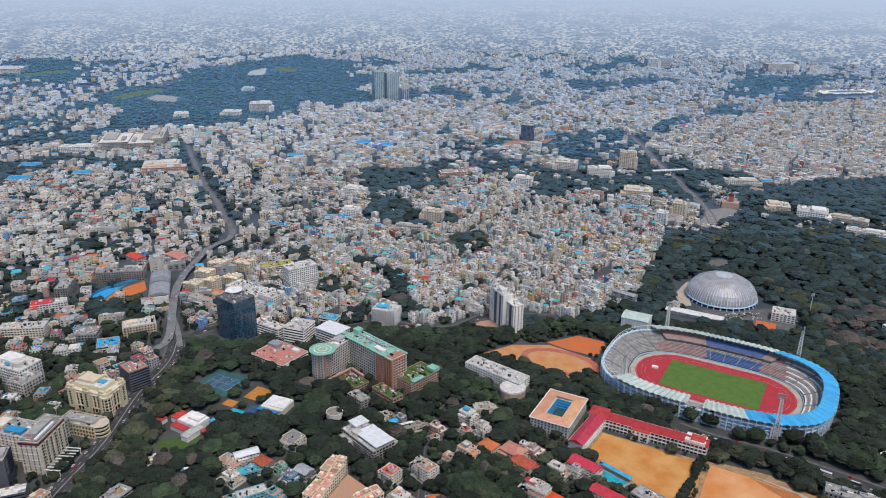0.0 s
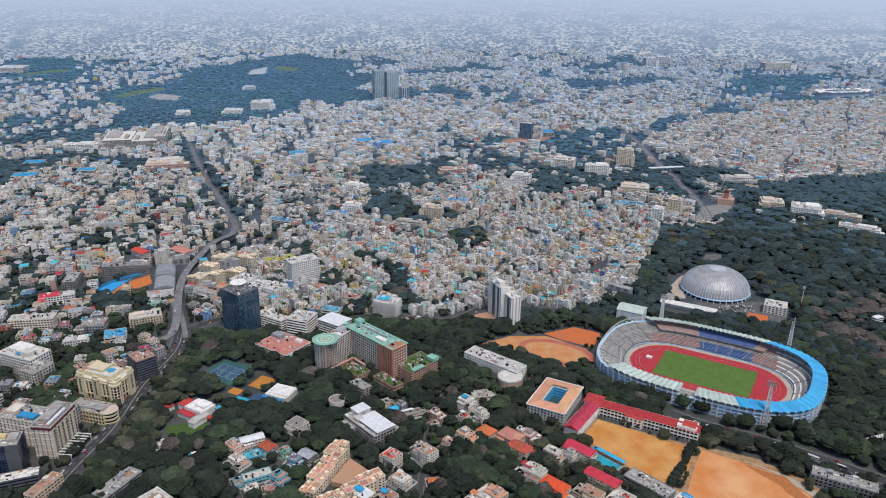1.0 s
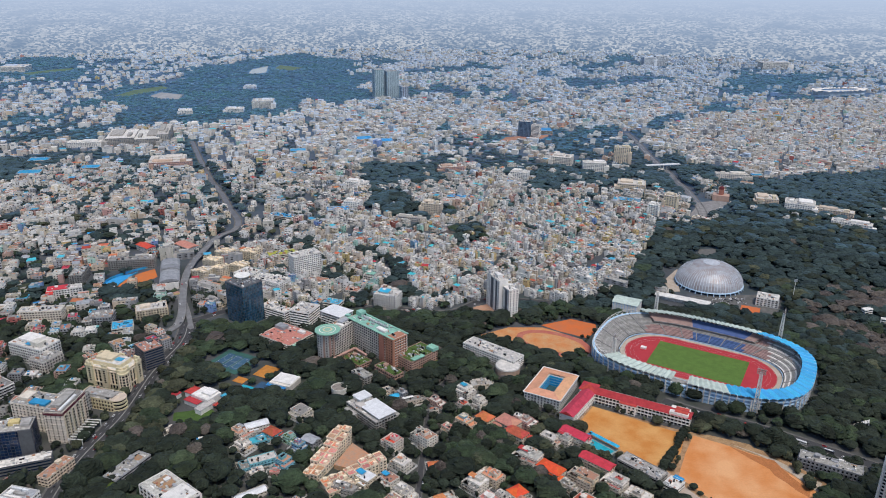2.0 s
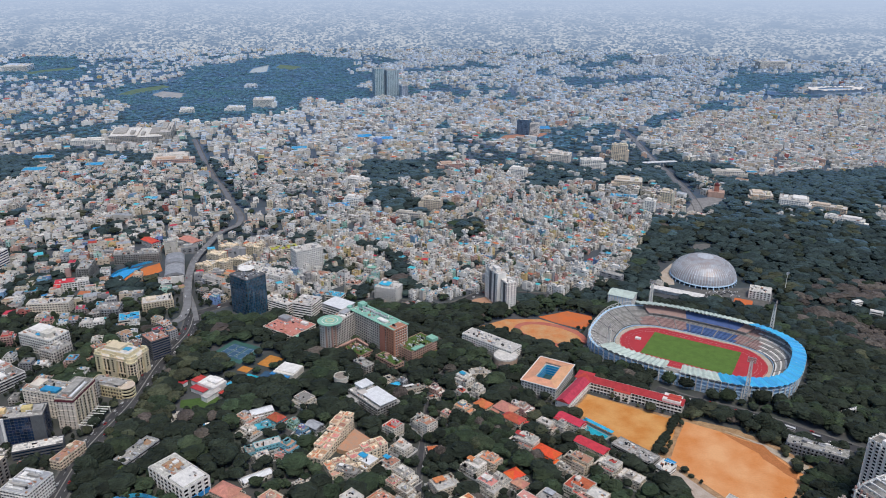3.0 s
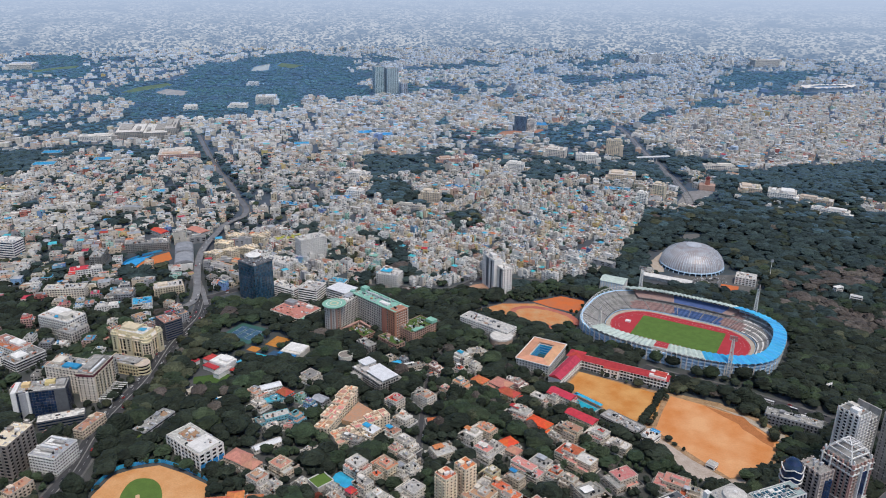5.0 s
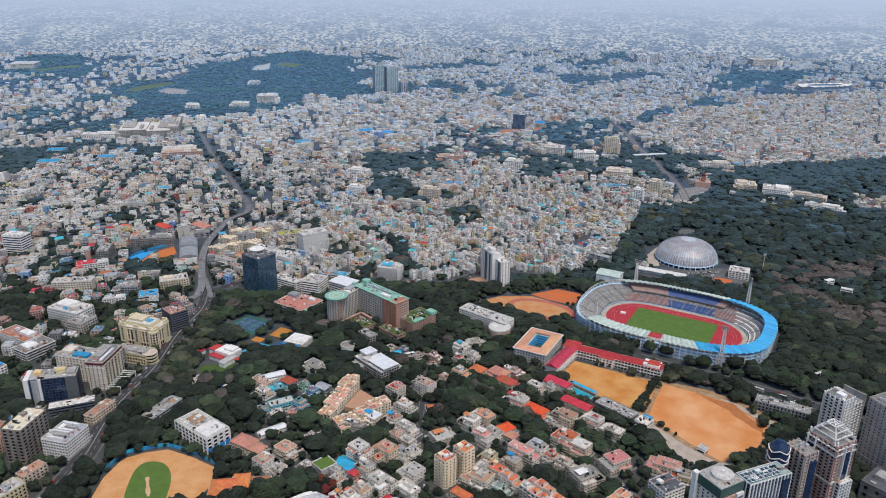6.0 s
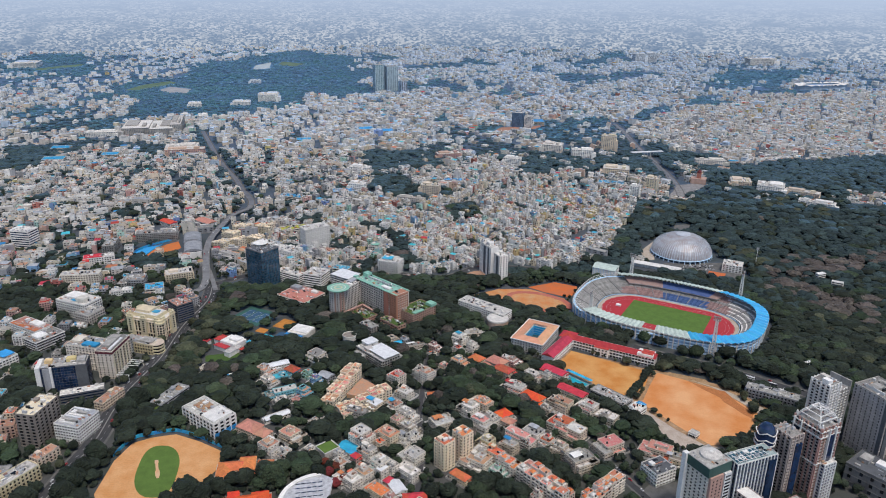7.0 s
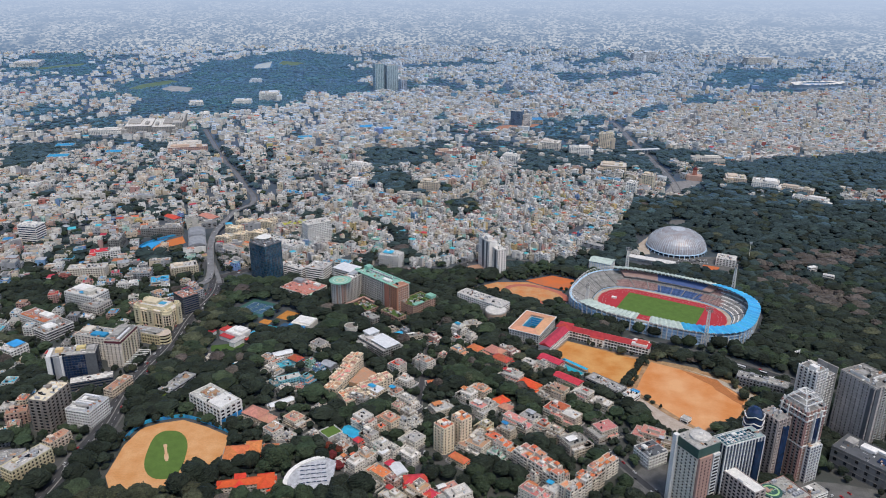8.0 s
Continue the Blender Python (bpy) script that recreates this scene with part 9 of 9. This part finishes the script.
def grove(x, y, radius, height, lf, shapes, label, trunks=True, base=0.22, rise=0.62, facets=True):
    """Many trees as one mass: crowns and, where seen, trunks."""
    s = Soup(); n = len(x)
    kind = gen.integers(0, len(shapes), n); turn = gen.uniform(0, 6.28, n)
    for k, (V, F) in enumerate(shapes):
        i = np.flatnonzero(kind == k)
        if not len(i):
            continue
        c, s_ = np.cos(turn[i])[:, None], np.sin(turn[i])[:, None]
        X = x[i][:, None] + radius[i][:, None] * (V[:, 0] * c - V[:, 1] * s_)
        Y = y[i][:, None] + radius[i][:, None] * (V[:, 0] * s_ + V[:, 1] * c)
        Z = height[i][:, None] * (base + rise * V[:, 2])
        Fs = (F[None] + len(V) * np.arange(len(i))[:, None, None]).reshape(-1, 4)
        s.add(np.stack([X, Y, Z], -1).reshape(-1, 3), Fs, np.repeat(lf[i], len(F)))
    if trunks:
        s.boxes(x, y, 0, radius * 0.11, radius * 0.11, height * 0.5, turn, LEAVES.index("bark"))
    return tagged(part("trees", s, LEAVES, flat=facets), label, "trees", "", "stuff")


def scatter(y_lo, y_hi, step, street):
    """Tree places: dense in the woods of the plan, thin along lanes and yards elsewhere."""
    X, Y = [], []
    for yy in np.arange(y_lo, y_hi, step):
        half = 0.66 * (yy + 230) + 60
        xx = np.arange(-half, half, step)
        X.append(xx + gen.uniform(-0.42, 0.42, len(xx)) * step); Y.append(yy + gen.uniform(-0.42, 0.42, len(xx)) * step)
    x, y = np.concatenate(X), np.concatenate(Y)
    wood = wood_at(x, y)
    chance = np.where(wood > 0, wood, street * np.clip(1 + 1.3 * lumps(x, y, 150, 9), 0, 4))
    chance = np.where((wood <= 0) & east_town(x, y), 0.06, chance)
    chance = np.where((wood <= 0) & old_town(x, y), 0.20 * np.clip(1 + 1.6 * lumps(x, y, 120, 19), 0.2, 4), chance)
    chance = np.where((wood > 0) & (wood < 0.3), np.where(y > 1100, 0.36, 0.72), chance)
    ok = (gen.random(len(x)) < chance) & clear(x, y, 2.5)
    x, y = x[ok], y[ok]
    room = np.where(clear(x, y, 6.0), np.where(clear(x, y, 10.0), np.where(clear(x, y, 14.0), 1.0, 0.82), 0.62), 0.44)
    return x, y, np.where(wood[ok] > 0.3, room, np.where(wood[ok] > 0, room * 0.8, room * 0.6))


# two belts of leafless reddish-brown trees in the park
DRY_NORTH = [(543, 937), (601, 981), (654, 995), (746, 1026), (785, 1027), (752, 970), (717, 974), (649, 949), (582, 919)]
DRY_SOUTH = [(534, 898), (574, 884), (604, 860), (615, 802), (614, 744), (594, 722), (581, 760), (562, 808), (544, 838), (518, 862)]


def leaf_kind(x, y, far=False):
    f = lumps(x, y, 120, 21) + gen.normal(0, 0.35, len(x))
    k = np.where(f > 0.32, 1, 0)
    k = np.where(lumps(x, y, 260, 33) + gen.normal(0, 0.25, len(x)) > 1.05, 2, k)
    k = np.where((k > 0) & (x > 300) & (gen.random(len(x)) < 0.6), 0, k)
    k = np.where(gen.random(len(x)) < 0.012, 3, k)
    u, v = x + gen.normal(0, 12, len(x)), y + gen.normal(0, 12, len(x))
    dry = within(DRY_NORTH, u, v) | within(DRY_SOUTH, u, v)
    k = np.where(dry & (gen.random(len(x)) < 0.8), 3, k)
    k = np.where((gen.random(len(x)) < 0.0015) & (x < 200), 4, k)
    # bluer leaves take over with distance, haze put into their colour
    k = np.where((k < 2) & (((x > 380) & (y > 780)) | (y > 930)) & (gen.random(len(x)) < np.clip((y - 600) / 500, 0, 0.85)), 7, k) if far else k
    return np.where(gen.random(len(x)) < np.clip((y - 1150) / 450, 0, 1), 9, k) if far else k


x, y, room = scatter(330, 900, 12.5, 0.95)
order = np.argsort(np.hypot(x - 0, y + 100))
pick = order[:165]
lk = leaf_kind(x, y)
names = {"leaf_dark": "broad dark green tree between houses", "leaf_mid": "full green garden tree between houses", "leaf_olive": "olive-green street tree with an open crown", "leaf_brown": "reddish-brown broad tree in the park", "leaf_bright": "bright yellow-green tree beside the road"}
for q in pick:
    lf = LEAVES[lk[q]]
    tree_thing(x[q], y[q], gen.uniform(0.75, 1.75) * room[q] ** 0.9, lf, int(gen.integers(0, 8)), names[lf])
for q in range(7):
    tree_thing(-312 + 4 * (q % 3), 512 + 5 * q, 0.8, "leaf_bright" if q in (1, 2) else "leaf_dark", q, names["leaf_bright" if q in (1, 2) else "leaf_dark"])
for q in range(14):
    f = q / 13
    tree_thing(262 - 50 * f + gen.uniform(-1.5, 1.5), 628 - 76 * f, gen.uniform(0.5, 0.75), "leaf_dark", q % 7, names["leaf_dark"])
for q, (tx, ty) in enumerate(((-338, 362), (-339, 380), (-341, 400), (-340, 420), (-335, 440), (-372, 372), (-373, 350), (-338, 344), (-366, 330), (-330, 505), (-336, 520), (-332, 538))):
    tree_thing(tx, ty, 1.35 + 0.2 * (q % 3), "leaf_dark", q % 8, names["leaf_dark"])
for q, (tx, ty) in enumerate(((207, 735), (222, 729), (238, 720), (254, 714), (272, 702), (290, 694), (312, 668), (328, 664), (366, 662), (384, 656), (400, 646), (345, 606), (356, 600))):
    tree_thing(tx, ty, 1.1 + 0.18 * (q % 3), ("leaf_dark", "leaf_mid", "leaf_dark")[q % 3], q % 8, names[("leaf_dark", "leaf_mid", "leaf_dark")[q % 3]])
side_w, side_e = offset_line(LINES["main"], 13.5), offset_line(LINES["main"], -13.5)
for q in range(2, len(side_w) - 6, 1):
    for sd in (side_w, side_e):
        if gen.random() < 0.62 and clear(sd[q:q + 1, 0], sd[q:q + 1, 1], 1.5)[0]:
            lf = ("leaf_dark", "leaf_mid", "leaf_olive", "leaf_dark")[q % 4]
            tree_thing(sd[q][0] + gen.uniform(-1.5, 1.5), sd[q][1] + gen.uniform(-3, 3), gen.uniform(0.6, 1.0), lf, q % 8, {"leaf_olive": "olive-green street tree with an open crown"}.get(lf, "dark green street tree beside the main road"))
for key, off, share in (("street", 6.2, 0.5), ("lane", 7.0, 0.45)):
    for sd in (offset_line(LINES[key], off), offset_line(LINES[key], -off)):
        for q in range(1, len(sd) - 1):
            if gen.random() < share and clear(sd[q:q + 1, 0], sd[q:q + 1, 1], 1.0)[0]:
                tree_thing(sd[q][0], sd[q][1], gen.uniform(0.45, 0.8), ("leaf_dark", "leaf_mid")[q % 2], q % 8, "dark green tree leaning over the narrow street")
for q in range(10):
    tree_thing(350 + 3.2 * (q % 4) + gen.uniform(-2, 2), 536 + 6 * q, gen.uniform(0.4, 0.8), "leaf_olive" if q % 3 else "leaf_dark", q % 7, names["leaf_olive" if q % 3 else "leaf_dark"])
for q, (tx, ty) in enumerate(((-110, 438), (-104, 420), (-95, 404), (-88, 410), (-98, 428))):
    tree_thing(tx, ty, 0.62 + 0.08 * (q % 3), "leaf_red", q, "broad tree with deep red foliage beside the pavilion")
for poly in COPSES:  # the copses between the houses
    lo, hi = np.min(poly, 0), np.max(poly, 0)
    for q in range(int((hi[0] - lo[0]) * (hi[1] - lo[1]) / 130)):
        tx, ty = gen.uniform(lo[0], hi[0]), gen.uniform(lo[1], hi[1])
        if within(poly, [tx], [ty])[0] and clear(np.array([tx]), np.array([ty]), 4.0)[0]:
            lf = ("leaf_dark", "leaf_mid", "leaf_mid", "leaf_dark", "leaf_olive", "leaf_brown")[q % 6]
            tree_thing(tx, ty, gen.uniform(0.8, 1.3), lf, q % 8, {"leaf_brown": "reddish-brown broad tree between houses"}.get(lf, names[lf]))
rest = order[165:]
lk[rest] = leaf_kind(x[rest], y[rest], True)

x, y, lk, room = x[rest], y[rest], lk[rest], room[rest]
n = len(x)
grove(x, y, gen.uniform(7.5, 17.5, n) * room, gen.uniform(11, 18, n) * room ** 0.5, lk, MIDDLE, "dense dark green broad-leaved trees of gardens and park", base=0.30, rise=0.52)
x, y, room = scatter(900, 1750, 16.0, 0.62)
n = len(x)
grove(x, y, gen.uniform(8, 20, n) * room, gen.uniform(11, 16, n) * room ** 0.5, leaf_kind(x, y, True), [crown_mesh(100 + k, 10, 10, 0.12, 10, 5, -0.35, 0.07) for k in range(7)], "dark green park and street trees", base=0.30, rise=0.52)

x, y, room = scatter(345, 1400, 15.0, 0.0)
ok = (lookup(WOOD, x, y) > 0.65) & (room > 0.6); x, y, room = x[ok], y[ok], room[ok]; n = len(x)
grove(x, y, gen.uniform(6, 9.5, n) * room, gen.uniform(6, 10.5, n), leaf_kind(x, y, True), SHRUB, "dark green undergrowth and young trees below the park trees", trunks=False, base=0.1, rise=0.75)

# leaf colour turns bluer further out, as painted haze
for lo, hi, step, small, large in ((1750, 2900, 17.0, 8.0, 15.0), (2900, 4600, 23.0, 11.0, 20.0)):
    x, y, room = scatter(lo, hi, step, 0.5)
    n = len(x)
    grove(x, y, gen.uniform(small, large, n) * room ** 0.7, gen.uniform(7.0, 10.0, n), np.where(gen.random(n) < np.clip((2500 - y) / 700, 0, 1), 9, 6), FAR, "distant trees of parks and streets, hazed blue in leaf colour", trunks=False, base=0.20, rise=0.42, facets=False)

x, y, room = scatter(330, 1000, 7.5, 0.7)
ok = lookup(WOOD, x, y) < 0.97; x, y, room = x[ok], y[ok], room[ok]; n = len(x)
grove(x, y, gen.uniform(2.6, 5.8, n) * np.where(room < 0.5, 0.75, 1.0), gen.uniform(4, 11, n), leaf_kind(x, y), SHRUB, "small garden trees and shrubs between houses")

# ---------------------------------------------------------------- traffic and parked cars
CARS = {}
for tone in ("car_white", "car_red", "car_dark"):
    s = Soup(); s.box(0, 0, 0.35, 4.2, 1.75, 0.55); s.box(0, 0, 0.9, 4.0, 1.65, 0.06); b = s.mesh("body", [tone])
    s = Soup(); v = [(-1.5, -0.78, 0.95), (0.9, -0.78, 0.95), (0.9, 0.78, 0.95), (-1.5, 0.78, 0.95), (-1.1, -0.65, 1.5), (0.35, -0.65, 1.5), (0.35, 0.65, 1.5), (-1.1, 0.65, 1.5)]
    s.add(v, [(0, 1, 5, 4), (1, 2, 6, 5), (2, 3, 7, 6), (3, 0, 4, 7)], 1); s.add(v, [(4, 5, 6, 7)], 0)
    CARS[tone] = (b, s.mesh("cabin", [tone, "glass_dark"]))
s = Soup(); t = np.arange(10) * math.pi / 5; q = np.arange(10)
for a, b in ((-1.3, -0.8), (1.3, -0.8), (1.3, 0.8), (-1.3, 0.8)):
    s.add(np.vstack([np.c_[a + 0.32 * np.cos(t), np.full(10, b - 0.1), 0.32 + 0.32 * np.sin(t)], np.c_[a + 0.32 * np.cos(t), np.full(10, b + 0.1), 0.32 + 0.32 * np.sin(t)]]), np.c_[q, (q + 1) % 10, (q + 1) % 10 + 10, q + 10])
WHEELS = s.mesh("wheels", ["rubber"])


def car(x, y, z, ang, tone):
    words = {"car_white": "white", "car_red": "red", "car_dark": "dark grey"}[tone]
    e = thing("car", x, y, z, ang, f"small {words} car on the asphalt", "car", "cars")
    for nm, me in zip(("body", "cabin"), CARS[tone]):
        o = new(nm, me); o.parent = e
    o = new("wheels", WHEELS); o.parent = e; tagged(o, "", "", "", "stuff")


rng = random.Random(3)
for key, count, lanes in (("main", 60, (-8.5, -5, 5, 8.5)), ("flyover", 14, (-2.8, 2.8)), ("school", 22, (-4.5, 4.5, 0)), ("street", 16, (-3.4, 3.4)), ("lane", 14, (-3, 3)), ("east", 22, (-3, 3))):
    ln = LINES[key]
    for q in range(count):
        k = rng.randrange(1, len(ln) - 2); f = rng.random(); p = ln[k] * (1 - f) + ln[k + 1] * f; d = ln[k + 1] - ln[k]; o = rng.choice(lanes)
        nx_, ny_ = -d[1] / np.hypot(*d), d[0] / np.hypot(*d)
        zz = float(deck[k] * (1 - f) + deck[k + 1] * f) if key == "flyover" else 0.14
        car(p[0] + nx_ * o, p[1] + ny_ * o, zz, math.degrees(math.atan2(d[1], d[0])), rng.choice(["car_white", "car_white", "car_dark", "car_red"]))
for q in range(12):
    car(345 + rng.uniform(0, 50), 352 + rng.uniform(0, 28), 0.14, rng.choice([26, -64]) + rng.uniform(-6, 6), rng.choice(["car_white", "car_white", "car_dark", "car_red"]))
for q in range(40):
    car(395 + rng.uniform(0, 60), 950 + rng.uniform(0, 26), 0.12, rng.choice([60, -30]) + rng.uniform(-8, 8), rng.choice(["car_white", "car_white", "car_dark"]))

def bus(x, y, z, ang, tone):
    e = thing("bus", x, y, z, ang, f"{tone.split('_')[1]} city bus parked along the school road", "bus", "buses")
    s = Soup(); s.box(0, 0, 0.5, 11, 2.5, 1.1); s.box(0, 0, 2.5, 11, 2.5, 0.6); part("body", s, tone, e)
    s = Soup(); s.box(0, 0, 1.6, 10.8, 2.4, 0.9); part("glazing", s, "glass_dark", e)
    s = Soup(); s.box(0, 0, 3.1, 8, 1.8, 0.25); part("roof_pod", s, "car_white", e)
    s = Soup()
    for a in (-3.4, 3.6):
        s.box(a, 0, 0, 1.0, 2.3, 1.0)
    part("axles", s, "rubber", e)


ln = LINES["school"]
for q, f in enumerate((0.12, 0.2, 0.29, 0.37, 0.46, 0.58, 0.7)):
    k = int(f * (len(ln) - 2)); d = ln[k + 1] - ln[k]; d = d / np.hypot(*d)
    bus(ln[k][0] + d[1] * 4.2, ln[k][1] - d[0] * 4.2, 0.14, math.degrees(math.atan2(d[1], d[0])), ("car_white", "car_white", "car_dark", "car_white", "car_red", "car_white", "car_dark")[q])

# ---------------------------------------------------------------- hazy distance
m = bpy.data.materials.new("hazy_distance")
m.use_nodes = True
nn, ll = m.node_tree.nodes, m.node_tree.links
nn.clear()


def op(kind, a, b):
    q = nn.new("ShaderNodeMath"); q.operation = kind
    for k, v in enumerate((a, b)):
        if isinstance(v, (int, float)):
            q.inputs[k].default_value = v
        else:
            ll.new(v, q.inputs[k])
    return q.outputs[0]


def ranged(value, lo, hi):
    r = nn.new("ShaderNodeMapRange"); r.inputs["From Min"].default_value, r.inputs["From Max"].default_value = lo, hi; ll.new(value, r.inputs["Value"])
    return r.outputs[0]


def mixed(fac, a, b):
    q = nn.new("ShaderNodeMix"); q.data_type = "RGBA"; ll.new(fac, q.inputs["Factor"])
    for key, v in (("A", a), ("B", b)):
        if isinstance(v, tuple):
            q.inputs[key].default_value = (*v, 1)
        else:
            ll.new(v, q.inputs[key])
    return q.outputs["Result"]


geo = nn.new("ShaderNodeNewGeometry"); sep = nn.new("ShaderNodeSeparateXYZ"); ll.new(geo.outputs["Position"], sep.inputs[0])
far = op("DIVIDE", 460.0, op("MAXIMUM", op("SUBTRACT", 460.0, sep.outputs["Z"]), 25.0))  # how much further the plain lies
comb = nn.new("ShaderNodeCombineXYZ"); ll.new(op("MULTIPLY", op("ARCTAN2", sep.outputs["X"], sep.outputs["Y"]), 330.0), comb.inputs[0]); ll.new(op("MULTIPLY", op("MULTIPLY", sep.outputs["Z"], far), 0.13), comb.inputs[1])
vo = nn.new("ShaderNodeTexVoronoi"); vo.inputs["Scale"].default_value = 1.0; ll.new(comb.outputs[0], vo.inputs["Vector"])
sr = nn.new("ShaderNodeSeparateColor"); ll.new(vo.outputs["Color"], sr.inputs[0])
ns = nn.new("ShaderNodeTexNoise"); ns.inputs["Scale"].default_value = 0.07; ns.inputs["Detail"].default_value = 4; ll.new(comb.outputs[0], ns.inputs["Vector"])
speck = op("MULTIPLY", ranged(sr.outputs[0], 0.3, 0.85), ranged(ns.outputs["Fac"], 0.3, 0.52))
# glowing ring: far city specks and haze painted into the emission
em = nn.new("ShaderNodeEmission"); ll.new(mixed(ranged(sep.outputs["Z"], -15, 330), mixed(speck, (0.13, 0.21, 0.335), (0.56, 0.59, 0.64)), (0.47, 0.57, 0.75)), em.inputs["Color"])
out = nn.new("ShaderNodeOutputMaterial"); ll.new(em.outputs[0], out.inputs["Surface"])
M["hazy_distance"] = m
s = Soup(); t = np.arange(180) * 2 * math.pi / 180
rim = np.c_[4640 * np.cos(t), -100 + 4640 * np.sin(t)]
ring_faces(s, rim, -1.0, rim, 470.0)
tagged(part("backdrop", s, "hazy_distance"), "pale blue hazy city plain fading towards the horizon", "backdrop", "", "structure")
